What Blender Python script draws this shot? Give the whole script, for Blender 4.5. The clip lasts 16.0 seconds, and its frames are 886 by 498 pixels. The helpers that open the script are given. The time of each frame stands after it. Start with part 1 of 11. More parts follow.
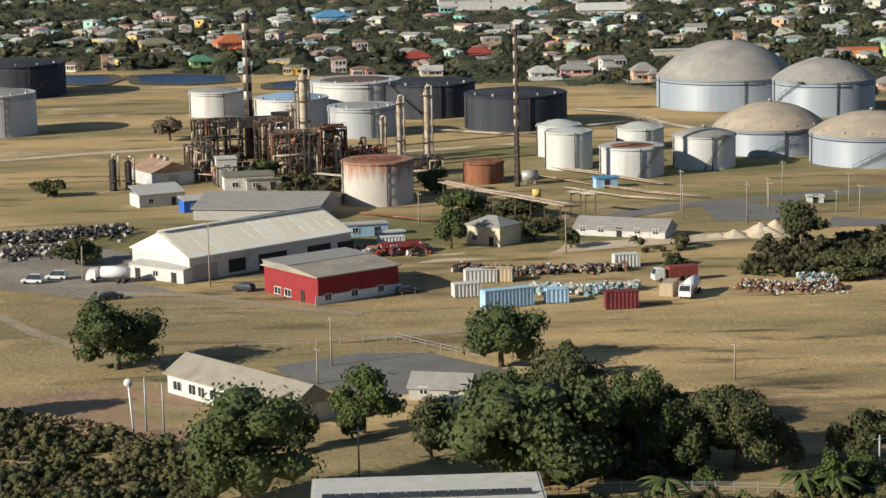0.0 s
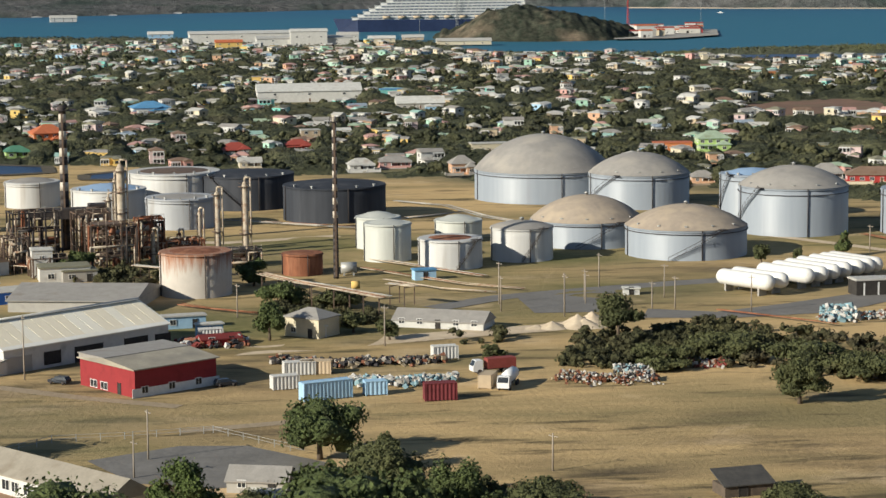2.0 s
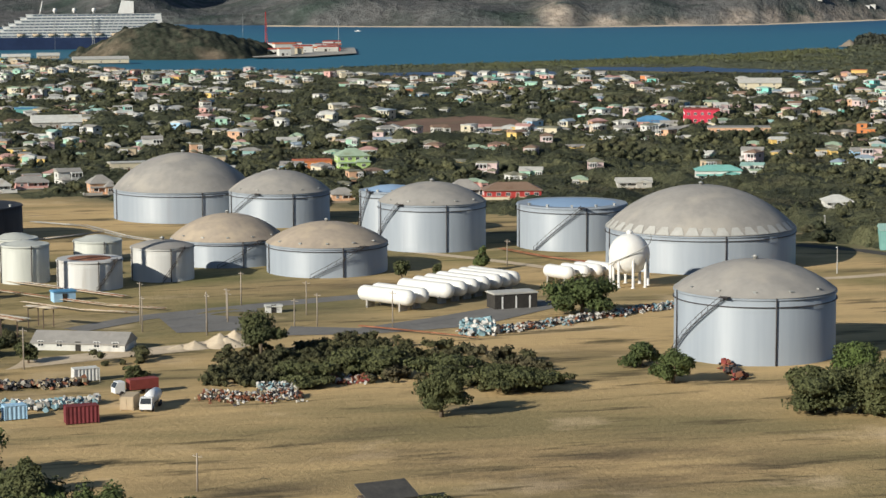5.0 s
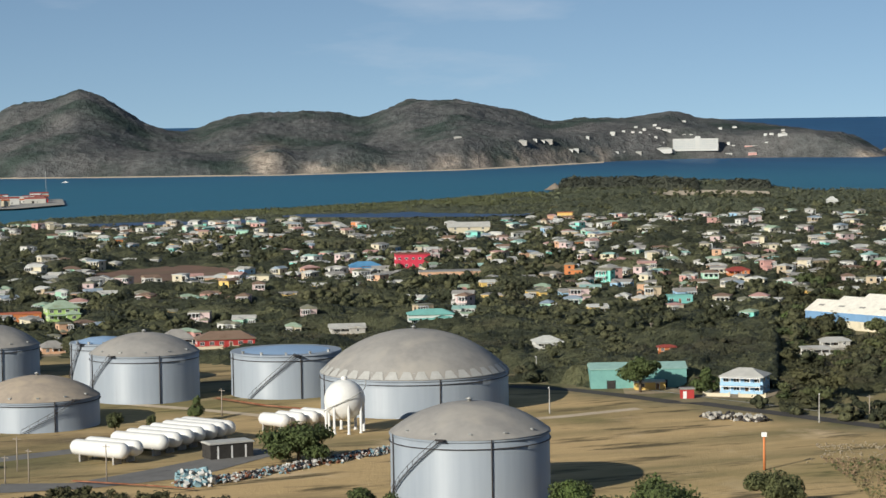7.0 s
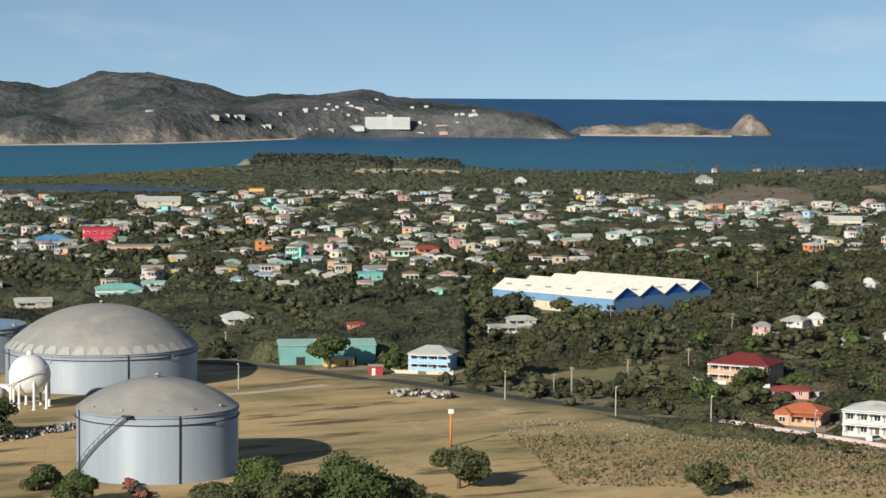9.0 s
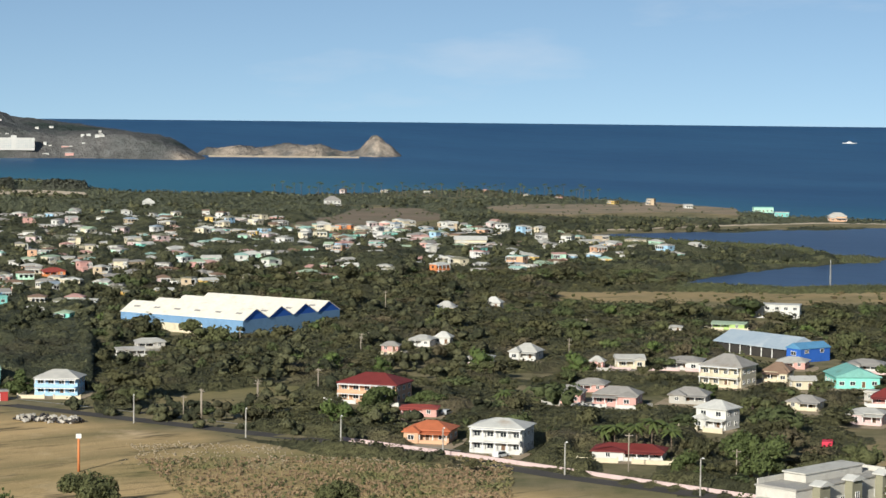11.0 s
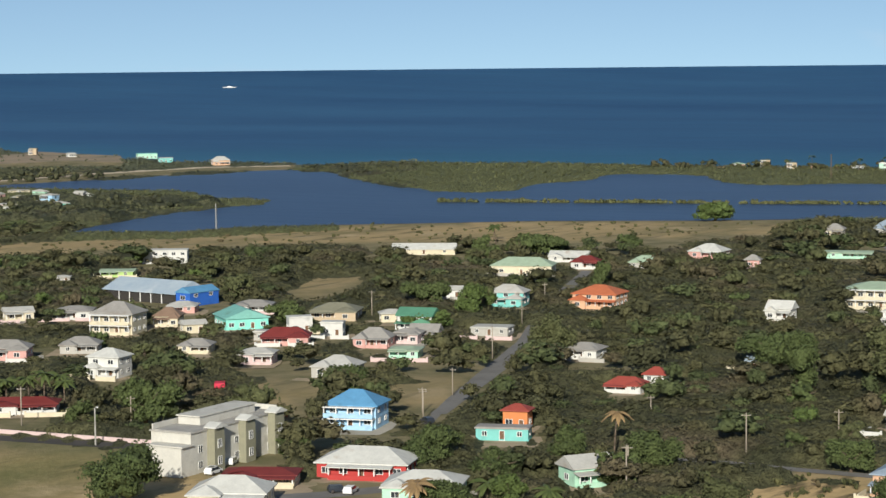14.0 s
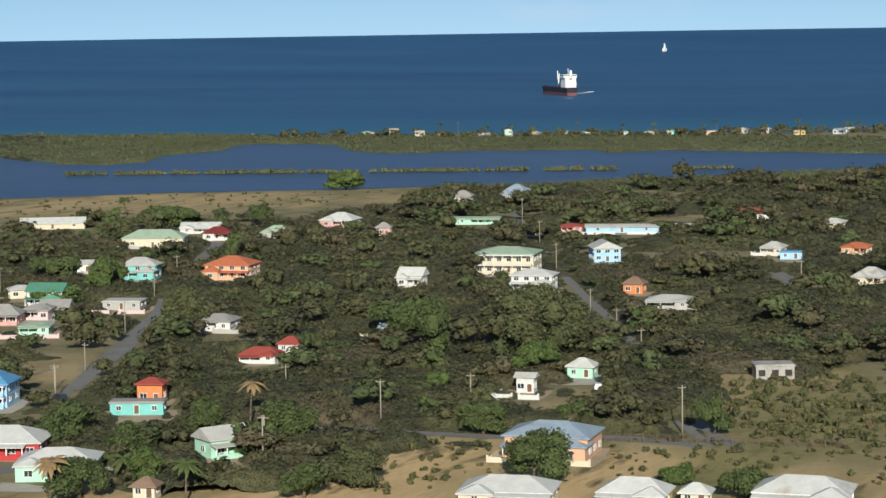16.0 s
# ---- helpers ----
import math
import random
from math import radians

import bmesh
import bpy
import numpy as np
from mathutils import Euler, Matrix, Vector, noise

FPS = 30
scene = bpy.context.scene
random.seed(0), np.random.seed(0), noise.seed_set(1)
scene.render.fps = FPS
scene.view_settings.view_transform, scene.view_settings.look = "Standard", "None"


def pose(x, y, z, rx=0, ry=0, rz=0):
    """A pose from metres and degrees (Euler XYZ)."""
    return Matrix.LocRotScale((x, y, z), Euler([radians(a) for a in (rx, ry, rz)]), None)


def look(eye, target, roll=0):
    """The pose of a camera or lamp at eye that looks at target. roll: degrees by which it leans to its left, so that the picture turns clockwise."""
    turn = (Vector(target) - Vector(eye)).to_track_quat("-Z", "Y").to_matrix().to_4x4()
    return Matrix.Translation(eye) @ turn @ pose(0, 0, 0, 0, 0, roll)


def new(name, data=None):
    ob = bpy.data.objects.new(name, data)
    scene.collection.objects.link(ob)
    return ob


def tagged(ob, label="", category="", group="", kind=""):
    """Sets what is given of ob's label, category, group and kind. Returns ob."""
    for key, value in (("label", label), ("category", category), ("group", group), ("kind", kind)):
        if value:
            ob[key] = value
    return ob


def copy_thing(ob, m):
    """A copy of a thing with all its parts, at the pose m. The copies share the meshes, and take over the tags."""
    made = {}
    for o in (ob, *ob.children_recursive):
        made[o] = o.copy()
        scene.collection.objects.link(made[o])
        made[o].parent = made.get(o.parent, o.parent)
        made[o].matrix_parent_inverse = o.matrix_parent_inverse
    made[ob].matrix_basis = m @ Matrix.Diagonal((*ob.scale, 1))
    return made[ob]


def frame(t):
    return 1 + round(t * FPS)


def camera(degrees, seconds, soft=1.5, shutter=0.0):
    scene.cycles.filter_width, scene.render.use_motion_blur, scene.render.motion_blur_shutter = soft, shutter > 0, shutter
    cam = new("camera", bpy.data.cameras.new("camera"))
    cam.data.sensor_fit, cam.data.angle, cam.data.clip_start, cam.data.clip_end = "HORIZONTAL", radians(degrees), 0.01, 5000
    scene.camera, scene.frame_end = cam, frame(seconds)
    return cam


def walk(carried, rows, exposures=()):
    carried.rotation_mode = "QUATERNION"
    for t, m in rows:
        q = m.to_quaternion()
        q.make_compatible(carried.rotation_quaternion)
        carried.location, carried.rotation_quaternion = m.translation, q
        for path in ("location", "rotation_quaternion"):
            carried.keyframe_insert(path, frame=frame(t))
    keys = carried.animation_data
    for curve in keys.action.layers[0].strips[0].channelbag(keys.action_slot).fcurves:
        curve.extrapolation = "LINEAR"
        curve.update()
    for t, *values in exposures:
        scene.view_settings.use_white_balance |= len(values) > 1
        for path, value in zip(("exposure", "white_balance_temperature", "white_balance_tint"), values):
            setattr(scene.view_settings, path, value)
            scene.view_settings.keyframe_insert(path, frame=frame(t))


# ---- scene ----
HALF = 22.5
EYE = 80.0
cam = camera(HALF, 16.0, soft=1.5)
# seconds, and the turn of the camera about x, y and z; it stands on a hilltop and only turns
ROWS = [
    (0.0, 80.140, 1.303, -0.205),
    (0.5, 80.433, 0.949, -1.483),
    (1.0, 81.865, 0.885, -2.075),
    (1.5, 82.427, 0.817, -3.230),
    (2.0, 82.430, 0.587, -4.806),
    (2.5, 82.388, 0.319, -6.459),
    (3.0, 82.288, 0.162, -8.388),
    (3.5, 82.313, -0.149, -10.372),
    (6.0, 84.363, 0.808, -17.036),
    (6.5, 85.701, 0.927, -19.322),
    (7.0, 86.529, 0.955, -21.501),
    (7.5, 86.822, 0.662, -23.608),
    (8.0, 86.554, 0.134, -25.833),
    (8.5, 86.173, -0.263, -27.598),
    (9.0, 85.882, -0.348, -29.368),
    (9.2, 85.707, -0.273, -30.317),
    (11.3, 86.810, -0.200, -40.224),
    (11.5, 87.004, 0.166, -41.079),
    (12.0, 87.229, 0.292, -43.308),
    (12.5, 87.204, 0.361, -46.170),
    (13.0, 86.395, 0.591, -49.900),
    (13.5, 85.457, 0.388, -52.638),
    (14.0, 85.131, 0.590, -54.704),
    (14.5, 84.884, 0.699, -56.793),
    (15.0, 84.630, 0.855, -59.408),
    (15.5, 84.511, 0.975, -62.313),
    (16.0, 84.243, 0.906, -64.219),
]
walk(cam, [(t, pose(0, 0, EYE, rx, ry, rz)) for t, rx, ry, rz in ROWS], exposures=[(0.0, 0.40, 6250, 6), (3.0, 0.38, 6250, 6), (3.5, 0.24, 6220, 6), (6.0, 0.39, 6080, 6), (6.5, 0.30, 6050, 6), (7.0, 0.22, 6020, 6), (8.0, 0.24, 6020, 6), (9.0, 0.26, 6020, 6), (11.5, 0.38, 6020, 6), (12.0, 0.26, 6020, 6), (12.5, 0.28, 6020, 6), (13.5, 0.26, 6020, 6), (14.5, 0.26, 5990, 6), (15.5, 0.20, 5920, 5), (16.0, 0.28, 5880, 5)])

# ---- world and sun ----
SUN_EL, SUN_AZ = radians(23), radians(27)      # azimuth: where the shadows point, from +x towards +y
world = bpy.data.worlds.new("sky")
scene.world = world
world.use_nodes = True
wn, wl = world.node_tree.nodes, world.node_tree.links
sky = wn.new("ShaderNodeTexSky")
sky.sky_type, sky.sun_disc = "NISHITA", False
sky.sun_elevation, sky.sun_rotation = SUN_EL, radians(90) - (SUN_AZ + math.pi)
sky.altitude, sky.air_density, sky.dust_density, sky.ozone_density = 50, 1.0, 0.5, 0.55
# thin clouds low over the sea
geo = wn.new("ShaderNodeTexCoord")
cmap = wn.new("ShaderNodeMapping")
cmap.inputs["Scale"].default_value = (4.0, 4.0, 17.0)
cn1 = wn.new("ShaderNodeTexNoise")
cn1.inputs["Scale"].default_value, cn1.inputs["Detail"].default_value, cn1.inputs["Roughness"].default_value = 1.6, 6.0, 0.55
cr = wn.new("ShaderNodeValToRGB")
cr.color_ramp.elements[0].position, cr.color_ramp.elements[0].color = 0.56, (0, 0, 0, 1)
cr.color_ramp.elements[1].position, cr.color_ramp.elements[1].color = 0.82, (0.5, 0.5, 0.5, 1)
cmix = wn.new("ShaderNodeMixRGB")
cmix.inputs[2].default_value = (6.5, 6.6, 7.0, 1)
wl.new(geo.outputs["Generated"], cmap.inputs["Vector"])
wl.new(cmap.outputs["Vector"], cn1.inputs["Vector"])
wl.new(cn1.outputs["Fac"], cr.inputs["Fac"])
wl.new(cr.outputs["Color"], cmix.inputs[0])
lift = wn.new("ShaderNodeMapping")
lift.inputs["Scale"].default_value, lift.inputs["Location"].default_value = (1, 1, 1.7), (0, 0, 0.17)
wl.new(geo.outputs["Generated"], lift.inputs["Vector"])
wl.new(lift.outputs["Vector"], sky.inputs["Vector"])
wl.new(sky.outputs["Color"], cmix.inputs[1])
wl.new(cmix.outputs["Color"], wn["Background"].inputs["Color"])
wn["Background"].inputs["Strength"].default_value = 0.087
sun = new("sun", bpy.data.lights.new("sun", "SUN"))
sun.data.energy, sun.data.angle, sun.data.color = 5.0, radians(0.6), (1.0, 0.90, 0.76)
sun.matrix_world = look((0, 0, 300), (300 * math.cos(SUN_AZ), 300 * math.sin(SUN_AZ), 300 - 300 * math.tan(SUN_EL)))


# ---- materials ----
MATS = {}


def surface(name, c1, c2=None, scale=0.5, rough=0.8, metal=0.0, bump=0.3, fine=6.0, streak=0.0, island=0.0, rnd=0.0, stain=None, stain_scale=0.15, stain_at=0.6, spec=0.3, leafy=0.0, bare=None, crowns=0.0):
    """A material with coarse and fine variation between two colours, and optional vertical streaks, stains, leafy
    relief with shade painted into its hollows, and bare rock where the attribute 'bare' says so.
    """
    if name in MATS:
        return MATS[name]
    m = bpy.data.materials.new(name)
    m.use_nodes = True
    n, l = m.node_tree.nodes, m.node_tree.links
    b = n["Principled BSDF"]
    b.inputs["Roughness"].default_value, b.inputs["Metallic"].default_value = rough, metal
    b.inputs["Specular IOR Level"].default_value = spec
    c2 = c2 or tuple(v * 0.78 for v in c1)
    g = n.new("ShaderNodeNewGeometry")
    vec = g.outputs["Position"]
    if streak:
        mp = n.new("ShaderNodeMapping")
        mp.inputs["Scale"].default_value = (1, 1, 1 - streak)
        l.new(vec, mp.inputs["Vector"])
        vec = mp.outputs["Vector"]
    a1 = n.new("ShaderNodeTexNoise")
    a1.inputs["Scale"].default_value, a1.inputs["Detail"].default_value, a1.inputs["Roughness"].default_value = scale, 5.0, 0.6
    a2 = n.new("ShaderNodeTexNoise")
    a2.inputs["Scale"].default_value, a2.inputs["Detail"].default_value = scale * fine, 4.0
    l.new(vec, a1.inputs["Vector"])
    l.new(vec, a2.inputs["Vector"])
    ad = n.new("ShaderNodeMath")
    ad.operation = "MULTIPLY_ADD"
    ad.inputs[1].default_value = 0.45
    l.new(a2.outputs["Fac"], ad.inputs[0])
    l.new(a1.outputs["Fac"], ad.inputs[2])
    last = ad.outputs[0]
    if island:
        ri = n.new("ShaderNodeMath")
        ri.operation = "MULTIPLY_ADD"
        ri.inputs[1].default_value = island
        l.new(g.outputs["Random Per Island"], ri.inputs[0])
        l.new(last, ri.inputs[2])
        last = ri.outputs[0]
    if crowns:
        # each plant has a tint of its own
        vo = n.new("ShaderNodeTexVoronoi")
        vo.inputs["Scale"].default_value = crowns
        l.new(g.outputs["Position"], vo.inputs["Vector"])
        vs = n.new("ShaderNodeSeparateColor")
        l.new(vo.outputs["Color"], vs.inputs["Color"])
        vm = n.new("ShaderNodeMath")
        vm.operation = "MULTIPLY_ADD"
        vm.inputs[1].default_value = 0.8
        l.new(vs.outputs["Red"], vm.inputs[0])
        l.new(last, vm.inputs[2])
        vp = n.new("ShaderNodeMath")
        vp.operation = "SUBTRACT"
        vp.inputs[1].default_value = 0.4
        l.new(vm.outputs[0], vp.inputs[0])
        last = vp.outputs[0]
    if rnd:
        oi = n.new("ShaderNodeObjectInfo")
        ro = n.new("ShaderNodeMath")
        ro.operation = "MULTIPLY_ADD"
        ro.inputs[1].default_value = rnd
        l.new(oi.outputs["Random"], ro.inputs[0])
        l.new(last, ro.inputs[2])
        last = ro.outputs[0]
    mid = 0.72 + (island + rnd) / 2
    rg = n.new("ShaderNodeMapRange")
    rg.inputs["From Min"].default_value, rg.inputs["From Max"].default_value = mid - 0.2 - (island + rnd) / 2, mid + 0.2 + (island + rnd) / 2
    l.new(last, rg.inputs["Value"])
    mx = n.new("ShaderNodeMixRGB")
    mx.inputs[1].default_value, mx.inputs[2].default_value = (*c1, 1), (*c2, 1)
    l.new(rg.outputs["Result"], mx.inputs[0])
    col = mx.outputs["Color"]
    if stain:
        a3 = n.new("ShaderNodeTexNoise")
        a3.inputs["Scale"].default_value, a3.inputs["Detail"].default_value = stain_scale, 7.0
        l.new(vec, a3.inputs["Vector"])
        r3 = n.new("ShaderNodeMapRange")
        r3.inputs["From Min"].default_value, r3.inputs["From Max"].default_value = stain_at - 0.06, stain_at + 0.12
        l.new(a3.outputs["Fac"], r3.inputs["Value"])
        m3 = n.new("ShaderNodeMixRGB")
        m3.inputs[2].default_value = (*stain, 1)
        l.new(r3.outputs["Result"], m3.inputs[0])
        l.new(col, m3.inputs[1])
        col = m3.outputs["Color"]
    if bare:
        ba = n.new("ShaderNodeAttribute")
        ba.attribute_name = "bare"
        bf = n.new("ShaderNodeMath")
        bf.operation = "MULTIPLY"
        l.new(ba.outputs["Fac"], bf.inputs[0])
        br = n.new("ShaderNodeMapRange")
        br.inputs["From Min"].default_value, br.inputs["From Max"].default_value = 0.36, 0.52
        bn = n.new("ShaderNodeTexNoise")
        bn.inputs["Scale"].default_value, bn.inputs["Detail"].default_value = 0.03, 7.0
        l.new(g.outputs["Position"], bn.inputs["Vector"])
        l.new(bn.outputs["Fac"], br.inputs["Value"])
        l.new(br.outputs["Result"], bf.inputs[1])
        bm_ = n.new("ShaderNodeMixRGB")
        bm_.inputs[2].default_value = (*bare, 1)
        l.new(bf.outputs[0], bm_.inputs[0])
        l.new(col, bm_.inputs[1])
        col = bm_.outputs["Color"]
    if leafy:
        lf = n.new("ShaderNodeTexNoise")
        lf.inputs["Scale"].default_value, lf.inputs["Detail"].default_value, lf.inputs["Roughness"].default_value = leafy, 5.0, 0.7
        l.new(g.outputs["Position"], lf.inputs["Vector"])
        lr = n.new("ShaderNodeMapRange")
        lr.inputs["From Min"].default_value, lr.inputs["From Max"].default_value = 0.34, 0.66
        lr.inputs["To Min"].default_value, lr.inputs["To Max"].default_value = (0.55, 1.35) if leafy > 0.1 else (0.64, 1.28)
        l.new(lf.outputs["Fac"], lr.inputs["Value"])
        # the noise that shapes the bump also darkens its hollows: leaf shade as colour
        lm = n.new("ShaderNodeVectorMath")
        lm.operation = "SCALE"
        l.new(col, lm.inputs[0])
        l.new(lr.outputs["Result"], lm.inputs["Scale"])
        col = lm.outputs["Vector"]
        lb = n.new("ShaderNodeBump")
        lb.inputs["Strength"].default_value, lb.inputs["Distance"].default_value = 1.0 if leafy > 0.1 else 0.55, 1.1 / leafy
        l.new(lf.outputs["Fac"], lb.inputs["Height"])
        l.new(lb.outputs["Normal"], b.inputs["Normal"])
    l.new(col, b.inputs["Base Color"])
    if bump:
        bp = n.new("ShaderNodeBump")
        bp.inputs["Strength"].default_value, bp.inputs["Distance"].default_value = bump, 0.25 / scale * 0.3
        hv = a2.outputs["Fac"]
        l.new(hv, bp.inputs["Height"])
        l.new(bp.outputs["Normal"], b.inputs["Normal"])
    MATS[name] = m
    return m


def ground_material():
    """Dry pasture with green and bare patches; the attribute 'cover' says how much scrub soil and how much burnt earth there is."""
    m = bpy.data.materials.new("dry_ground")
    m.use_nodes = True
    n, l = m.node_tree.nodes, m.node_tree.links
    b = n["Principled BSDF"]
    b.inputs["Roughness"].default_value, b.inputs["Specular IOR Level"].default_value = 0.95, 0.1
    g = n.new("ShaderNodeNewGeometry")

    def tex(s, det=6.0, sx=1.0, sy=1.0):
        mp = n.new("ShaderNodeMapping")
        mp.inputs["Scale"].default_value = (sx, sy, 1)
        mp.inputs["Rotation"].default_value = (0, 0, radians(-35))
        t = n.new("ShaderNodeTexNoise")
        t.inputs["Scale"].default_value, t.inputs["Detail"].default_value, t.inputs["Roughness"].default_value = s, det, 0.62
        l.new(g.outputs["Position"], mp.inputs["Vector"])
        l.new(mp.outputs["Vector"], t.inputs["Vector"])
        return t.outputs["Fac"]

    def ramp(v, lo, hi):
        r = n.new("ShaderNodeMapRange")
        r.inputs["From Min"].default_value, r.inputs["From Max"].default_value = lo, hi
        l.new(v, r.inputs["Value"])
        return r.outputs["Result"]

    def mix(f, a, c):
        x = n.new("ShaderNodeMixRGB")
        l.new(f, x.inputs[0])
        for i, v in ((1, a), (2, c)):
            if isinstance(v, tuple):
                x.inputs[i].default_value = (*v, 1)
            else:
                l.new(v, x.inputs[i])
        return x.outputs["Color"]

    base = mix(ramp(tex(0.5, 8, 0.5, 1.4), 0.30, 0.75), (0.565, 0.405, 0.20), (0.465, 0.325, 0.16))
    base = mix(ramp(tex(0.014, 8, 0.45, 1.7), 0.45, 0.62), base, (0.255, 0.205, 0.10))
    base = mix(ramp(tex(0.035, 7), 0.56, 0.72), base, (0.62, 0.465, 0.28))
    base = mix(ramp(tex(0.07, 9, 0.45, 1.9), 0.54, 0.64), base, (0.135, 0.105, 0.056))
    at = n.new("ShaderNodeAttribute")
    at.attribute_name = "cover"
    sp = n.new("ShaderNodeSeparateColor")
    l.new(at.outputs["Color"], sp.inputs["Color"])
    scrub = mix(ramp(tex(0.08, 8), 0.4, 0.65), (0.24, 0.20, 0.115), (0.13, 0.125, 0.062))
    base = mix(sp.outputs["Red"], base, scrub)
    burnt = n.new("ShaderNodeMath")
    burnt.operation = "MULTIPLY"
    l.new(ramp(tex(0.07, 8, 0.5, 1.5), 0.36, 0.62), burnt.inputs[0])
    l.new(sp.outputs["Green"], burnt.inputs[1])
    base = mix(burnt.outputs[0], base, (0.075, 0.06, 0.042))
    base = mix(sp.outputs["Blue"], base, mix(ramp(tex(0.3, 6), 0.4, 0.65), (0.12, 0.13, 0.045), (0.2, 0.185, 0.075)))
    l.new(base, b.inputs["Base Color"])
    bp = n.new("ShaderNodeBump")
    bp.inputs["Strength"].default_value, bp.inputs["Distance"].default_value = 0.5, 0.5
    l.new(tex(0.8, 9), bp.inputs["Height"])
    l.new(bp.outputs["Normal"], b.inputs["Normal"])
    return m


def water_material(name, deep, light, scale, rough=0.35, spec=0.25):
    m = bpy.data.materials.new(name)
    m.use_nodes = True
    n, l = m.node_tree.nodes, m.node_tree.links
    b = n["Principled BSDF"]
    b.inputs["Roughness"].default_value, b.inputs["Specular IOR Level"].default_value = rough, spec
    g = n.new("ShaderNodeNewGeometry")
    mp = n.new("ShaderNodeMapping")
    mp.inputs["Rotation"].default_value, mp.inputs["Scale"].default_value = (0, 0, radians(27)), (1.0, 0.35, 1)
    l.new(g.outputs["Position"], mp.inputs["Vector"])
    t = n.new("ShaderNodeTexNoise")
    t.inputs["Scale"].default_value, t.inputs["Detail"].default_value = scale, 6.0
    l.new(mp.outputs["Vector"], t.inputs["Vector"])
    t2 = n.new("ShaderNodeTexNoise")
    t2.inputs["Scale"].default_value, t2.inputs["Detail"].default_value = scale * 14, 5.0
    l.new(mp.outputs["Vector"], t2.inputs["Vector"])
    ad = n.new("ShaderNodeMath")
    ad.operation = "MULTIPLY_ADD"
    ad.inputs[1].default_value = 0.5
    l.new(t2.outputs["Fac"], ad.inputs[0])
    l.new(t.outputs["Fac"], ad.inputs[2])
    r = n.new("ShaderNodeMapRange")
    r.inputs["From Min"].default_value, r.inputs["From Max"].default_value = 0.55, 0.98
    l.new(ad.outputs[0], r.inputs["Value"])
    at = n.new("ShaderNodeAttribute")
    at.attribute_name = "shoal"
    x = n.new("ShaderNodeMixRGB")
    x.inputs[1].default_value, x.inputs[2].default_value = (*deep, 1), (*light, 1)
    l.new(r.outputs["Result"], x.inputs[0])
    y = n.new("ShaderNodeMixRGB")
    y.inputs[2].default_value = (0.036, 0.145, 0.205, 1)
    l.new(at.outputs["Fac"], y.inputs[0])
    l.new(x.outputs["Color"], y.inputs[1])
    l.new(y.outputs["Color"], b.inputs["Base Color"])
    bp = n.new("ShaderNodeBump")
    bp.inputs["Strength"].default_value, bp.inputs["Distance"].default_value = 0.35, 1.2
    l.new(t2.outputs["Fac"], bp.inputs["Height"])
    l.new(bp.outputs["Normal"], b.inputs["Normal"])
    return m


PAINT = {
    "white": (0.60, 0.59, 0.55), "palepink": (0.60, 0.46, 0.44), "cream": (0.62, 0.55, 0.40), "yellow": (0.72, 0.50, 0.16), "pink": (0.58, 0.33, 0.29), "peach": (0.62, 0.38, 0.24),
    "mint": (0.42, 0.66, 0.50), "turquoise": (0.20, 0.50, 0.46), "brightturq": (0.26, 0.66, 0.56), "skyblue": (0.36, 0.55, 0.72), "lime": (0.42, 0.58, 0.20), "orange": (0.60, 0.22, 0.08),
    "red": (0.42, 0.05, 0.045), "workshopred": (0.27, 0.032, 0.035), "grey": (0.42, 0.40, 0.36), "tan": (0.48, 0.38, 0.26), "blue": (0.035, 0.13, 0.50), "lilac": (0.45, 0.40, 0.58), "green": (0.06, 0.24, 0.15),
    "steelblue": (0.17, 0.30, 0.47), "crimson": (0.62, 0.05, 0.09), "teal": (0.17, 0.42, 0.36), "maroon": (0.17, 0.035, 0.04)}
ROOFS = {
    "whiteroof": (0.60, 0.59, 0.54), "greyroof": (0.33, 0.31, 0.28), "silver": (0.50, 0.485, 0.44), "olive": (0.24, 0.23, 0.16), "redroof": (0.33, 0.07, 0.05),
    "orangeroof": (0.52, 0.16, 0.07), "maroon": (0.19, 0.035, 0.03), "greenroof": (0.10, 0.25, 0.16), "turqroof": (0.22, 0.48, 0.42), "blueroof": (0.12, 0.30, 0.50),
    "creamroof": (0.82, 0.77, 0.66), "brownroof": (0.24, 0.16, 0.11), "pinkroof": (0.50, 0.30, 0.26), "palegreen": (0.36, 0.45, 0.32), "tealroof": (0.20, 0.42, 0.35), "slate": (0.30, 0.36, 0.42), "paleteal": (0.33, 0.50, 0.44)}


def wall_mat(c):
    v = PAINT[c]
    return surface("wall_" + c, v, tuple(x * 0.86 for x in v), 0.6, 0.85, bump=0.12, stain=tuple(x * 0.62 for x in v), stain_scale=0.35, stain_at=0.66)


def roof_mat(c):
    v = ROOFS[c]
    return surface("sheet_" + c, v, tuple(x * 0.8 for x in v), 0.5, 0.6, bump=0.2, stain=(v[0] * 0.66, v[1] * 0.56, v[2] * 0.47), stain_scale=0.22, stain_at=0.67)


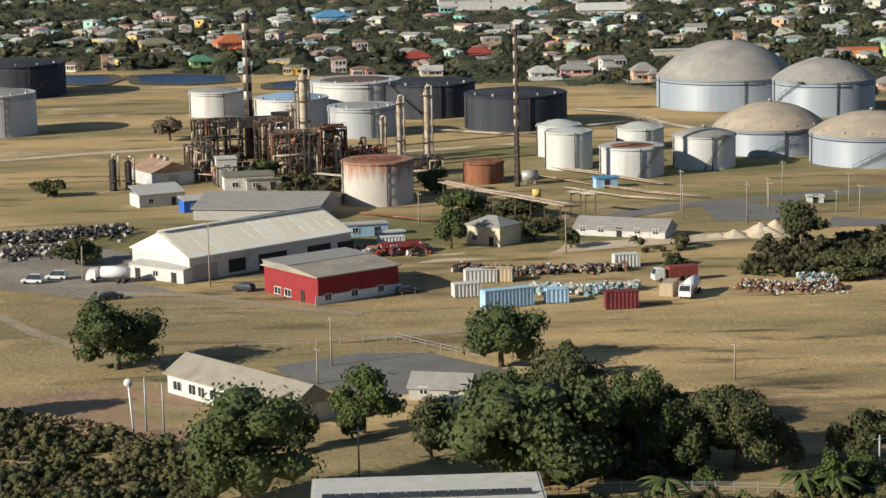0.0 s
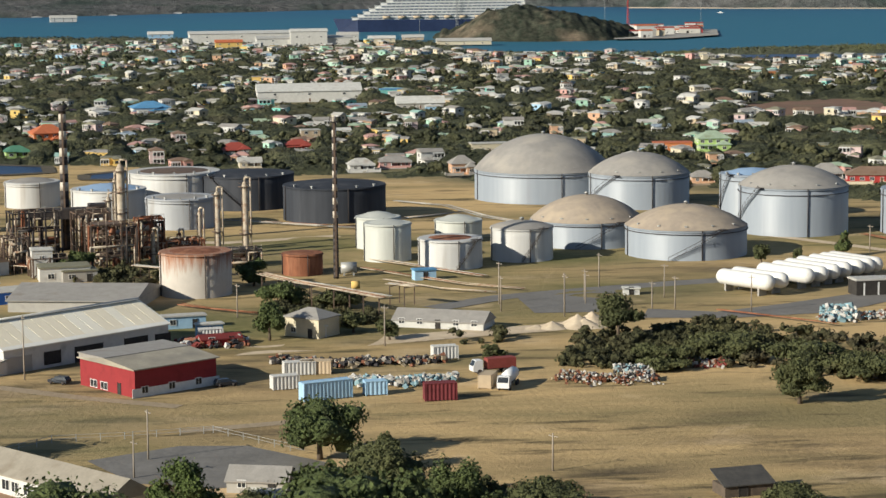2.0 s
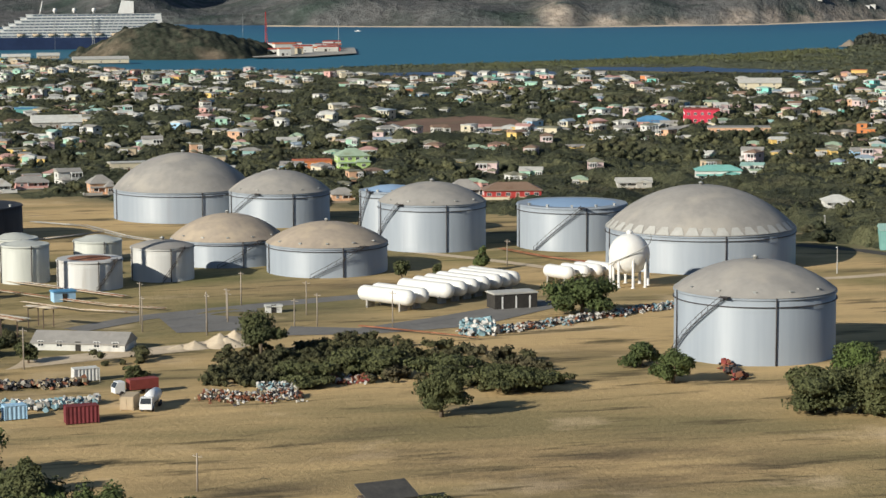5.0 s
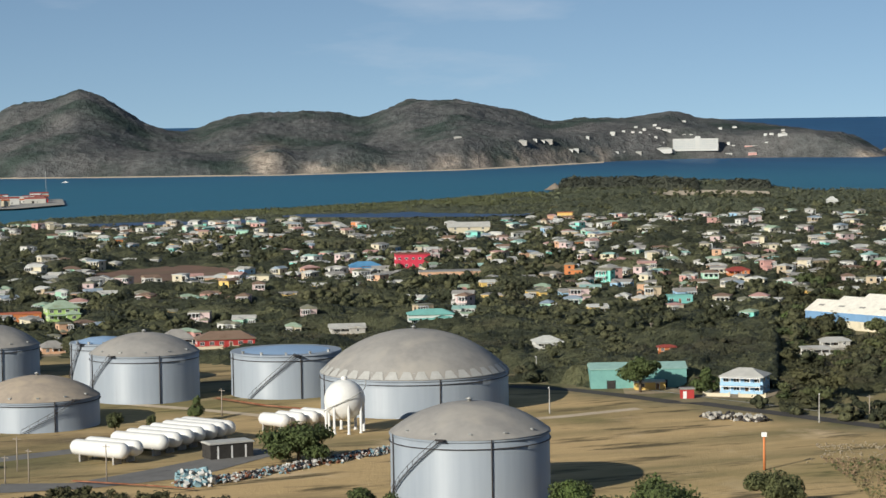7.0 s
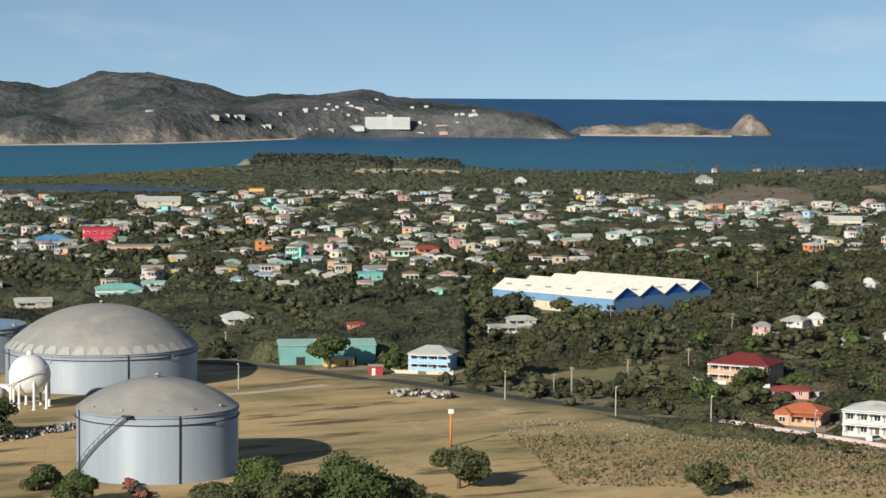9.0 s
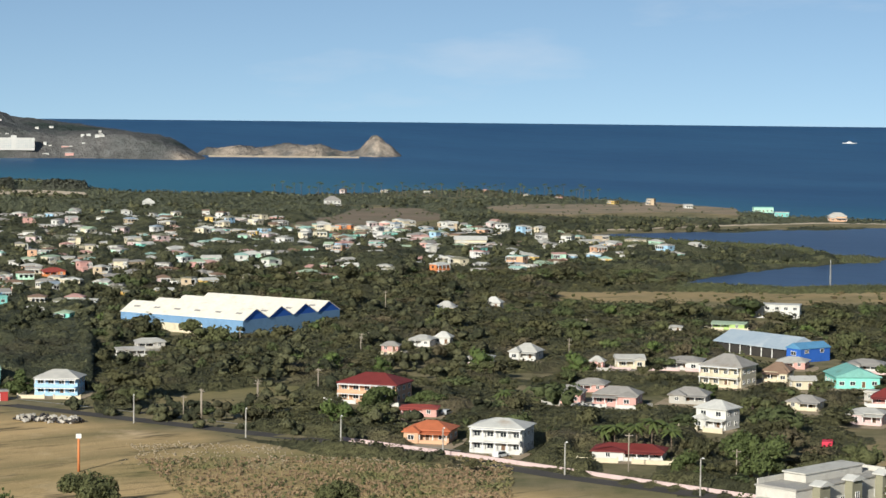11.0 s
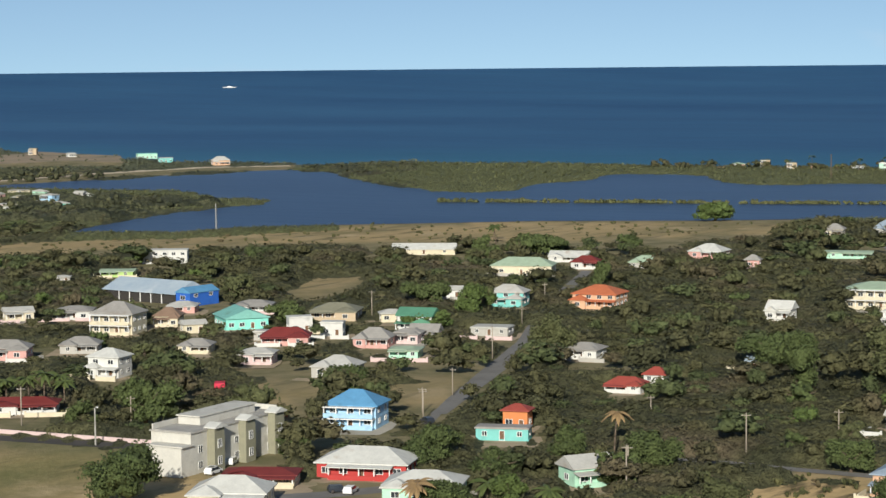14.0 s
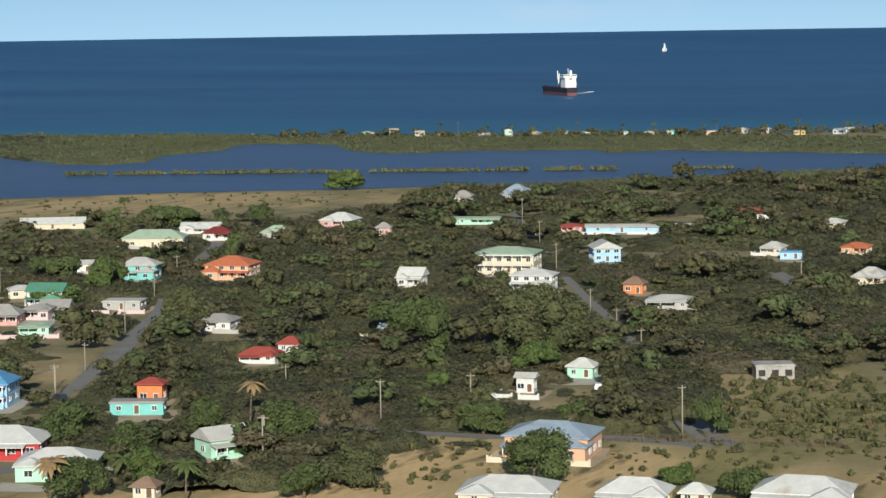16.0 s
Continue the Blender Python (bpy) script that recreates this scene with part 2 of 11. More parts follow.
GLASS = surface("window_glass", (0.02, 0.025, 0.03), (0.05, 0.055, 0.06), 0.5, 0.12, bump=0.0, spec=0.6)
TRIM = surface("white_trim", (0.76, 0.75, 0.72), (0.66, 0.65, 0.62), 2.0, 0.6, bump=0.05)
# near-black that stands in for the shade inside doorways and open sheds
DARK = surface("opening_shade", (0.03, 0.028, 0.026), (0.05, 0.045, 0.04), 1.0, 0.9, bump=0.0)
TANKGREY = surface("tank_grey_paint", (0.30, 0.33, 0.365), (0.245, 0.275, 0.31), 0.12, 0.45, bump=0.05, streak=0.93, stain=(0.24, 0.26, 0.29), stain_scale=0.25, stain_at=0.66)
BLOCKWALL = surface("pale_block_wall", (0.56, 0.54, 0.48), (0.48, 0.46, 0.41), 0.5, 0.85, bump=0.1, stain=(0.38, 0.36, 0.31), stain_scale=0.3, stain_at=0.62)
OLIVEWALL = surface("olive_bay_wall", (0.27, 0.26, 0.18), (0.22, 0.21, 0.15), 0.5, 0.85, bump=0.1)
TANKROOF = surface("tank_roof_grey", (0.325, 0.305, 0.275), (0.25, 0.235, 0.215), 0.10, 0.7, bump=0.08, stain=(0.36, 0.33, 0.285), stain_scale=0.12, stain_at=0.56)
PATCHGREY = surface("pale_roof_patch", (0.44, 0.43, 0.40), (0.36, 0.35, 0.32), 0.4, 0.7, bump=0.05)
TANKTAN = surface("tank_roof_tan", (0.40, 0.33, 0.25), (0.30, 0.25, 0.20), 0.14, 0.8, bump=0.1, stain=(0.43, 0.35, 0.255), stain_scale=0.22, stain_at=0.55)
TANKBLACK = surface("tank_black_paint", (0.022, 0.025, 0.032), (0.042, 0.046, 0.055), 0.12, 0.75, bump=0.05, streak=0.9, stain=(0.075, 0.075, 0.08), stain_scale=0.2, stain_at=0.64)
TANKWHITE = surface("tank_white_paint", (0.54, 0.535, 0.51), (0.43, 0.42, 0.395), 0.12, 0.55, bump=0.05, streak=0.92, stain=(0.32, 0.28, 0.23), stain_scale=0.3, stain_at=0.66)
TANKDULL = surface("tank_dull_paint", (0.40, 0.41, 0.42), (0.33, 0.34, 0.35), 0.12, 0.6, bump=0.05, streak=0.9, stain=(0.27, 0.25, 0.22), stain_scale=0.3, stain_at=0.62)
TANKCREAM = surface("tank_cream_paint", (0.52, 0.53, 0.48), (0.43, 0.435, 0.39), 0.14, 0.55, bump=0.05, streak=0.9)
TANKBLUE = surface("tank_blue_roof", (0.30, 0.42, 0.58), (0.26, 0.37, 0.52), 0.1, 0.5, bump=0.05)
RUST = surface("rust", (0.26, 0.10, 0.05), (0.14, 0.055, 0.03), 0.5, 0.9, bump=0.4, streak=0.8, stain=(0.38, 0.18, 0.10), stain_scale=0.3, stain_at=0.55)


def rust_top(h):
    """Chalky tank paint, rusted through along the top courses, with rust running down it."""
    m = bpy.data.materials.new("rust_topped_paint")
    m.use_nodes = True
    n, l = m.node_tree.nodes, m.node_tree.links
    b = n["Principled BSDF"]
    b.inputs["Roughness"].default_value = 0.8
    g = n.new("ShaderNodeNewGeometry")
    sep = n.new("ShaderNodeSeparateXYZ")
    l.new(g.outputs["Position"], sep.inputs[0])
    noises = []
    for sx, sz, det in ((0.9, 0.10, 6.0), (0.35, 0.30, 7.0)):
        mp = n.new("ShaderNodeMapping")
        mp.inputs["Scale"].default_value = (sx, sx, sz)
        t = n.new("ShaderNodeTexNoise")
        t.inputs["Scale"].default_value, t.inputs["Detail"].default_value, t.inputs["Roughness"].default_value = 1.0, det, 0.65
        l.new(g.outputs["Position"], mp.inputs["Vector"])
        l.new(mp.outputs["Vector"], t.inputs["Vector"])
        noises.append(t.outputs["Fac"])
    up = n.new("ShaderNodeMapRange")
    up.inputs["From Min"].default_value, up.inputs["From Max"].default_value = h * 0.25, h
    up.inputs["To Min"].default_value, up.inputs["To Max"].default_value = -0.22, 0.30
    l.new(sep.outputs["Z"], up.inputs["Value"])
    ad = n.new("ShaderNodeMath")
    l.new(noises[0], ad.inputs[0])
    l.new(up.outputs["Result"], ad.inputs[1])
    edge = n.new("ShaderNodeMapRange")
    edge.inputs["From Min"].default_value, edge.inputs["From Max"].default_value = 0.50, 0.78
    l.new(ad.outputs[0], edge.inputs["Value"])
    paint = n.new("ShaderNodeMixRGB")
    paint.inputs[1].default_value, paint.inputs[2].default_value = (0.56, 0.51, 0.44, 1), (0.40, 0.36, 0.31, 1)
    l.new(noises[1], paint.inputs[0])
    rust = n.new("ShaderNodeMixRGB")
    rust.inputs[1].default_value, rust.inputs[2].default_value = (0.17, 0.065, 0.035, 1), (0.40, 0.20, 0.11, 1)
    l.new(noises[1], rust.inputs[0])
    x = n.new("ShaderNodeMixRGB")
    l.new(edge.outputs["Result"], x.inputs[0])
    l.new(paint.outputs["Color"], x.inputs[1])
    l.new(rust.outputs["Color"], x.inputs[2])
    l.new(x.outputs["Color"], b.inputs["Base Color"])
    return m


STEEL = surface("weathered_steel", (0.17, 0.115, 0.08), (0.08, 0.06, 0.05), 0.6, 0.8, bump=0.2)
PALESTEEL = surface("pale_pipe_steel", (0.54, 0.47, 0.36), (0.38, 0.31, 0.23), 0.6, 0.7, bump=0.1, stain=(0.24, 0.12, 0.07), stain_scale=0.8, stain_at=0.58)
GALV = surface("galvanised_steel", (0.42, 0.42, 0.40), (0.34, 0.34, 0.32), 1.0, 0.5, 0.3, bump=0.05)
BLACKSTEEL = surface("sooty_steel", (0.035, 0.03, 0.03), (0.06, 0.05, 0.045), 0.6, 0.7, bump=0.1)
BANDWHITE = surface("chalky_band", (0.56, 0.52, 0.45), (0.44, 0.38, 0.30), 0.8, 0.8, bump=0.1)
PURE = surface("gloss_white_paint", (0.74, 0.73, 0.69), (0.66, 0.64, 0.60), 0.25, 0.35, bump=0.02, streak=0.6)
CONCRETE = surface("weathered_concrete", (0.40, 0.38, 0.34), (0.28, 0.265, 0.235), 0.4, 0.9, bump=0.2, stain=(0.2, 0.18, 0.15), stain_scale=0.3, stain_at=0.6)
ASPHALT = surface("old_asphalt", (0.20, 0.19, 0.175), (0.15, 0.142, 0.13), 0.12, 0.9, bump=0.2)
DIRT = surface("dirt_track", (0.60, 0.49, 0.35), (0.46, 0.36, 0.24), 0.12, 0.95, bump=0.3)
WOOD = surface("grey_pole_wood", (0.36, 0.31, 0.25), (0.25, 0.21, 0.165), 1.0, 0.9, bump=0.2, streak=0.8)
SHEDWOOD = surface("shed_boards", (0.13, 0.10, 0.075), (0.08, 0.065, 0.05), 0.8, 0.9, bump=0.3)
BARK = surface("bark", (0.16, 0.12, 0.085), (0.09, 0.07, 0.05), 1.2, 0.95, bump=0.5, streak=0.7)
SAND = surface("pale_sand", (0.62, 0.52, 0.38), (0.5, 0.4, 0.28), 0.3, 0.95, bump=0.3)
ROCK = surface("cliff_rock", (0.26, 0.21, 0.16), (0.15, 0.13, 0.10), 0.02, 0.95, bump=0.6)
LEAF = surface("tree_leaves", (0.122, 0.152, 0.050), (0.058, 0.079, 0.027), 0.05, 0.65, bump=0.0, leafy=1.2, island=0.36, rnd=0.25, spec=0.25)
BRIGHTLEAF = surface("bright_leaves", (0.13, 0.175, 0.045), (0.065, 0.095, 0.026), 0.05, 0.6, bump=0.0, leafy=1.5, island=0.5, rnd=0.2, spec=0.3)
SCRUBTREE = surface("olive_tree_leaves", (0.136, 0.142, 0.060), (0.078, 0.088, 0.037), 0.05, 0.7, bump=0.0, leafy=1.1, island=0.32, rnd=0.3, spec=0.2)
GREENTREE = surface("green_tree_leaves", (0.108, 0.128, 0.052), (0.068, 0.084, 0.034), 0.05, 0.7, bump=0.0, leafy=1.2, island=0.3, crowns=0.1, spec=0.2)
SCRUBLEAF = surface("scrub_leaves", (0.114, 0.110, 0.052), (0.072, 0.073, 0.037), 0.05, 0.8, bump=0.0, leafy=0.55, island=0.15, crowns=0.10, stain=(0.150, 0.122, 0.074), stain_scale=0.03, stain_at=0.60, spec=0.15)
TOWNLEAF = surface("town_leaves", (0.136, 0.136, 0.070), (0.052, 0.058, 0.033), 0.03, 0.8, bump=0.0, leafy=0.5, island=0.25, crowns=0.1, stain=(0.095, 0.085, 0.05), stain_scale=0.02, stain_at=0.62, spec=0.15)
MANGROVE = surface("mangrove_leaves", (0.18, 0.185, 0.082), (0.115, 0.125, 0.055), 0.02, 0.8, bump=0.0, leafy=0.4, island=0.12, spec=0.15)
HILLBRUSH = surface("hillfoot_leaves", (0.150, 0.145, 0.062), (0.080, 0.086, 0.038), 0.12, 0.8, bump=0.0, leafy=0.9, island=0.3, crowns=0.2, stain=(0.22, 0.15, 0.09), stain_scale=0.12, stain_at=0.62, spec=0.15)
DRYTUFT = surface('dry_tuft_grass', (0.30, 0.215, 0.13), (0.20, 0.145, 0.09), 0.08, 0.95, bump=0.0, island=0.2, stain=(0.16, 0.165, 0.07), stain_scale=0.07, stain_at=0.55, spec=0.1)
# paler and greyer than the town leaves, with some far haze in the colour
SHORELEAF = surface("hazed_shore_leaves", (0.160, 0.165, 0.098), (0.100, 0.110, 0.066), 0.02, 0.8, bump=0.0, leafy=0.3, island=0.25, spec=0.15)
PINELEAF = surface("pine_needles", (0.115, 0.118, 0.085), (0.072, 0.078, 0.058), 0.05, 0.8, bump=0.0, leafy=0.3, island=0.3, spec=0.15)
PALMLEAF = surface("palm_leaves", (0.10, 0.12, 0.035), (0.05, 0.07, 0.02), 0.5, 0.6, bump=0.0, island=0.4)
DRYLEAF = surface("dry_palm_leaves", (0.30, 0.20, 0.09), (0.18, 0.12, 0.06), 0.5, 0.8, bump=0.0, island=0.4)
# hill colours greyed for distance haze, which is mixed into them here
HILLMAT = surface("hazed_wooded_hill", (0.134, 0.128, 0.122), (0.086, 0.092, 0.090), 0.006, 0.95, bump=0.0, fine=7.0, bare=(0.36, 0.30, 0.24), stain=(0.050, 0.066, 0.056), stain_scale=0.009, stain_at=0.53, spec=0.1, leafy=0.07)
CARS = [surface("car_paint_" + k, c, tuple(v * 0.9 for v in c), 0.3, 0.3, bump=0.0, spec=0.5) for k, c in (("white", (0.75, 0.75, 0.74)), ("dark", (0.03, 0.035, 0.045)), ("red", (0.4, 0.04, 0.03)), ("silver", (0.4, 0.41, 0.42)))]


# ---- building blocks ----
class Shape:
    """Collects faces, each with a material slot, for one mesh."""

    def __init__(self):
        self.v, self.f, self.m, self.s = [], [], [], []

    def add(self, verts, faces, mat=0, smooth=False):
        o = len(self.v)
        self.v += [tuple(p) for p in verts]
        self.f += [tuple(i + o for i in q) for q in faces]
        self.m += [mat] * len(faces)
        self.s += [smooth] * len(faces)
        return self

    def box(self, cx, cy, z0, sx, sy, sz, rot=0.0, mat=0):
        c, s = math.cos(rot), math.sin(rot)
        pts = []
        for z in (z0, z0 + sz):
            for dx, dy in ((-1, -1), (1, -1), (1, 1), (-1, 1)):
                x, y = dx * sx / 2, dy * sy / 2
                pts.append((cx + x * c - y * s, cy + x * s + y * c, z))
        return self.add(pts, [(3, 2, 1, 0), (4, 5, 6, 7), (0, 1, 5, 4), (1, 2, 6, 5), (2, 3, 7, 6), (3, 0, 4, 7)], mat)

    def lathe(self, profile, n=32, mat=0, x=0.0, y=0.0, smooth=True):
        """profile: radius and height, from the bottom up."""
        pts = [(x + r * math.cos(2 * math.pi * i / n), y + r * math.sin(2 * math.pi * i / n), z) for r, z in profile for i in range(n)]
        fs = [(k * n + i, k * n + (i + 1) % n, (k + 1) * n + (i + 1) % n, (k + 1) * n + i) for k in range(len(profile) - 1) for i in range(n)]
        self.add(pts, fs, mat, smooth)
        o = len(self.v) - len(pts)
        self.f += [tuple(o + i for i in reversed(range(n))), tuple(o + (len(profile) - 1) * n + i for i in range(n))]
        self.m += [mat, mat]
        self.s += [False, False]
        return self

    def tube(self, a, b, r, n=6, mat=0, r2=None):
        a, b = Vector(a), Vector(b)
        q = (b - a).to_track_quat("Z", "Y")
        ln = (b - a).length
        pts = [a + q @ Vector((rr * math.cos(2 * math.pi * i / n), rr * math.sin(2 * math.pi * i / n), z)) for rr, z in ((r, 0), (r if r2 is None else r2, ln)) for i in range(n)]
        fs = [(i, (i + 1) % n, n + (i + 1) % n, n + i) for i in range(n)] + [tuple(reversed(range(n))), tuple(range(n, 2 * n))]
        return self.add(pts, fs, mat, n > 5)

    def path(self, pts, r, n=5, mat=0):
        for a, b in zip(pts, pts[1:]):
            self.tube(a, b, r, n, mat)
        return self

    def mesh(self, name, *mats):
        me = bpy.data.meshes.new(name)
        me.from_pydata(self.v, [], self.f)
        for m in mats:
            me.materials.append(m)
        me.polygons.foreach_set("material_index", self.m)
        me.polygons.foreach_set("use_smooth", self.s)
        me.update()
        return me


def part(name, mesh, parent, m=None, label=""):
    ob = new(name, mesh)
    ob.parent = parent
    if m is not None:
        ob.matrix_local = m
    return tagged(ob, label)


def thing(name, x, y, rz, label, category, group="", z=0.0, mesh=None, kind=""):
    ob = new(name, mesh)
    ob.matrix_world = pose(x, y, z, 0, 0, rz)
    return tagged(ob, label, category, group, kind)


def quads(name, V, Q, soft, mat):
    """One mesh from an array of points and an array of four-cornered faces; the first `soft` faces are shaded smooth."""
    n = len(Q)
    me = bpy.data.meshes.new(name)
    me.vertices.add(len(V))
    me.vertices.foreach_set("co", np.ascontiguousarray(V, dtype=np.float32).reshape(-1))
    me.loops.add(4 * n)
    me.loops.foreach_set("vertex_index", np.ascontiguousarray(Q, dtype=np.int32).reshape(-1))
    me.polygons.add(n)
    me.polygons.foreach_set("loop_start", np.arange(0, 4 * n, 4, dtype=np.int32))
    me.polygons.foreach_set("use_smooth", np.arange(n) < soft)
    me.materials.append(mat)
    me.update(calc_edges=True)
    return me


def with_leaves(name, ring, P, mat):
    """Rounded leafy masses from rings of points (masses x rings x points x 3), and loose leaves P (n x 4 x 3), in one mesh."""
    m, lv, nu, _ = ring.shape
    a = np.arange(m)[:, None, None] * lv * nu + np.arange(lv - 1)[None, :, None] * nu
    k = np.arange(nu)[None, None, :]
    k2 = (k + 1) % nu
    Q = np.stack([a + k, a + k2, a + nu + k2, a + nu + k], axis=-1).reshape(-1, 4)
    V = np.concatenate([ring.reshape(-1, 3), P.reshape(-1, 3)])
    L = m * lv * nu + np.arange(len(P) * 4).reshape(-1, 4)
    return quads(name, V, np.concatenate([Q, L]), len(Q), mat)


def leaves(C, N, size, rng, lean=0.7):
    """Leaf clumps at the points C that face about along N: bent diamonds of the given sizes."""
    n = len(C)
    d = N + lean * rng.normal(size=(n, 3))
    d /= np.linalg.norm(d, axis=1)[:, None]
    a = np.cross(d, rng.normal(size=(n, 3)))
    a /= np.linalg.norm(a, axis=1)[:, None]
    b = np.cross(d, a)
    s = np.asarray(size).reshape(-1, 1) * rng.uniform(0.6, 1.3, (n, 1))
    w = s * rng.uniform(0.55, 0.9, (n, 1))
    k = d * s * rng.uniform(-0.25, 0.25, (n, 1))
    return np.stack([C - a * s, C - b * w + k, C + a * s, C + b * w + k], 1)


def ground_sheet(name, pts, mat, z, label, category, kind="structure"):
    """A flat patch of ground with the given outline."""
    me = bpy.data.meshes.new(name)
    me.from_pydata([(x, y, z) for x, y in pts], [], [tuple(range(len(pts)))])
    me.materials.append(mat)
    bm = bmesh.new()
    bm.from_mesh(me)
    bmesh.ops.triangulate(bm, faces=bm.faces[:])
    for f in bm.faces:
        if f.normal.z < 0:
            f.normal_flip()
    bm.to_mesh(me)
    bm.free()
    return tagged(new(name, me), label, category, kind=kind)


def strip(name, pts, width, mat, z, label, category="road"):
    """A road or track of even width along a line of points."""
    P = [Vector((x, y, 0)) for x, y in pts]
    fine = []
    for i in range(len(P) - 1):
        for k in range(8):
            fine.append(P[i].lerp(P[i + 1], k / 8))
    fine.append(P[-1])
    left, right = [], []
    for i, p in enumerate(fine):
        d = (fine[min(i + 1, len(fine) - 1)] - fine[max(i - 1, 0)]).normalized()
        nn = Vector((-d.y, d.x, 0)) * width / 2 * (1 + 0.12 * noise.noise(p * 0.05))
        left.append((*(p + nn).to_2d(), z))
        right.append((*(p - nn).to_2d(), z))
    n = len(fine)
    me = bpy.data.meshes.new(name)
    me.from_pydata(left + right, [], [(i, n + i, n + i + 1, i + 1) for i in range(n - 1)])
    me.materials.append(mat)
    return tagged(new(name, me), label, category, kind="structure")


def beach(heads, far, wide, up, label):
    """A sand slope along a shore seen from the sea: it rises from the water to its upper edge."""
    hs = np.linspace(heads[0], heads[-1], 60)
    low = [(*spot(h, far(h) - wide), sea_height(far(h) - wide) - 0.3) for h in hs]
    top = [(*spot(h, far(h)), sea_height(far(h)) + up * (0.75 + 0.5 * noise.noise(Vector((h * 6, 0, 0))))) for h in hs]
    me = bpy.data.meshes.new("beach")
    me.from_pydata(low + top, [], [(i, i + 1, 61 + i, 60 + i) for i in range(59)])
    me.materials.append(SAND)
    return tagged(new("beach", me), label, "beach", kind="structure")


# ---- ground, sea and hills ----
SEA, EDGE_R, FLAT_R = -1.0, 4900.0, 3000.0
EDGE_Z = EYE - EDGE_R * math.tan(radians(0.25))


def sea_height(r):
    """The sea is flat near by and rises to where the horizon stands, so that it ends within the lens's reach."""
    return SEA + (EDGE_Z - SEA) * max(0.0, (r - FLAT_R) / (EDGE_R - FLAT_R)) ** 2


# heading (degrees, to the right is negative) and distance of the shore
COAST = [(-180, 2400), (-110, 1750), (-75, 1640), (-69, 1600), (-61, 1645), (-55.5, 1725), (-50.7, 1765), (-47.8, 1800), (-45, 2000), (-41, 2200), (-39.7, 2320), (-36.3, 2180),
         (-34, 2170), (-30.6, 2160), (-29.6, 2390), (-27, 2650), (-24.6, 2400), (-24.0, 2085), (-23.0, 2050), (-21.6, 1935), (-20, 1900), (-17, 1840), (-14.3, 1825), (-11.9, 1822), (-10.6, 1735), (-8.6, 1800), (-5.8, 1800), (-4.6, 2010), (-2, 2110),
         (1.6, 2150), (5, 2250), (12, 2400), (60, 2800), (180, 2400)]


def shore(h):
    return float(np.interp(h, [c[0] for c in COAST], [c[1] for c in COAST]))


def spot(h, r):
    """x and y at a heading and distance from the foot of the hilltop."""
    return -r * math.sin(radians(h)), r * math.cos(radians(h))


def inside(x, y, poly):
    hit = False
    for (ax, ay), (bx, by) in zip(poly, poly[1:] + poly[:1]):
        if (ay > y) != (by > y) and x < (bx - ax) * (y - ay) / (by - ay) + ax:
            hit = not hit
    return hit


LAGOON = [(964, 1066), (1026, 1089), (1080, 1081), (1128, 1073), (1183, 1069), (1234, 1060), (1274, 1040), (1264, 988), (1204, 930), (1143, 852), (1121, 805), (1106, 790), (1103, 755), (1131, 749), (1180, 772), (1253, 771), (1300, 786), (1324, 787), (1333, 748), (1322, 720), (1271, 682), (1250, 653), (1250, 622), (1271, 615), (1304, 530), (1279, 501), (1307, 478), (1304, 397), (1298, 337), (1162, 302), (1117, 340), (1033, 432), (961, 522), (921, 595), (891, 626), (858, 664), (813, 705), (779, 710), (758, 727), (748, 754), (821, 787), (888, 810), (934, 809), (958, 803), (982, 822), (976, 846), (1015, 913), (1009, 966), (957, 1016)]
INLET = [(545, 1758), (588, 1740), (632, 1722), (659, 1742), (655, 1706), (712, 1618), (728, 1649), (690, 1569), (620, 1618), (597, 1628), (527, 1699)]
INLET_FAR = [(324, 1713), (370, 1715), (515, 1684), (495, 1610), (417, 1631), (342, 1650)]
POND = [(-119, 868), (-106, 872), (-83, 861), (-80, 840), (-95, 835), (-113, 842)]
POND_WEST = [(-153, 876), (-131, 875), (-125, 858), (-128, 841), (-144, 847)]
POND_EAST = [(-63, 826), (-53, 834), (-40, 827), (-49, 808), (-62, 811)]
FLAT = [(675, 757), (754, 712), (851, 660), (857, 655), (908, 604), (968, 477), (910, 454), (832, 511), (770, 589), (743, 624), (694, 655), (638, 715)]
LOT_A = [(420, 363), (438, 346), (412, 328), (389, 326), (395, 342)]
LOT_B = [(439, 333), (456, 316), (416, 296), (406, 301), (423, 318)]
LOT_C = [(593, 491), (645, 520), (664, 505), (630, 482), (583, 470)]
LOT_D = [(366, 195), (384, 187), (380, 174), (343, 157), (330, 176)]
LOT_E = [(393, 156), (407, 136), (404, 121), (407, 102), (368, 92), (358, 143)]
LOT_F = [(478, 166), (486, 157), (459, 149), (460, 158)]
LOT_G = [(485, 148), (496, 129), (469, 122), (464, 135)]
LOT_H = [(900, 1299), (995, 1377), (1104, 1488), (1168, 1479), (1127, 1397), (1058, 1305), (980, 1267), (916, 1247)]
LOT_I = [(1214, 1459), (1286, 1500), (1344, 1488), (1379, 1466), (1442, 1472), (1418, 1398), (1405, 1337), (1312, 1241), (1309, 1310), (1245, 1321), (1192, 1320), (1189, 1387)]
LOT_J = [(876, 316), (904, 300), (869, 291), (861, 310)]
LOT_N = [(458, 156), (476, 154), (484, 141), (484, 122), (402, 101), (401, 119), (405, 134), (424, 144)]
LOT_K = [(435, 193), (449, 178), (432, 171), (423, 185)]
LOT_L = [(325, 535), (363, 538), (382, 536), (363, 509), (312, 508)]
LOT_M = [(273, 1163), (296, 1189), (326, 1157), (316, 1123), (270, 1126)]
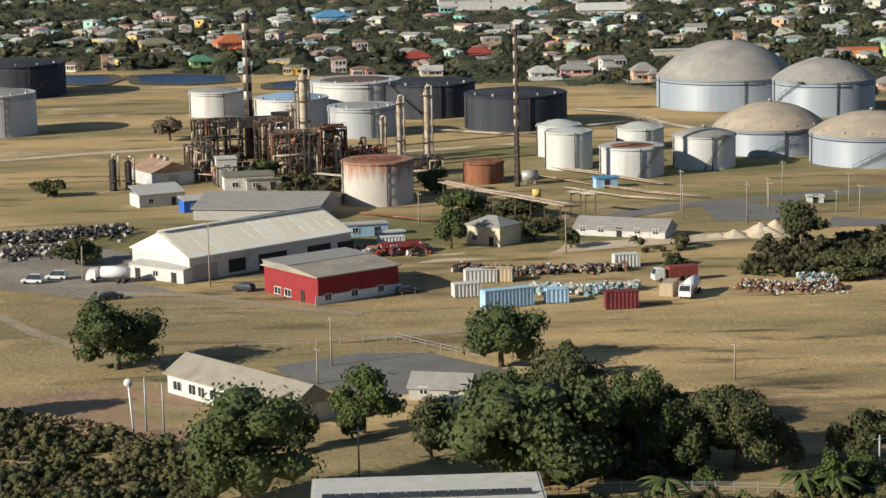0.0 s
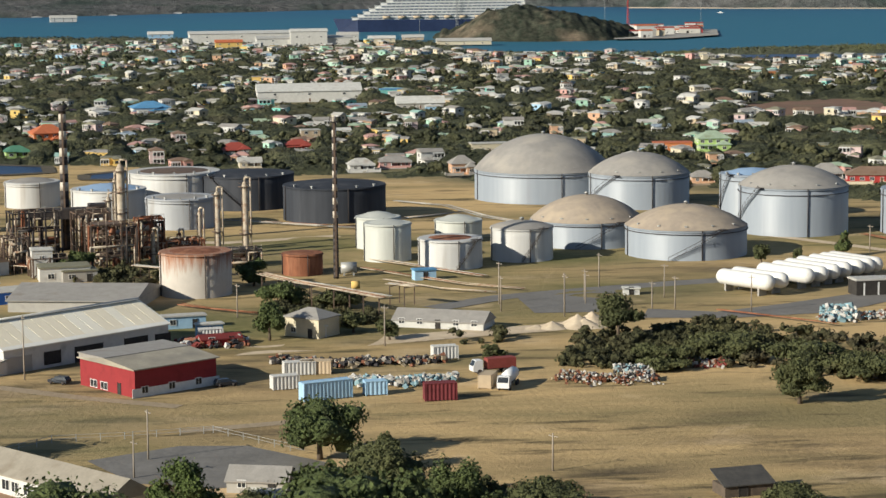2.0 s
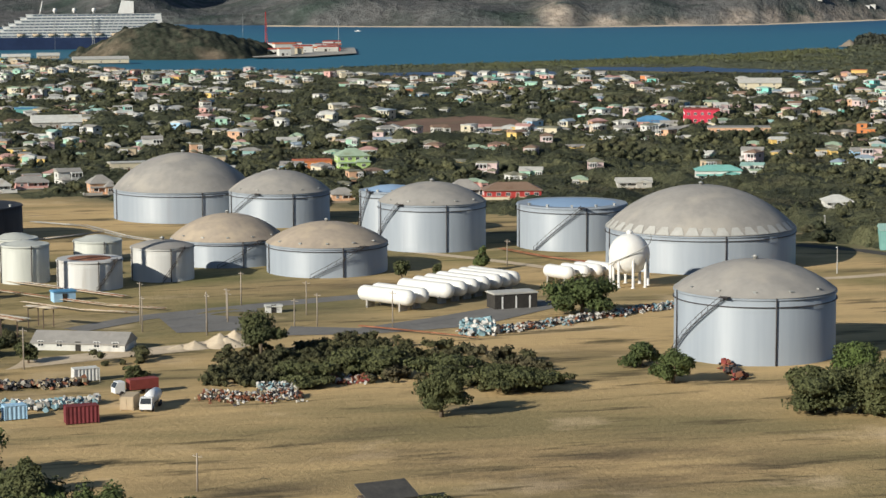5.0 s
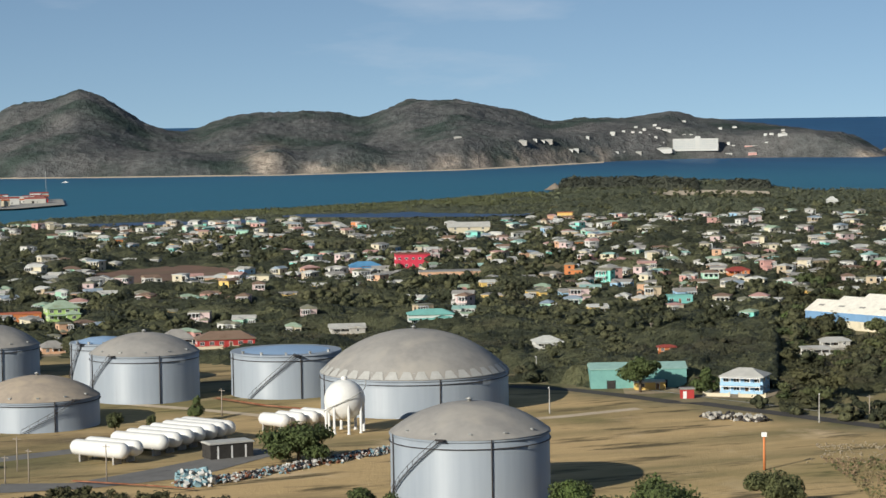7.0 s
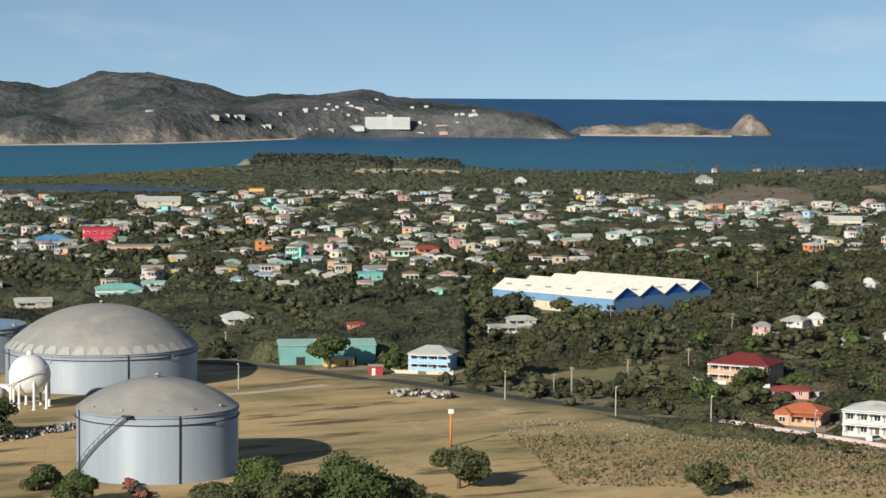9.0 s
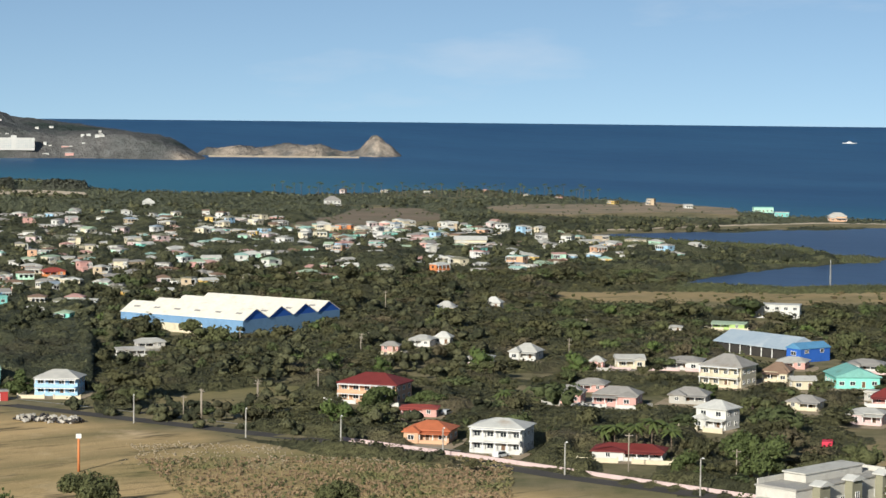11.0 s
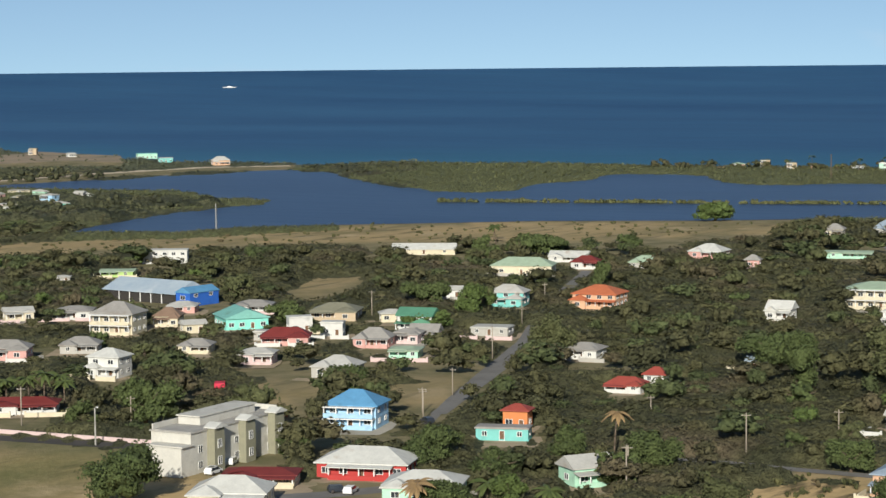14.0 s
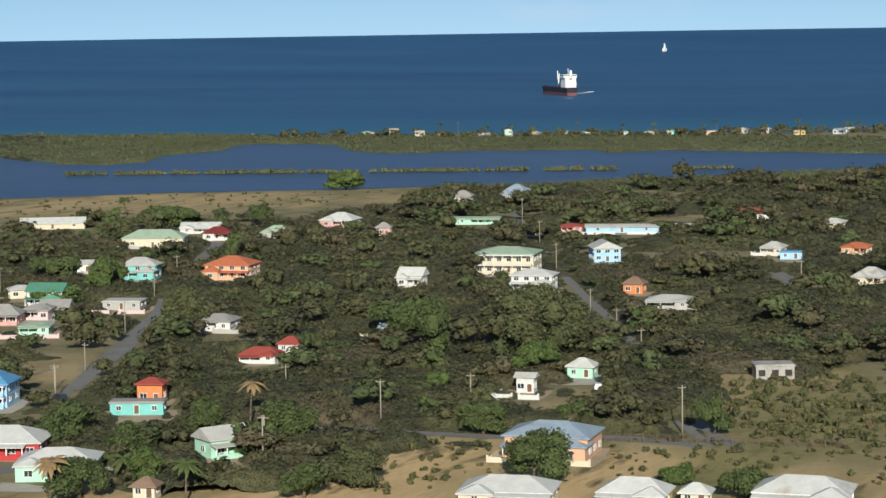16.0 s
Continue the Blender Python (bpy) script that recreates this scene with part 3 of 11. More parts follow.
RED_FIELD = [(253, 1149), (281, 1181), (321, 1190), (335, 1155), (313, 1098), (261, 1062), (244, 1091)]
BEACH_STRIP = [(988, 1965), (1020, 2003), (1086, 1980), (1091, 1896), (1055, 1832), (969, 1879)]
BARE = [FLAT, LOT_A, LOT_B, LOT_C, LOT_D, LOT_E, LOT_F, LOT_G, LOT_H, LOT_I, LOT_J, LOT_K, LOT_L, LOT_M, LOT_N]
BURNT = [(112, 335, 26, 20), (85, 353, 16, 8), (79, 368, 12, 6), (92, 343, 16, 8), (52, 325, 16, 20), (-21, 441, 48, 14), (1, 489, 40, 12), (7, 558, 44, 10), (22, 463, 32, 8), (3, 411, 30, 9), (-1, 372, 16, 9), (-53, 418, 30, 10), (-77, 471, 40, 14), (131, 336, 14, 14), (152, 704, 30, 9), (192, 659, 22, 7), (92, 531, 24, 7), (125, 548, 40, 9), (136, 437, 20, 6), (185, 565, 18, 5), (245, 520, 14, 4)]
GREEN = [(345, 540, 16, 9), (362, 536, 14, 8), (327, 527, 12, 8), (237, 386, 10, 4), (325, 400, 50, 14), (301, 321, 45, 18), (277, 423, 50, 12), (303, 392, 40, 9), (-10, 477, 52, 26), (20, 616, 45, 18), (-59, 476, 45, 22), (106, 596, 40, 14), (293, 370, 9, 3), (285, 433, 14, 4), (371, 526, 40, 14), (62, 479, 14, 8), (-90, 529, 26, 16), (239, 523, 18, 4), (289, 417, 16, 4), (65, 478, 16, 7), (31, 539, 30, 8), (-21, 582, 40, 14), (46, 490, 16, 5), (74, 590, 14, 8), (124, 593, 20, 9), (158, 588, 40, 8), (186, 611, 30, 8), (172, 701, 30, 7), (128, 644, 25, 6), (209, 571, 25, 5), (47, 561, 20, 8), (77, 523, 26, 6), (109, 530, 20, 5), (76, 571, 20, 6), (-25, 356, 10, 5), (430, 128, 45, 24), (380, 123, 55, 9), (379, 131, 30, 6), (474, 132, 14, 6)]
# bare brown soil; the western patches also darken the ground for tree shadow
SOIL_AND_SHADE = [(-61, 336, 22, 9), (-50, 333, 22, 9), (-39, 320, 18, 8), (-23, 302, 26, 9), (-7, 298, 30, 9), (-62, 392, 55, 24), (-50, 359, 40, 16), (-35, 364, 30, 10), (-30, 379, 30, 10), (-21, 494, 60, 22), (66, 579, 60, 20), (112, 521, 60, 14), (-65, 360, 26, 10), (-12, 585, 70, 30), (5, 613, 60, 24), (163, 639, 50, 14), (149, 714, 40, 14)]


def smooth(a, b, v):
    t = min(1.0, max(0.0, (v - a) / (b - a)))
    return t * t * (3 - 2 * t)


def cover(h, r, x, y):
    """How much scrub soil, burnt earth and green grass lies at a place."""
    wob = 25 * noise.noise(Vector((x * 0.01, y * 0.01, 0))) + 8 * noise.noise(Vector((x * 0.05, y * 0.05, 3)))
    edge = float(np.interp(h, [-90, -74, -66, -58, -52, -46, -40, -33, -24, -16, -8, 0, 3, 6, 9, 20], [380, 400, 430, 400, 390, 455, 475, 540, 640, 720, 760, 820, 862, 885, 910, 990]))
    scrub = smooth(edge - 8, edge + 8, r + wob * 0.35)
    for poly in BARE:
        if inside(x + wob * 0.3, y + wob * 0.3, poly):
            scrub *= 0.46 if poly is FLAT else 0.62
    scrub = max(scrub, 0.72 * max(math.exp(-((x - cx) / sx) ** 2 - ((y - cy) / sy) ** 2) for cx, cy, sx, sy in SOIL_AND_SHADE))
    burnt = max(math.exp(-((x - cx) / sx) ** 2 - ((y - cy) / sy) ** 2) for cx, cy, sx, sy in BURNT)
    green = max(0.75 * math.exp(-((x - cx) / sx) ** 2 - ((y - cy) / sy) ** 2) for cx, cy, sx, sy in GREEN)
    return scrub, min(1.0, burnt), green


def build_ground():
    hs = [-180 + 6 * i for i in range(12)] + [-108 + 3 * i for i in range(7)] + [-87 + 0.45 * i for i in range(231)] + [17 + 3 * i for i in range(8)] + [41 + 6 * i for i in range(24)]
    rings = [0.0] + [60 * (1.028 ** i) for i in range(126)]
    verts, cols = [], []
    for h in hs:
        s = shore(h)
        k = s / rings[-1]
        for r in rings:
            rr = r * k if r > 900 else r
            if 900 < r:
                rr = 900 + (r - 900) * (s - 900) / (rings[-1] - 900)
            x, y = spot(h, rr)
            near = smooth(125, 12, rr)
            z = 0.0 if rr < s - 1 else SEA - 0.6
            verts.append((x, y, z + near * 66 + 0.12 * noise.noise(Vector((x * 0.03, y * 0.03, 1)))))
            cols.append((*cover(h, rr, x, y), 1.0))
    n, m = len(hs), len(rings)
    faces = [(i * m + j, i * m + j + 1, ((i + 1) % n) * m + j + 1, ((i + 1) % n) * m + j) for i in range(n) for j in range(m - 1)]
    me = bpy.data.meshes.new("ground")
    me.from_pydata(verts, [], faces)
    at = me.color_attributes.new("cover", "FLOAT_COLOR", "POINT")
    at.data.foreach_set("color", np.array(cols, dtype=np.float32).reshape(-1))
    me.materials.append(ground_material())
    me.polygons.foreach_set("use_smooth", [True] * len(me.polygons))
    bm = bmesh.new()
    bm.from_mesh(me)
    bmesh.ops.recalc_face_normals(bm, faces=bm.faces[:])
    if sum(f.normal.z for f in bm.faces) < 0:
        bmesh.ops.reverse_faces(bm, faces=bm.faces[:])
    bm.to_mesh(me)
    bm.free()
    return tagged(new("ground", me), "dry tan pasture with green and bare patches", "ground", kind="structure")


def build_sea():
    hs = [-180 + 3 * i for i in range(120)]
    rs = [1200 + 100 * i for i in range(18)] + [3000 + 50 * i for i in range(39)]
    verts, shoal = [], []
    for h in hs:
        for r in rs:
            verts.append((*spot(h, r), sea_height(r)))
            hh = h if h < 180 else h - 360
            bay = smooth(-43, -31, hh) * smooth(3700, 2500, r) if hh < 20 else 0.0
            shoal.append(max(0.85 * bay, 0.5 * smooth(420, 40, r - shore(hh)) if -80 < hh < -30 else 0.25 * smooth(700, 0, r - shore(hh))))
    n, m = len(hs), len(rs)
    me = bpy.data.meshes.new("sea")
    me.from_pydata(verts, [], [(i * m + j, ((i + 1) % n) * m + j, ((i + 1) % n) * m + j + 1, i * m + j + 1) for i in range(n) for j in range(m - 1)])
    at = me.attributes.new("shoal", "FLOAT", "POINT")
    at.data.foreach_set("value", np.array(shoal, dtype=np.float32))
    me.materials.append(water_material("sea_water", (0.019, 0.068, 0.155), (0.034, 0.106, 0.205), 0.0035, rough=0.5, spec=0.15))
    bm = bmesh.new()
    bm.from_mesh(me)
    bmesh.ops.recalc_face_normals(bm, faces=bm.faces[:])
    if sum(f.normal.z for f in bm.faces) < 0:
        bmesh.ops.reverse_faces(bm, faces=bm.faces[:])
    bm.to_mesh(me)
    bm.free()
    me.polygons.foreach_set("use_smooth", [True] * len(me.polygons))
    return tagged(new("sea", me), "deep blue open sea with small waves", "sea", kind="structure")


def relief(name, h0, h1, r0, r1, humps, label, mat, step=0.1, rstep=25.0, rough=1.0, shore_at=None, back=None, ends=0.6, outcrops=(), wood=0.0):
    """Hills as one sheet: humps are (heading, distance, height, spread in degrees, spread in metres). Returns the height over headings and distances."""
    nh, nr = int((h1 - h0) / step) + 1, int((r1 - r0) / rstep) + 1
    H, R = np.linspace(h0, h1, nh), np.linspace(r0, r1, nr)
    
    def height(h, r):
        rear = r1 if back is None else back(h)
        x, y = spot(h, r)
        z = sum(a * math.exp(-((h - ch) / sh) ** 2 - ((r - cr) / sr) ** 2) for ch, cr, a, sh, sr in humps)
        p = Vector((x * 0.004, y * 0.004, 0))
        z *= 1 + rough * (0.20 * noise.fractal(p, 1.0, 2.1, 5) + 0.07 * noise.noise(p * 6))
        s = shore_at(h)
        rise = smooth(s - 10, s + 80, r + 30 * noise.noise(p * 3)) * smooth(rear, rear - 160, r) * smooth(h0, h0 + ends, h) * smooth(h1, h1 - ends, h)
        tufts = wood * rise * (noise.noise(p * 20) + 0.7 * noise.noise(p * 45))
        return sea_height(r) + (z + 7) * rise - 8 * (1 - rise) + tufts

    verts = [(*spot(h, r), height(h, r)) for h in H for r in R]
    me = bpy.data.meshes.new(name)
    me.from_pydata(verts, [], [(i * nr + j, i * nr + j + 1, (i + 1) * nr + j + 1, (i + 1) * nr + j) for i in range(nh - 1) for j in range(nr - 1)])
    me.materials.append(mat)
    bare = [max([0.0] + [math.exp(-((h - ch) / sw) ** 2) * smooth(up, up * 0.4, z - sea_height(r)) for ch, sw, up in outcrops]) for (x, y, z), (h, r) in zip(verts, ((h, r) for h in H for r in R))]
    at = me.attributes.new("bare", "FLOAT", "POINT")
    at.data.foreach_set("value", np.array(bare, dtype=np.float32))
    me.polygons.foreach_set("use_smooth", [True] * len(me.polygons))
    bm = bmesh.new()
    bm.from_mesh(me)
    if sum(f.normal.z for f in bm.faces) < 0:
        bmesh.ops.reverse_faces(bm, faces=bm.faces[:])
    bm.to_mesh(me)
    bm.free()
    tagged(new(name, me), label, "hill", kind="structure")
    return height


build_ground()
build_sea()
humps = []
humps.append((-32.0, 3750, 12, 0.90, 330))
humps.append((-31.0, 3750, 15, 0.90, 330))
humps.append((-29.9, 3750, 27, 0.90, 330))
humps.append((-28.6, 3750, 34, 0.90, 330))
humps.append((-27.3, 3750, 45, 0.90, 330))
humps.append((-26.1, 3750, 32, 0.90, 330))
humps.append((-25.0, 3750, 40, 0.90, 330))
humps.append((-23.6, 3750, 44, 0.90, 330))
humps.append((-22.5, 3750, 46, 0.90, 330))
humps.append((-21.6, 3750, 57, 0.90, 330))
humps.append((-20.5, 3750, 61, 0.90, 330))
humps.append((-19.3, 3750, 36, 0.90, 330))
humps.append((-18.2, 3750, 52, 0.90, 330))
humps.append((-17.0, 3750, 50, 0.90, 330))
humps.append((-15.9, 3750, 47, 0.90, 330))
humps.append((-14.4, 3750, 33, 0.90, 330))
humps.append((-13.2, 3750, 50, 0.90, 330))
humps.append((-12.3, 3750, 71, 0.90, 330))
humps.append((-11.5, 3750, 36, 0.90, 330))
humps.append((-10.6, 3750, 60, 0.90, 330))
humps.append((-9.6, 3750, 20, 0.90, 330))
humps.append((-8.6, 3750, 5, 0.90, 330))
humps.append((-7.4, 3750, 2, 0.90, 330))
humps.append((-6.4, 3750, 52, 0.90, 330))
humps.append((-5.6, 3750, 52, 0.90, 330))
humps.append((-17.1, 3230, 21, 0.70, 110))
humps.append((-19.1, 3260, 25, 1.00, 120))
humps.append((-21.7, 3260, 18, 1.00, 100))
humps.append((-24.0, 3330, 15, 0.90, 110))
humps.append((-30.9, 3560, 13, 0.90, 110))
humps.append((-14.5, 3250, 19, 1.20, 120))
humps.append((-11.7, 3300, 26, 1.50, 150))
humps.append((-25.5, 3440, 6, 0.50, 80))
humps.append((-22.7, 3420, 24, 1.60, 140))
for k in range(8):
    humps.append((-4.2 + 2.4 * k, 3900, 42 + 9 * math.sin(k * 1.7), 1.6, 300))
ROCKY = [(-16.93, 0.45, 45), (-18.23, 0.50, 18), (-19.97, 0.60, 10), (-21.57, 0.40, 26), (-22.44, 0.30, 26), (-23.31, 0.40, 24), (-24.11, 0.30, 28), (-24.69, 0.30, 26), (-25.41, 0.30, 24), (-19.39, 0.40, 10), (-33.3, 0.5, 60), (-32.3, 0.3, 14)]
BAY = [(-34, 3520), (-32.4, 3450), (-31.0, 3470), (-30.2, 3490), (-28.5, 3500), (-27.3, 3480), (-26.3, 3450), (-25.4, 3410), (-23.8, 3300), (-22.0, 3190), (-17.4, 3090), (-12.9, 3140), (-9.0, 3220), (-6.5, 3290), (-5.0, 3250), (6, 3050), (14, 3000)]
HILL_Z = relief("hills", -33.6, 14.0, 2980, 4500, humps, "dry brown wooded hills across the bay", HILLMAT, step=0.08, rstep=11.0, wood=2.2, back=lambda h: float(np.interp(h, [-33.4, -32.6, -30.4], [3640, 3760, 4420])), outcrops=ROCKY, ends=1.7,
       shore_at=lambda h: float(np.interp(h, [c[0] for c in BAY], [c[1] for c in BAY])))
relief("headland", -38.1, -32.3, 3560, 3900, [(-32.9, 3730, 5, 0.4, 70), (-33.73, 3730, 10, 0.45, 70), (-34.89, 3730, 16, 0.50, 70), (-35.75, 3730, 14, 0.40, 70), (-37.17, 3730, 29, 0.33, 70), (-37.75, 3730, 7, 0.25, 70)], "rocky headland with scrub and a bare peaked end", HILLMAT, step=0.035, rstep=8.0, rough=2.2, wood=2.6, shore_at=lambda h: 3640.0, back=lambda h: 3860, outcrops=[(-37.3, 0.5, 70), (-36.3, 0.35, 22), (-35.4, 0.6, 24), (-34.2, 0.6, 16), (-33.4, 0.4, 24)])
beach((-36.75, -32.9), lambda h: 3634.0, 24.0, 2.6, "thin pale beach under the headland")
relief("harbour_hill", -10.2, -4.2, 1960, 2330, [(-6.54, 2110, 20, 0.75, 85), (-7.41, 2110, 17, 0.75, 80), (-8.34, 2110, 11, 0.70, 75), (-9.14, 2110, 3, 0.50, 75), (-5.74, 2110, 13, 0.55, 75)], "low scrub-covered hill beside the harbour", surface("harbour_hill_scrub", (0.070, 0.070, 0.050), (0.018, 0.026, 0.018), 0.22, 0.95, bump=1.0, stain=(0.19, 0.15, 0.105), stain_scale=0.02, stain_at=0.60, spec=0.1, leafy=0.12), step=0.04, rstep=5.0, rough=2.6, wood=4.0, shore_at=lambda h: 2010.0 + 10 * abs(h + 7.2) ** 1.8, back=lambda h: 2290)


# ---- tanks ----
PLACED = []

def tank(x, y, r, h, dome, shell, roof, label, stair=None, flat=False, bands=True, group="storage tanks"):
    """An upright storage tank: shell of plate courses, rim, roof, ladder rail and a stair that climbs round it."""
    yaw = math.degrees(math.atan2(-x, y))
    PLACED.append((x, y, r + 3))
    t = thing("storage_tank", x, y, yaw, label, "tank", group)
    n = 64
    s = Shape()
    prof = []
    courses = max(4, int(h / 2.4))
    for i in range(courses):
        z0, z1 = h * i / courses, h * (i + 1) / courses
        rr = r - 0.012 * i
        prof += [(rr, z0 + 0.02), (rr, z1)]
    s.lathe([(r + 0.02, 0.0)] + prof, n)
    part("shell", s.mesh("shell", shell), t)
    if flat:
        s = Shape().lathe([(r - 0.1, h - 0.35), (r - 0.35, h - 0.30), (r * 0.5, h - 0.1 + dome * 0.7), (0.05, h + dome)], n)
    else:
        # a spherical cap
        big = (r * r + dome * dome) / (2 * dome)
        pr = [(r + 0.12, h - 0.05)]
        for i in range(13):
            a = r * (1 - i / 12)
            pr.append((max(a, 0.05), h + math.sqrt(max(0.0, big * big - a * a)) - (big - dome)))
        s = Shape().lathe(pr, n)
    part("roof", s.mesh("roof", roof), t)
    if r > 25:
        # pale sealing patches round the foot of the dome
        for i in range(40):
            a0, a1 = 2 * math.pi * i / 40, 2 * math.pi * (i + 0.94) / 40
            am, q = (a0 + a1) / 2, r * 0.925
            zq = h + math.sqrt(max(0.0, big * big - q * q)) - (big - dome) + 0.12
            part("roof_patch", Shape().add([((r + 0.1) * math.cos(a0), (r + 0.1) * math.sin(a0), h + 0.12), ((r + 0.1) * math.cos(a1), (r + 0.1) * math.sin(a1), h + 0.12), (q * math.cos(am + 0.035), q * math.sin(am + 0.035), zq), (q * math.cos(am - 0.035), q * math.sin(am - 0.035), zq)], [(0, 1, 2, 3)]).mesh("roof_patch", PATCHGREY), t)
    s = Shape()
    s.lathe([(r + 0.02, h - 0.5), (r + 0.22, h - 0.48), (r + 0.22, h - 0.36), (r + 0.02, h - 0.34)], n)
    part("rim", s.mesh("rim", shell), t)
    if bands:
        s = Shape()
        s.lathe([(r + 0.01, h * 0.86), (r + 0.30, h * 0.86 + 0.02), (r + 0.30, h * 0.86 + 0.12), (r + 0.01, h * 0.86 + 0.14)], n)
        part("wind_girder", s.mesh("wind_girder", BLACKSTEEL if shell is TANKGREY else shell), t)
    riser = Shape().tube((0, 0, 0.1), (0, 0, h), 0.13, 6).mesh("riser_pipe", BLACKSTEEL)
    for a in (-70, 15):
        q = radians(-90 + a)
        part("riser_pipe", riser, t, pose((r + 0.2) * math.cos(q), (r + 0.2) * math.sin(q), 0))
    if stair is not None:
        a0, a1 = stair
        tread, rail = Shape(), Shape()
        steps = int(h / 0.3)
        last = None
        for i in range(steps + 1):
            q = radians(-90 + a0 + (a1 - a0) * i / steps)
            z = h * i / steps
            tread.box((r + 0.6) * math.cos(q), (r + 0.6) * math.sin(q), z, 0.8, 0.42, 0.08, q)
            p = ((r + 1.0) * math.cos(q), (r + 1.0) * math.sin(q), z + 1.0)
            if i % 4 == 0:
                rail.tube((p[0], p[1], z), p, 0.05, 4)
                if last:
                    rail.tube(last, p, 0.06, 4)
                last = p
        q = radians(-90 + a1)
        tread.box((r + 0.4) * math.cos(q), (r + 0.4) * math.sin(q), h, 2.4, 1.8, 0.15, q)
        st = part("stair", tread.mesh("stair", BLACKSTEEL), t)
        tagged(part("handrail", rail.mesh("handrail", BLACKSTEEL), st), kind="stuff")
    vent = Shape().box(0, 0, -0.3, 0.5, 0.5, 0.7).box(0, 0, 0.4, 0.75, 0.75, 0.2).mesh("roof_vent", GALV)
    for i in range(5 if r > 9 else 0):
        q = radians(-90 + (i - 2) * 28)
        rr = r * 0.92
        part("roof_vent", vent, t, pose(rr * math.cos(q), rr * math.sin(q), h + (0.1 if flat else dome * 0.10), 0, 0, math.degrees(q)))
    if not flat and r > 7:
        s = Shape().lathe([(0.5, h + dome - 0.1), (0.5, h + dome + 0.5), (0.8, h + dome + 0.55), (0.1, h + dome + 0.9)], 12)
        part("top_vent", s.mesh("top_vent", GALV), t)
    return t


def sphere_tank(x, y, r, z, label):
    t = thing("sphere_tank", x, y, math.degrees(math.atan2(-x, y)), label, "tank")
    s = Shape()
    s.lathe([(max(0.05, r * math.cos(radians(a))), z + r * math.sin(radians(a))) for a in range(-90, 91, 9)], 40)
    part("sphere", s.mesh("sphere", PURE), t)
    leg = Shape().lathe([(0.55, 0.0), (0.55, 0.2), (0.33, 0.25), (0.33, z)], 10).mesh("leg", PURE)
    for i in range(8):
        q = 2 * math.pi * i / 8 + 0.2
        part("leg", leg, t, pose(r * 0.93 * math.cos(q), r * 0.93 * math.sin(q), 0))
    s = Shape()
    for i in range(18):
        q = radians(-160 + i * 10)
        s.tube(((r + 0.3) * math.cos(q), (r + 0.3) * math.sin(q), z - r * 0.5 + i * r * 0.08), ((r + 0.3) * math.cos(q + 0.17), (r + 0.3) * math.sin(q + 0.17), z - r * 0.5 + (i + 1) * r * 0.08), 0.12, 5)
    part("stair_rail", s.mesh("stair_rail", GALV), t)
    s = Shape().lathe([(0.8, z + r - 0.1), (0.8, z + r + 0.6), (0.2, z + r + 0.9)], 12)
    part("top_vent", s.mesh("top_vent", PURE), t)
    return t


def bullet(x, y, rz, ln, r, z, group):
    """A lying pressure tank on two saddles."""
    t = thing("gas_bullet_tank", x, y, rz, "white lying gas tank with round ends on concrete saddles", "tank", group)
    s = Shape()
    pr = [(max(0.03, r * math.cos(radians(a))), -ln / 2 + r + r * math.sin(radians(a))) for a in range(-90, 1, 15)] + [(max(0.03, r * math.cos(radians(a))), ln / 2 - r + r * math.sin(radians(a))) for a in range(0, 91, 15)]
    s.lathe(pr, 20)
    part("vessel", s.mesh("vessel", PURE), t, pose(0, 0, z, 90, 0, 0))
    sad = Shape().box(0, 0, 0, r * 1.4, 0.5, z - r * 0.6).mesh("saddle", CONCRETE)
    for k in (-0.3, 0.3):
        part("saddle", sad, t, pose(0, k * ln, 0))
    return t


# ---- houses ----
def framed(w, h, cols, b=0.09, deep=0.07):
    """A frame with one or more recessed panels, as one connected mesh; slot 0 is the frame, slot 1 the panels."""
    xs = [-w / 2]
    for k in range(cols):
        a0, a1 = -w / 2 + (w - b) * k / cols + b, -w / 2 + (w - b) * (k + 1) / cols
        xs += [a0, a1]
    xs.append(w / 2)
    zs = [0, b, h - b, h]
    s = Shape()
    ny = len(zs)
    pts = [(x, -deep, z) for x in xs for z in zs]
    fs, ms = [], []
    for i in range(len(xs) - 1):
        for k in range(3):
            if not (k == 1 and i % 2 == 1):
                fs.append((i * ny + k, (i + 1) * ny + k, (i + 1) * ny + k + 1, i * ny + k + 1))
                ms.append(0)
    for i in range(1, len(xs) - 1, 2):
        ring = [i * ny + 1, (i + 1) * ny + 1, (i + 1) * ny + 2, i * ny + 2]
        o = len(pts)
        pts += [(pts[q][0], -0.01, pts[q][2]) for q in ring]
        fs += [(ring[q], o + q, o + (q + 1) % 4, ring[(q + 1) % 4]) for q in range(4)] + [(o, o + 1, o + 2, o + 3)]
        ms += [0] * 4 + [1]
    o = len(pts)
    corner = [0, (len(xs) - 1) * ny, (len(xs) - 1) * ny + 3, 3]
    pts += [(pts[q][0], 0.05, pts[q][2]) for q in corner]
    fs += [(corner[(q + 1) % 4], o + (q + 1) % 4, o + q, corner[q]) for q in range(4)]
    ms += [0] * 4
    s.add(pts, fs)
    s.m = ms
    return s


WINDOW, SMALLWINDOW = framed(1.6, 1.25, 2).mesh("window", TRIM, GLASS), framed(1.1, 1.1, 2).mesh("window", TRIM, GLASS)
DOOR = framed(1.15, 2.15, 1).mesh("door", TRIM, surface("door_paint", (0.16, 0.09, 0.05), None, 1.0, 0.6))


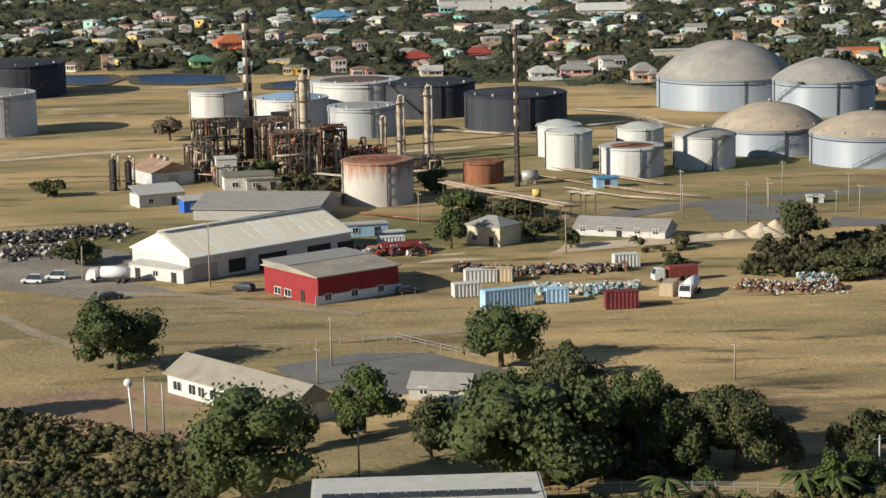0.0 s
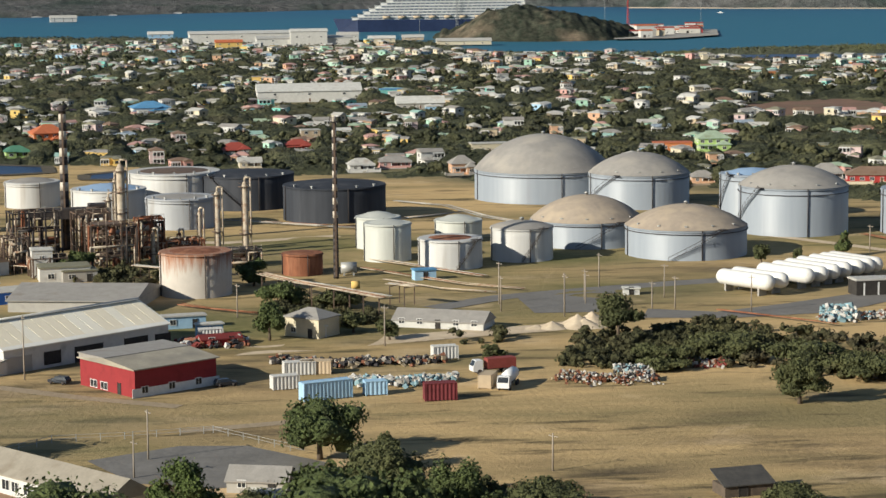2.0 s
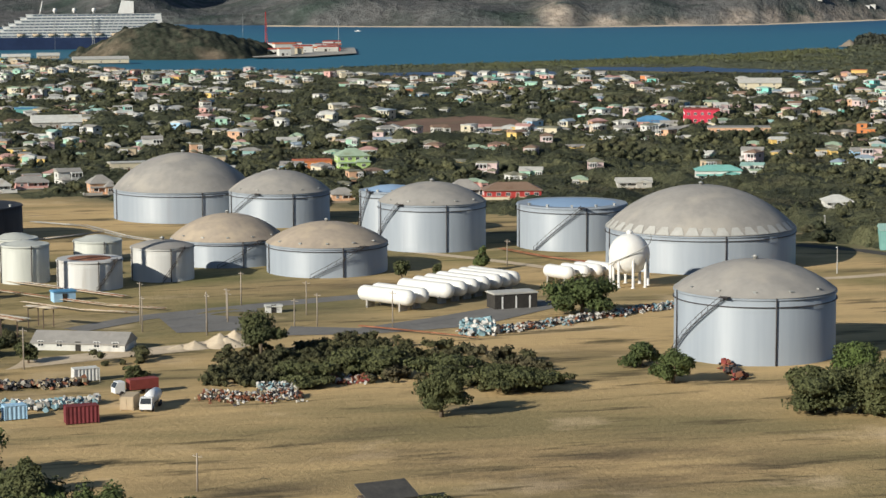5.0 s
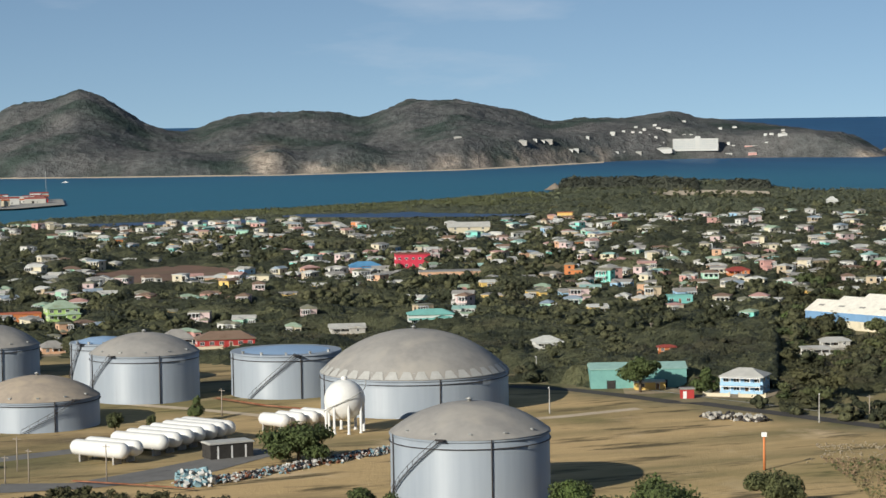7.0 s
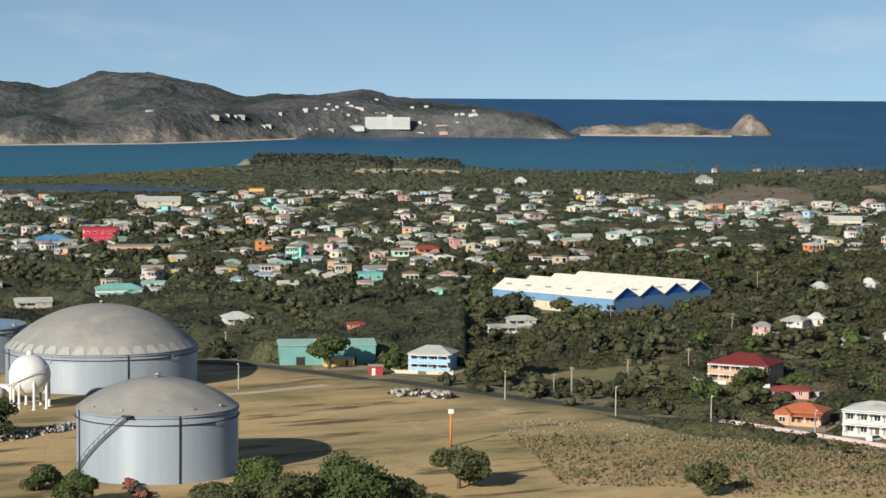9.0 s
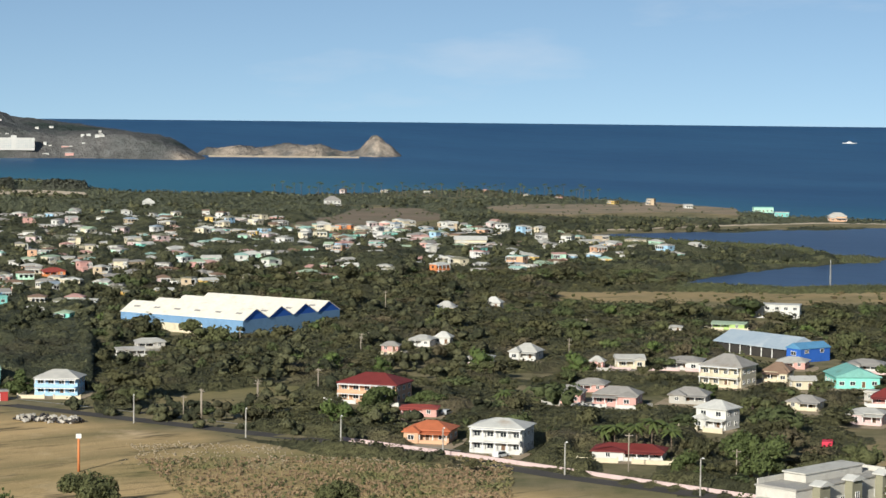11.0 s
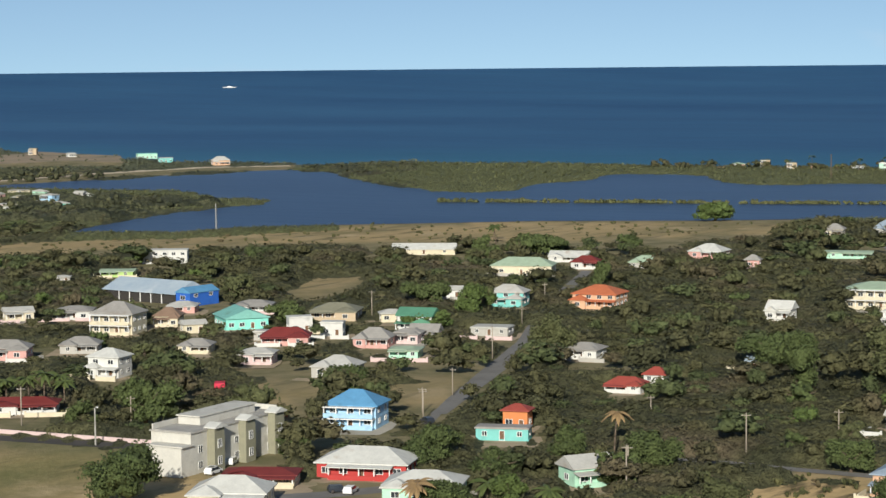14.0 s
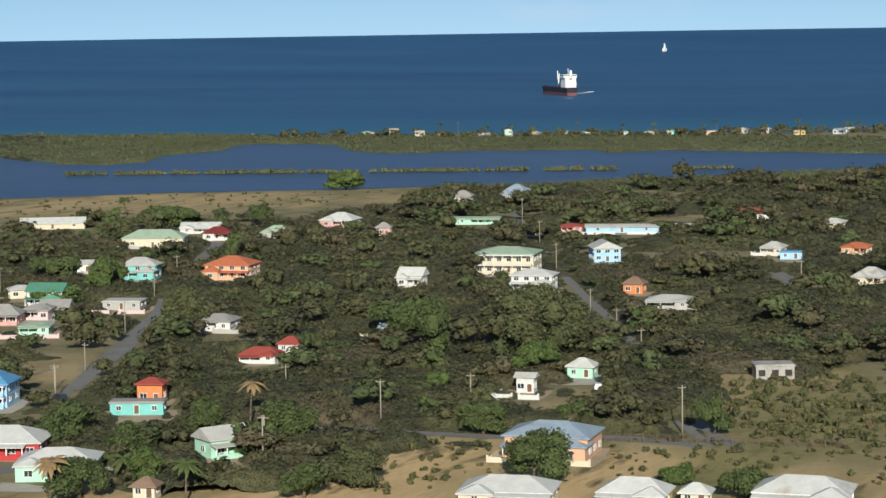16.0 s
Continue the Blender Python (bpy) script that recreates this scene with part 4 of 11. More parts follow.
def roof_mesh(style, w, d, h, rise, o=0.55, along=None):
    s = Shape()
    a, b, t = w / 2 + o, d / 2 + o, 0.16
    if style == "flat":
        s.box(0, 0, h, w + 0.5, d + 0.5, 0.28)
        s.box(0, 0, h + 0.28, w - 0.2, d - 0.2, 0.1)
        return s
    if style == "shed":
        s.add([(-a, -b, h), (a, -b, h), (a, b, h + rise), (-a, b, h + rise), (-a, -b, h + t), (a, -b, h + t), (a, b, h + rise + t), (-a, b, h + rise + t)],
              [(3, 2, 1, 0), (4, 5, 6, 7), (0, 1, 5, 4), (1, 2, 6, 5), (2, 3, 7, 6), (3, 0, 4, 7)])
        return s
    if (w >= d if along is None else along == "x"):
        k = a if style == "gable" else a - b * 0.95
        rd = [(-k, 0, h + rise + t), (k, 0, h + rise + t)]
        s.add([(-a, -b, h - 0.05), (a, -b, h - 0.05), (a, b, h - 0.05), (-a, b, h - 0.05), (-a, -b, h + t), (a, -b, h + t), (a, b, h + t), (-a, b, h + t)] + rd,
              [(3, 2, 1, 0), (0, 1, 5, 4), (1, 2, 6, 5), (2, 3, 7, 6), (3, 0, 4, 7), (4, 5, 9, 8), (5, 6, 9), (6, 7, 8, 9), (7, 4, 8)])
    else:
        k = b if style == "gable" else b - a * 0.95
        rd = [(0, -k, h + rise + t), (0, k, h + rise + t)]
        s.add([(-a, -b, h - 0.05), (a, -b, h - 0.05), (a, b, h - 0.05), (-a, b, h - 0.05), (-a, -b, h + t), (a, -b, h + t), (a, b, h + t), (-a, b, h + t)] + rd,
              [(3, 2, 1, 0), (0, 1, 5, 4), (1, 2, 6, 5), (2, 3, 7, 6), (3, 0, 4, 7), (4, 5, 8), (5, 6, 9, 8), (6, 7, 9), (7, 4, 8, 9)])
    return s


NAMES = {"brightturq": "bright turquoise", "palepink": "pale pink", "creamroof": "cream", "paleteal": "pale teal", "skyblue": "pale blue", "whiteroof": "white", "greyroof": "grey", "silver": "pale grey", "olive": "olive-grey", "redroof": "red", "orangeroof": "orange", "maroon": "dark red",
         "greenroof": "green", "turqroof": "turquoise", "blueroof": "blue", "brownroof": "brown", "pinkroof": "pink", "palegreen": "pale green", "tealroof": "teal", "slate": "slate-grey"}
KINDS = {"hip": "hipped", "gable": "gabled", "flat": "flat", "shed": "single-pitch"}


def gallery(t, x, y, w, deep, z, h, wall, roof, flat=False):
    """An open gallery before a front: floor, parapet, posts and a lean-to roof."""
    g = part("gallery", Shape().box(x, y - deep / 2, z, w, deep, 0.2).box(x, y - deep + 0.1, z + 0.2, w, 0.16, 0.75).mesh("gallery", wall_mat(wall)), t)
    if flat:
        part("gallery_roof", Shape().box(x, y - deep / 2, z + h - 0.2, w + 0.3, deep + 0.3, 0.2).mesh("gallery_roof", TRIM), g)
    else:
        a, b = w / 2 + 0.3, deep + 0.35
        part("gallery_roof", Shape().add([(x - a, y - b, z + h - 0.35), (x + a, y - b, z + h - 0.35), (x + a, y, z + h), (x - a, y, z + h), (x - a, y - b, z + h - 0.2), (x + a, y - b, z + h - 0.2), (x + a, y, z + h + 0.15), (x - a, y, z + h + 0.15)],
             [(3, 2, 1, 0), (4, 5, 6, 7), (0, 1, 5, 4), (1, 2, 6, 5), (2, 3, 7, 6), (3, 0, 4, 7)]).mesh("gallery_roof", roof_mat(roof)), g)
    post = Shape().lathe([(0.17, 0), (0.12, 0.15), (0.12, h - 0.35)], 8).mesh("post", TRIM)
    n = max(2, int(w / 2.8))
    for k in range(n + 1):
        part("post", post, g, pose(x + (w - 0.3) * (k / n - 0.5), y - deep + 0.15, z + 0.1))


YARDS = []


def house(x, y, turn, w, d, h, rise, wall, roof, style="hip", porch=False, rich=True, label="", name="house", group="houses of the suburb", wings=True):
    """A house whose front looks towards the hilltop, turned by so many degrees."""
    rz = math.degrees(math.atan2(-x, y)) + turn
    two = h > 4.4
    PLACED.append((x, y, max(w, d) * 0.62))
    if group == "houses of the suburb":
        YARDS.append((x, y, radians(rz), w, d))
    lab = label or f"{'two-storey' if two else 'single-storey'} {NAMES.get(wall, wall)} house with {KINDS[style]} {NAMES.get(roof, roof)} roof"
    t = thing(name, x, y, rz, lab, "house", group)
    s = Shape().box(0, 0, 0, w, d, h).box(0, 0, 0, w + 0.12, d + 0.12, 0.35)
    if two:
        s.box(0, 0, h / 2 - 0.1, w + 0.1, d + 0.1, 0.22)
    if style == "gable":
        if w >= d:
            for e in (-1, 1):
                s.add([(e * w / 2, -d / 2, h), (e * w / 2, d / 2, h), (e * w / 2, 0, h + rise), (e * (w / 2 - 0.2), -d / 2, h), (e * (w / 2 - 0.2), d / 2, h), (e * (w / 2 - 0.2), 0, h + rise)], [(0, 1, 2), (5, 4, 3), (0, 2, 5, 3), (1, 4, 5, 2)])
        else:
            for e in (-1, 1):
                s.add([(-w / 2, e * d / 2, h), (w / 2, e * d / 2, h), (0, e * d / 2, h + rise), (-w / 2, e * (d / 2 - 0.2), h), (w / 2, e * (d / 2 - 0.2), h), (0, e * (d / 2 - 0.2), h + rise)], [(0, 1, 2), (5, 4, 3), (0, 2, 5, 3), (1, 4, 5, 2)])
    part("wall", s.mesh("wall", wall_mat(wall)), t)
    part("roof", roof_mesh(style, w, d, h, rise).mesh("roof", roof_mat(roof)), t)
    levels = [0.95] if not two else [0.95, h / 2 + 0.85]
    win = WINDOW if h > 2.6 else SMALLWINDOW
    nf, ns = 3 if w > 21 else max(2, int(w / (3.0 if rich else 4.2))), max(1, int(d / (3.4 if rich else 6)))
    for k, z in enumerate(levels):
        for i in range(nf):
            xx = -w / 2 + w * (i + 0.5) / nf
            if k == 0 and i == nf // 2:
                part("door", DOOR, t, pose(xx, -d / 2 - 0.04, 0.0))
            else:
                part("window", win, t, pose(xx, -d / 2 - 0.03, z))
        sides = (1, -1) if rich else ((1,) if turn < 0 else (-1,))
        for e in sides:
            for i in range(ns):
                part("window", win, t, pose(e * (w / 2 + 0.03), -d / 2 + d * (i + 0.5) / ns, z, 0, 0, 90 * e))
    pick = random.Random(int(x * 7 + y * 13))
    if rich and wings and not porch and style != "flat" and 7.0 < w < 20:
        # a wing with its own roof beside a gallery
        side = pick.choice((-1, 1))
        ww, wd, wh = w * pick.uniform(0.34, 0.46), pick.uniform(1.6, 2.8), min(h, 2.8)
        wx = side * (w - ww) / 2
        wing = part("wing", Shape().box(wx, -d / 2 - wd / 2, 0, ww, wd, wh).mesh("wing", wall_mat(wall)), t)
        part("wing_roof", roof_mesh("hip" if style == "hip" else "gable", ww, wd + 3, wh, rise * 0.55, 0.45, "y").mesh("wing_roof", roof_mat(roof)), wing, pose(wx, -d / 2 - wd / 2 + 1.5, 0))
        part("window", win, wing, pose(wx, -d / 2 - wd - 0.03, 0.95))
        gw = w - ww
        gx = -side * (w - gw) / 2
        gallery(t, gx, -d / 2, gw, 2.0, 0.0, min(h, 2.7), wall, roof)
    if porch:
        for z in ((0.0, h / 2) if two else (0.0,)):
            gallery(t, 0, -d / 2, w * (0.96 if two else 0.7), 2.0, z, h / 2 - 0.1 if two else h - 0.15, wall, roof, flat=two)
    return t


# ---- plants ----
def crown(rng, w, h, z0, n, size, lobes=9):
    """Leaf clumps on the outsides of several overlapping lobes: an uneven crown with gaps."""
    C, N = [], []
    L = []
    for i in range(lobes):
        a = 2 * math.pi * i / lobes + rng.uniform(-0.4, 0.4)
        k = rng.uniform(0.25, 0.74) if i else 0.0
        zz = rng.uniform(0.17, 0.72) if i else 0.68
        L.append((np.array([k * w / 2 * math.cos(a), k * w / 2 * math.sin(a), z0 + h * zz]), rng.uniform(0.17, 0.34) * w * 0.80, rng.uniform(0.15, 0.29) * h * 1.05))
    for i in range(n):
        c, rx, rzz = L[rng.integers(len(L))]
        d = rng.normal(size=3)
        d /= np.linalg.norm(d)
        if d[2] < -0.55:
            d[2] *= -0.4
        q = rng.uniform(0.70, 1.14)
        C.append(c + d * np.array([rx, rx, rzz]) * q)
        N.append(d)
    C, N = np.array(C), np.array(N)
    C[:, 2] = np.maximum(C[:, 2], z0 + 0.1)
    # shaded inner masses that close the crown's middle
    ring = np.zeros((len(L), 5, 7, 3))
    for k, (c, rx, rzz) in enumerate(L):
        for q in range(5):
            f = math.pi * (q / 4 - 0.5) * 0.98
            for p in range(7):
                a = 2 * math.pi * (p + 0.5 * q) / 7
                ring[k, q, p] = c + 0.74 * rng.uniform(0.82, 1.14) * np.array([rx * math.cos(f) * math.cos(a), rx * math.cos(f) * math.sin(a), rzz * math.sin(f)])
    ring[..., 2] = np.maximum(ring[..., 2], z0)
    return ring, leaves(C, N, np.full(n, size), rng, 0.5)


def wood(name, spots, mat, seed, label, category="trees", kinds=11, lobes=7, n=150, size=0.064):
    """Uncounted spreading trees in one object: a few crown shapes, each turned and stretched for every spot (x, y, width, height)."""
    rng = np.random.default_rng(seed)
    S = np.asarray(spots, dtype=float)
    kind = rng.integers(0, kinds, len(S))
    rings, cards = [], []
    for q in range(kinds):
        mine = S[kind == q]
        if not len(mine):
            continue
        a = rng.uniform(0, 2 * math.pi, lobes)
        out = rng.uniform(0.06, 0.34, lobes)
        zz = rng.uniform(0.56, 0.78, lobes) - 0.35 * out
        c = np.stack([out * np.cos(a), out * np.sin(a), zz], 1)
        rx, rz = rng.uniform(0.17, 0.30, lobes), rng.uniform(0.20, 0.32, lobes)
        f = np.array([-1.2, -0.45, 0.35, 1.05])
        th = 2 * math.pi * np.arange(5) / 5
        ring = np.zeros((lobes, 4, 5, 3))
        wob = rng.uniform(0.45, 0.80, (lobes, 4, 5))
        ring[..., 0] = c[:, 0, None, None] + wob * (rx[:, None] * np.cos(f))[:, :, None] * np.cos(th)
        ring[..., 1] = c[:, 1, None, None] + wob * (rx[:, None] * np.cos(f))[:, :, None] * np.sin(th)
        ring[..., 2] = c[:, 2, None, None] + wob * (rz[:, None] * np.sin(f))[:, :, None]
        k = rng.integers(0, lobes, n)
        d = rng.normal(size=(n, 3))
        d[:, 2] = np.abs(d[:, 2]) * 0.9 - 0.25
        d /= np.linalg.norm(d, axis=1)[:, None]
        C = c[k] + d * np.stack([rx[k], rx[k], rz[k]], 1) * rng.uniform(0.68, 1.12, (n, 1))
        P = leaves(C, d + np.array([0, 0, 0.35]), np.full(n, size), rng, 0.45)
        turn = rng.uniform(0, 2 * math.pi, len(mine))
        co, si = np.cos(turn), np.sin(turn)

        def place(v):
            v = v.reshape(1, -1, 3)
            x = (v[..., 0] * co[:, None] - v[..., 1] * si[:, None]) * mine[:, 2:3] + mine[:, 0:1]
            y = (v[..., 0] * si[:, None] + v[..., 1] * co[:, None]) * mine[:, 2:3] + mine[:, 1:2]
            return np.stack([x, y, np.maximum(v[..., 2] * mine[:, 3:4], 0.1)], -1)

        rings.append(place(ring).reshape(-1, 4, 5, 3))
        cards.append(place(P).reshape(-1, 4, 3))
    return tagged(new(name, with_leaves(name, np.concatenate(rings), np.concatenate(cards), mat)), label, category, kind="stuff")


def trunk_shape(rng, w, h, z0):
    s = Shape()
    top = Vector((rng.uniform(-0.3, 0.3), rng.uniform(-0.3, 0.3), z0 + h * 0.25))
    r = 0.045 * w * 0.55 + 0.08
    s.tube((0, 0, -0.2), top, r * 1.25, 8, 0, r * 0.85)
    for i in range(6):
        a = 2 * math.pi * i / 6 + rng.uniform(-0.4, 0.4)
        k = rng.uniform(0.22, 0.40) * w
        e = Vector((k * math.cos(a), k * math.sin(a), z0 + h * rng.uniform(0.4, 0.75)))
        mid = top.lerp(e, 0.5) + Vector((0, 0, 0.06 * h))
        s.tube(top - Vector((0, 0, 0.3)), mid, r * 0.55, 6, 0, r * 0.36)
        s.tube(mid, e, r * 0.36, 5, 0, r * 0.12)
    return s


def make_tree(seed, w, h, z0, n, size, mat=None, label="", x=0.0, y=0.0, name="tree", lobes=9):
    rng = np.random.default_rng(seed)
    if n > 4600:
        n, size = 4600, size * math.sqrt(n / 4600)
    t = thing(name, x, y, rng.uniform(0, 360), label or "broad dark green tree with a dense uneven crown", "tree", "trees")
    part("trunk", trunk_shape(rng, w, h - z0, z0).mesh("trunk", BARK), t)
    part("crown", with_leaves("crown", *crown(rng, w, h - z0, z0, n, size, lobes), mat or LEAF), t)
    return t


def palm(seed, x, y, h, dry=False, fronds=16):
    rng = np.random.default_rng(seed)
    t = thing("palm_tree", x, y, rng.uniform(0, 360), "tall palm with a ringed trunk and drooping fronds" if not dry else "tall palm with browned drooping fronds", "palm", "palms")
    s = Shape()
    lean = Vector((rng.uniform(-0.8, 0.8), rng.uniform(-0.8, 0.8), 0))
    pts = [lean * (k / 6) ** 2 + Vector((0, 0, h * k / 6)) for k in range(7)]
    for i in range(6):
        s.tube(pts[i], pts[i + 1], 0.24 - 0.02 * i, 8, 0, 0.22 - 0.02 * i)
    part("trunk", s.mesh("trunk", BARK), t)
    top = pts[-1]
    for i in range(fronds):
        f = Shape()
        a = 2 * math.pi * i / fronds + rng.uniform(-0.15, 0.15)
        up = rng.uniform(-0.1, 0.9)
        ln = rng.uniform(2.8, 3.9)
        prev = None
        for k in range(7):
            u = k / 6
            rr = ln * u
            z = top.z + up * rr * 0.8 - 1.3 * u * u * ln * 0.5
            wdt = 0.5 * math.sin(math.pi * min(0.97, u * 0.9 + 0.1)) + 0.03
            ca, sa = math.cos(a), math.sin(a)
            p = (top.x + rr * ca, top.y + rr * sa, z)
            l = (p[0] - wdt * sa, p[1] + wdt * ca, z - wdt * 0.5)
            r = (p[0] + wdt * sa, p[1] - wdt * ca, z - wdt * 0.5)
            if prev:
                f.add([prev[0], prev[1], p, l], [(0, 1, 2, 3)])
                f.add([prev[1], prev[2], r, p], [(0, 1, 2, 3)])
            prev = (l, p, r)
        part("frond", f.mesh("frond", DRYLEAF if dry else PALMLEAF), t)
    return t


def thicket(name, spots, mat, seed, per=46, label="", category="scrub", size=0.34, lumps=3, nu=7):
    """Uncounted bushes in one object: lumpy leafy masses, broken up by loose leaf clumps. spots are x, y, radius and height."""
    rng = np.random.default_rng(seed)
    S = np.asarray(spots, dtype=float)
    n = len(S)
    # lumps: each bush is a few overlapping uneven mounds
    k = np.repeat(np.arange(n), lumps)
    a = rng.uniform(0, 2 * math.pi, n * lumps)
    off = rng.uniform(0.1, 0.85, n * lumps) * S[k, 2]
    cx, cy = S[k, 0] + off * np.cos(a), S[k, 1] + off * np.sin(a)
    lr = S[k, 2] * rng.uniform(0.38, 0.72, n * lumps) * (3 / lumps) ** 0.2
    lh = lr * rng.uniform(0.75, 1.15, n * lumps)
    z0 = np.maximum(0.0, S[k, 3] * rng.uniform(0.45, 1.0, n * lumps) - lh)
    levels, wide = (0.0, 0.25, 0.68, 1.0), (0.42, 0.95, 0.80, 0.16)
    ring = np.zeros((n * lumps, len(levels), nu, 3))
    th = 2 * math.pi * np.arange(nu) / nu
    wob = 1 + 0.30 * rng.uniform(-1, 1, (n * lumps, len(levels), nu))
    for q, lv in enumerate(levels):
        rr = lr[:, None] * wide[q] * wob[:, q] * 0.80
        ring[:, q, :, 0] = cx[:, None] + rr * np.cos(th + 0.4 * q)
        ring[:, q, :, 1] = cy[:, None] + rr * np.sin(th + 0.4 * q)
        ring[:, q, :, 2] = z0[:, None] + lh[:, None] * (lv + 0.10 * rng.uniform(-1, 1, (n * lumps, nu)))
    ring[:, 0, :, 2] = np.where(z0[:, None] < 0.8, 0.0, ring[:, 0, :, 2])
    # loose leaf clumps over the lumps
    idx = np.repeat(np.arange(n * lumps), max(1, per // lumps))
    m = len(idx)
    d = rng.normal(size=(m, 3))
    d /= np.linalg.norm(d, axis=1)[:, None]
    d[:, 2] = np.where(d[:, 2] < -0.3, -d[:, 2], d[:, 2])
    C = np.empty_like(d)
    q = rng.uniform(0.72, 1.28, m)
    C[:, 0] = cx[idx] + d[:, 0] * lr[idx] * q
    C[:, 1] = cy[idx] + d[:, 1] * lr[idx] * q
    C[:, 2] = np.maximum(0.12, z0[idx] + lh[idx] * (0.25 + 0.80 * d[:, 2] * q))
    P = leaves(C, d, S[idx // lumps, 2] * size, rng, 0.45)
    ob = new(name, with_leaves(name, ring, P, mat))
    return tagged(ob, label, category, kind="stuff")


# ---- low canopy: one uneven leafy sheet over ground that nobody could count ----
def hashed(ix, iy, seed):
    v = np.sin(ix * 127.1 + iy * 311.7 + seed * 74.7) * 43758.5453
    return v - np.floor(v)


def vnoise(x, y, seed):
    ix, iy = np.floor(x), np.floor(y)
    fx, fy = x - ix, y - iy
    fx, fy = fx * fx * (3 - 2 * fx), fy * fy * (3 - 2 * fy)
    a, b = hashed(ix, iy, seed), hashed(ix + 1, iy, seed)
    c, d = hashed(ix, iy + 1, seed), hashed(ix + 1, iy + 1, seed)
    return (a * (1 - fx) + b * fx) * (1 - fy) + (c * (1 - fx) + d * fx) * fy


def domes(x, y, cell, seed):
    """Rounded crowns of uneven height and width, one in each cell of a jittered grid."""
    x, y = x / cell, y / cell
    ix, iy = np.floor(x), np.floor(y)
    best = np.zeros_like(x)
    for dx in (-1, 0, 1):
        for dy in (-1, 0, 1):
            cx, cy = ix + dx, iy + dy
            k = hashed(cx, cy, seed + 2)
            d2 = (x - cx - hashed(cx, cy, seed)) ** 2 + (y - cy - hashed(cx, cy, seed + 1)) ** 2
            best = np.maximum(best, (0.4 + 0.6 * k) * np.sqrt(np.maximum(0, 1 - d2 / (0.45 + 0.75 * hashed(cx, cy, seed + 3)) ** 2)))
    return best


def step(a, b, v):
    t = np.clip((v - a) / (b - a), 0, 1)
    return t * t * (3 - 2 * t)


def in_poly(X, Y, poly):
    hit = np.zeros(X.shape, dtype=bool)
    for (x1, y1), (x2, y2) in zip(poly, list(poly[1:]) + [poly[0]]):
        if y1 != y2:
            hit ^= ((y1 > Y) != (y2 > Y)) & (X < (x2 - x1) * (Y - y1) / (y2 - y1) + x1)
    return hit


def canopy(name, h0, h1, r0, r1, dh, dr, rise, mat, seed, cards, size, label, category):
    """A leafy sheet between two headings and distances; rise(X, Y, H, R) gives its height, nought for open ground."""
    rng = np.random.default_rng(seed)
    hs = np.radians(np.arange(h0, h1, math.degrees(dh)))
    rs = r0 * (1 + dr) ** np.arange(int(math.log(r1 / r0) / math.log(1 + dr)) + 1)
    H, R = np.meshgrid(hs, rs, indexing="ij")
    H = H + dh * rng.uniform(-0.4, 0.4, H.shape)
    R = R * (1 + dr * rng.uniform(-0.4, 0.4, R.shape))
    X, Y = -R * np.sin(H), R * np.cos(H)
    Z = rise(X, Y, np.degrees(H), R)
    n, m = Z.shape
    idx = np.arange(n * m).reshape(n, m)
    Q = np.stack([idx[:-1, :-1], idx[:-1, 1:], idx[1:, 1:], idx[1:, :-1]], -1).reshape(-1, 4)[:, ::-1]
    z = Z.reshape(-1)
    Q = Q[(z[Q] > 0.05).any(axis=1)]
    # cards of leaves, spread over the sheet by their size in it
    pick = Q[rng.integers(0, len(Q), cards)]
    w = rng.dirichlet((1, 1, 1, 1), cards)
    P3 = np.stack([X.reshape(-1), Y.reshape(-1), z], 1)
    C = (P3[pick] * w[:, :, None]).sum(1)
    far = np.hypot(C[:, 0], C[:, 1])
    keep = C[:, 2] > 0.35
    C, far = C[keep], far[keep]
    s = far * size
    C[:, 2] += s * rng.uniform(-0.1, 0.9, len(C))
    q = P3[pick[keep]]
    N = np.cross(q[:, 2] - q[:, 0], q[:, 3] - q[:, 1])
    N *= np.where(N[:, 2:] < 0, -1.0, 1.0) / np.linalg.norm(N, axis=1)[:, None]
    L = leaves(C, N, s, rng, 0.32)
    used = np.unique(Q)
    remap = np.zeros(n * m, dtype=np.int64)
    remap[used] = np.arange(len(used))
    base = P3[used]
    base[:, 2] -= np.minimum(0.4, base[:, 2] * 0.3)
    V = np.concatenate([base, L.reshape(-1, 3)])
    Q = np.concatenate([remap[Q], len(used) + np.arange(len(L) * 4).reshape(-1, 4)])
    ob = new(name, quads(name, V, Q, len(Q) - len(L), mat))
    return tagged(ob, label, category, kind="stuff")


# ---- poles, lamps, fences, vehicles ----
def pole(x, y, h, label="wooden utility pole with cross-arms", arms=1, rz=0.0, wood=True, name="utility_pole", group="utility poles"):
    t = thing(name, x, y, rz, label, "pole", group)
    part("post", Shape().lathe([(0.17, -0.2), (0.14, h * 0.5), (0.11, h)], 8).mesh("post", WOOD if wood else GALV), t)
    for i in range(arms):
        c = part("cross_arm", Shape().box(0, 0, 0, 1.9, 0.10, 0.12).mesh("cross_arm", WOOD if wood else GALV), t, pose(0, 0.12, h - 0.6 - 0.8 * i))
        ins = Shape()
        for e in (-0.8, 0.0, 0.8):
            ins.lathe([(0.04, 0.12), (0.06, 0.18), (0.03, 0.26)], 5, 0, e, 0)
        tagged(part("insulator", ins.mesh("insulator", GALV), c), kind="stuff")
    return t


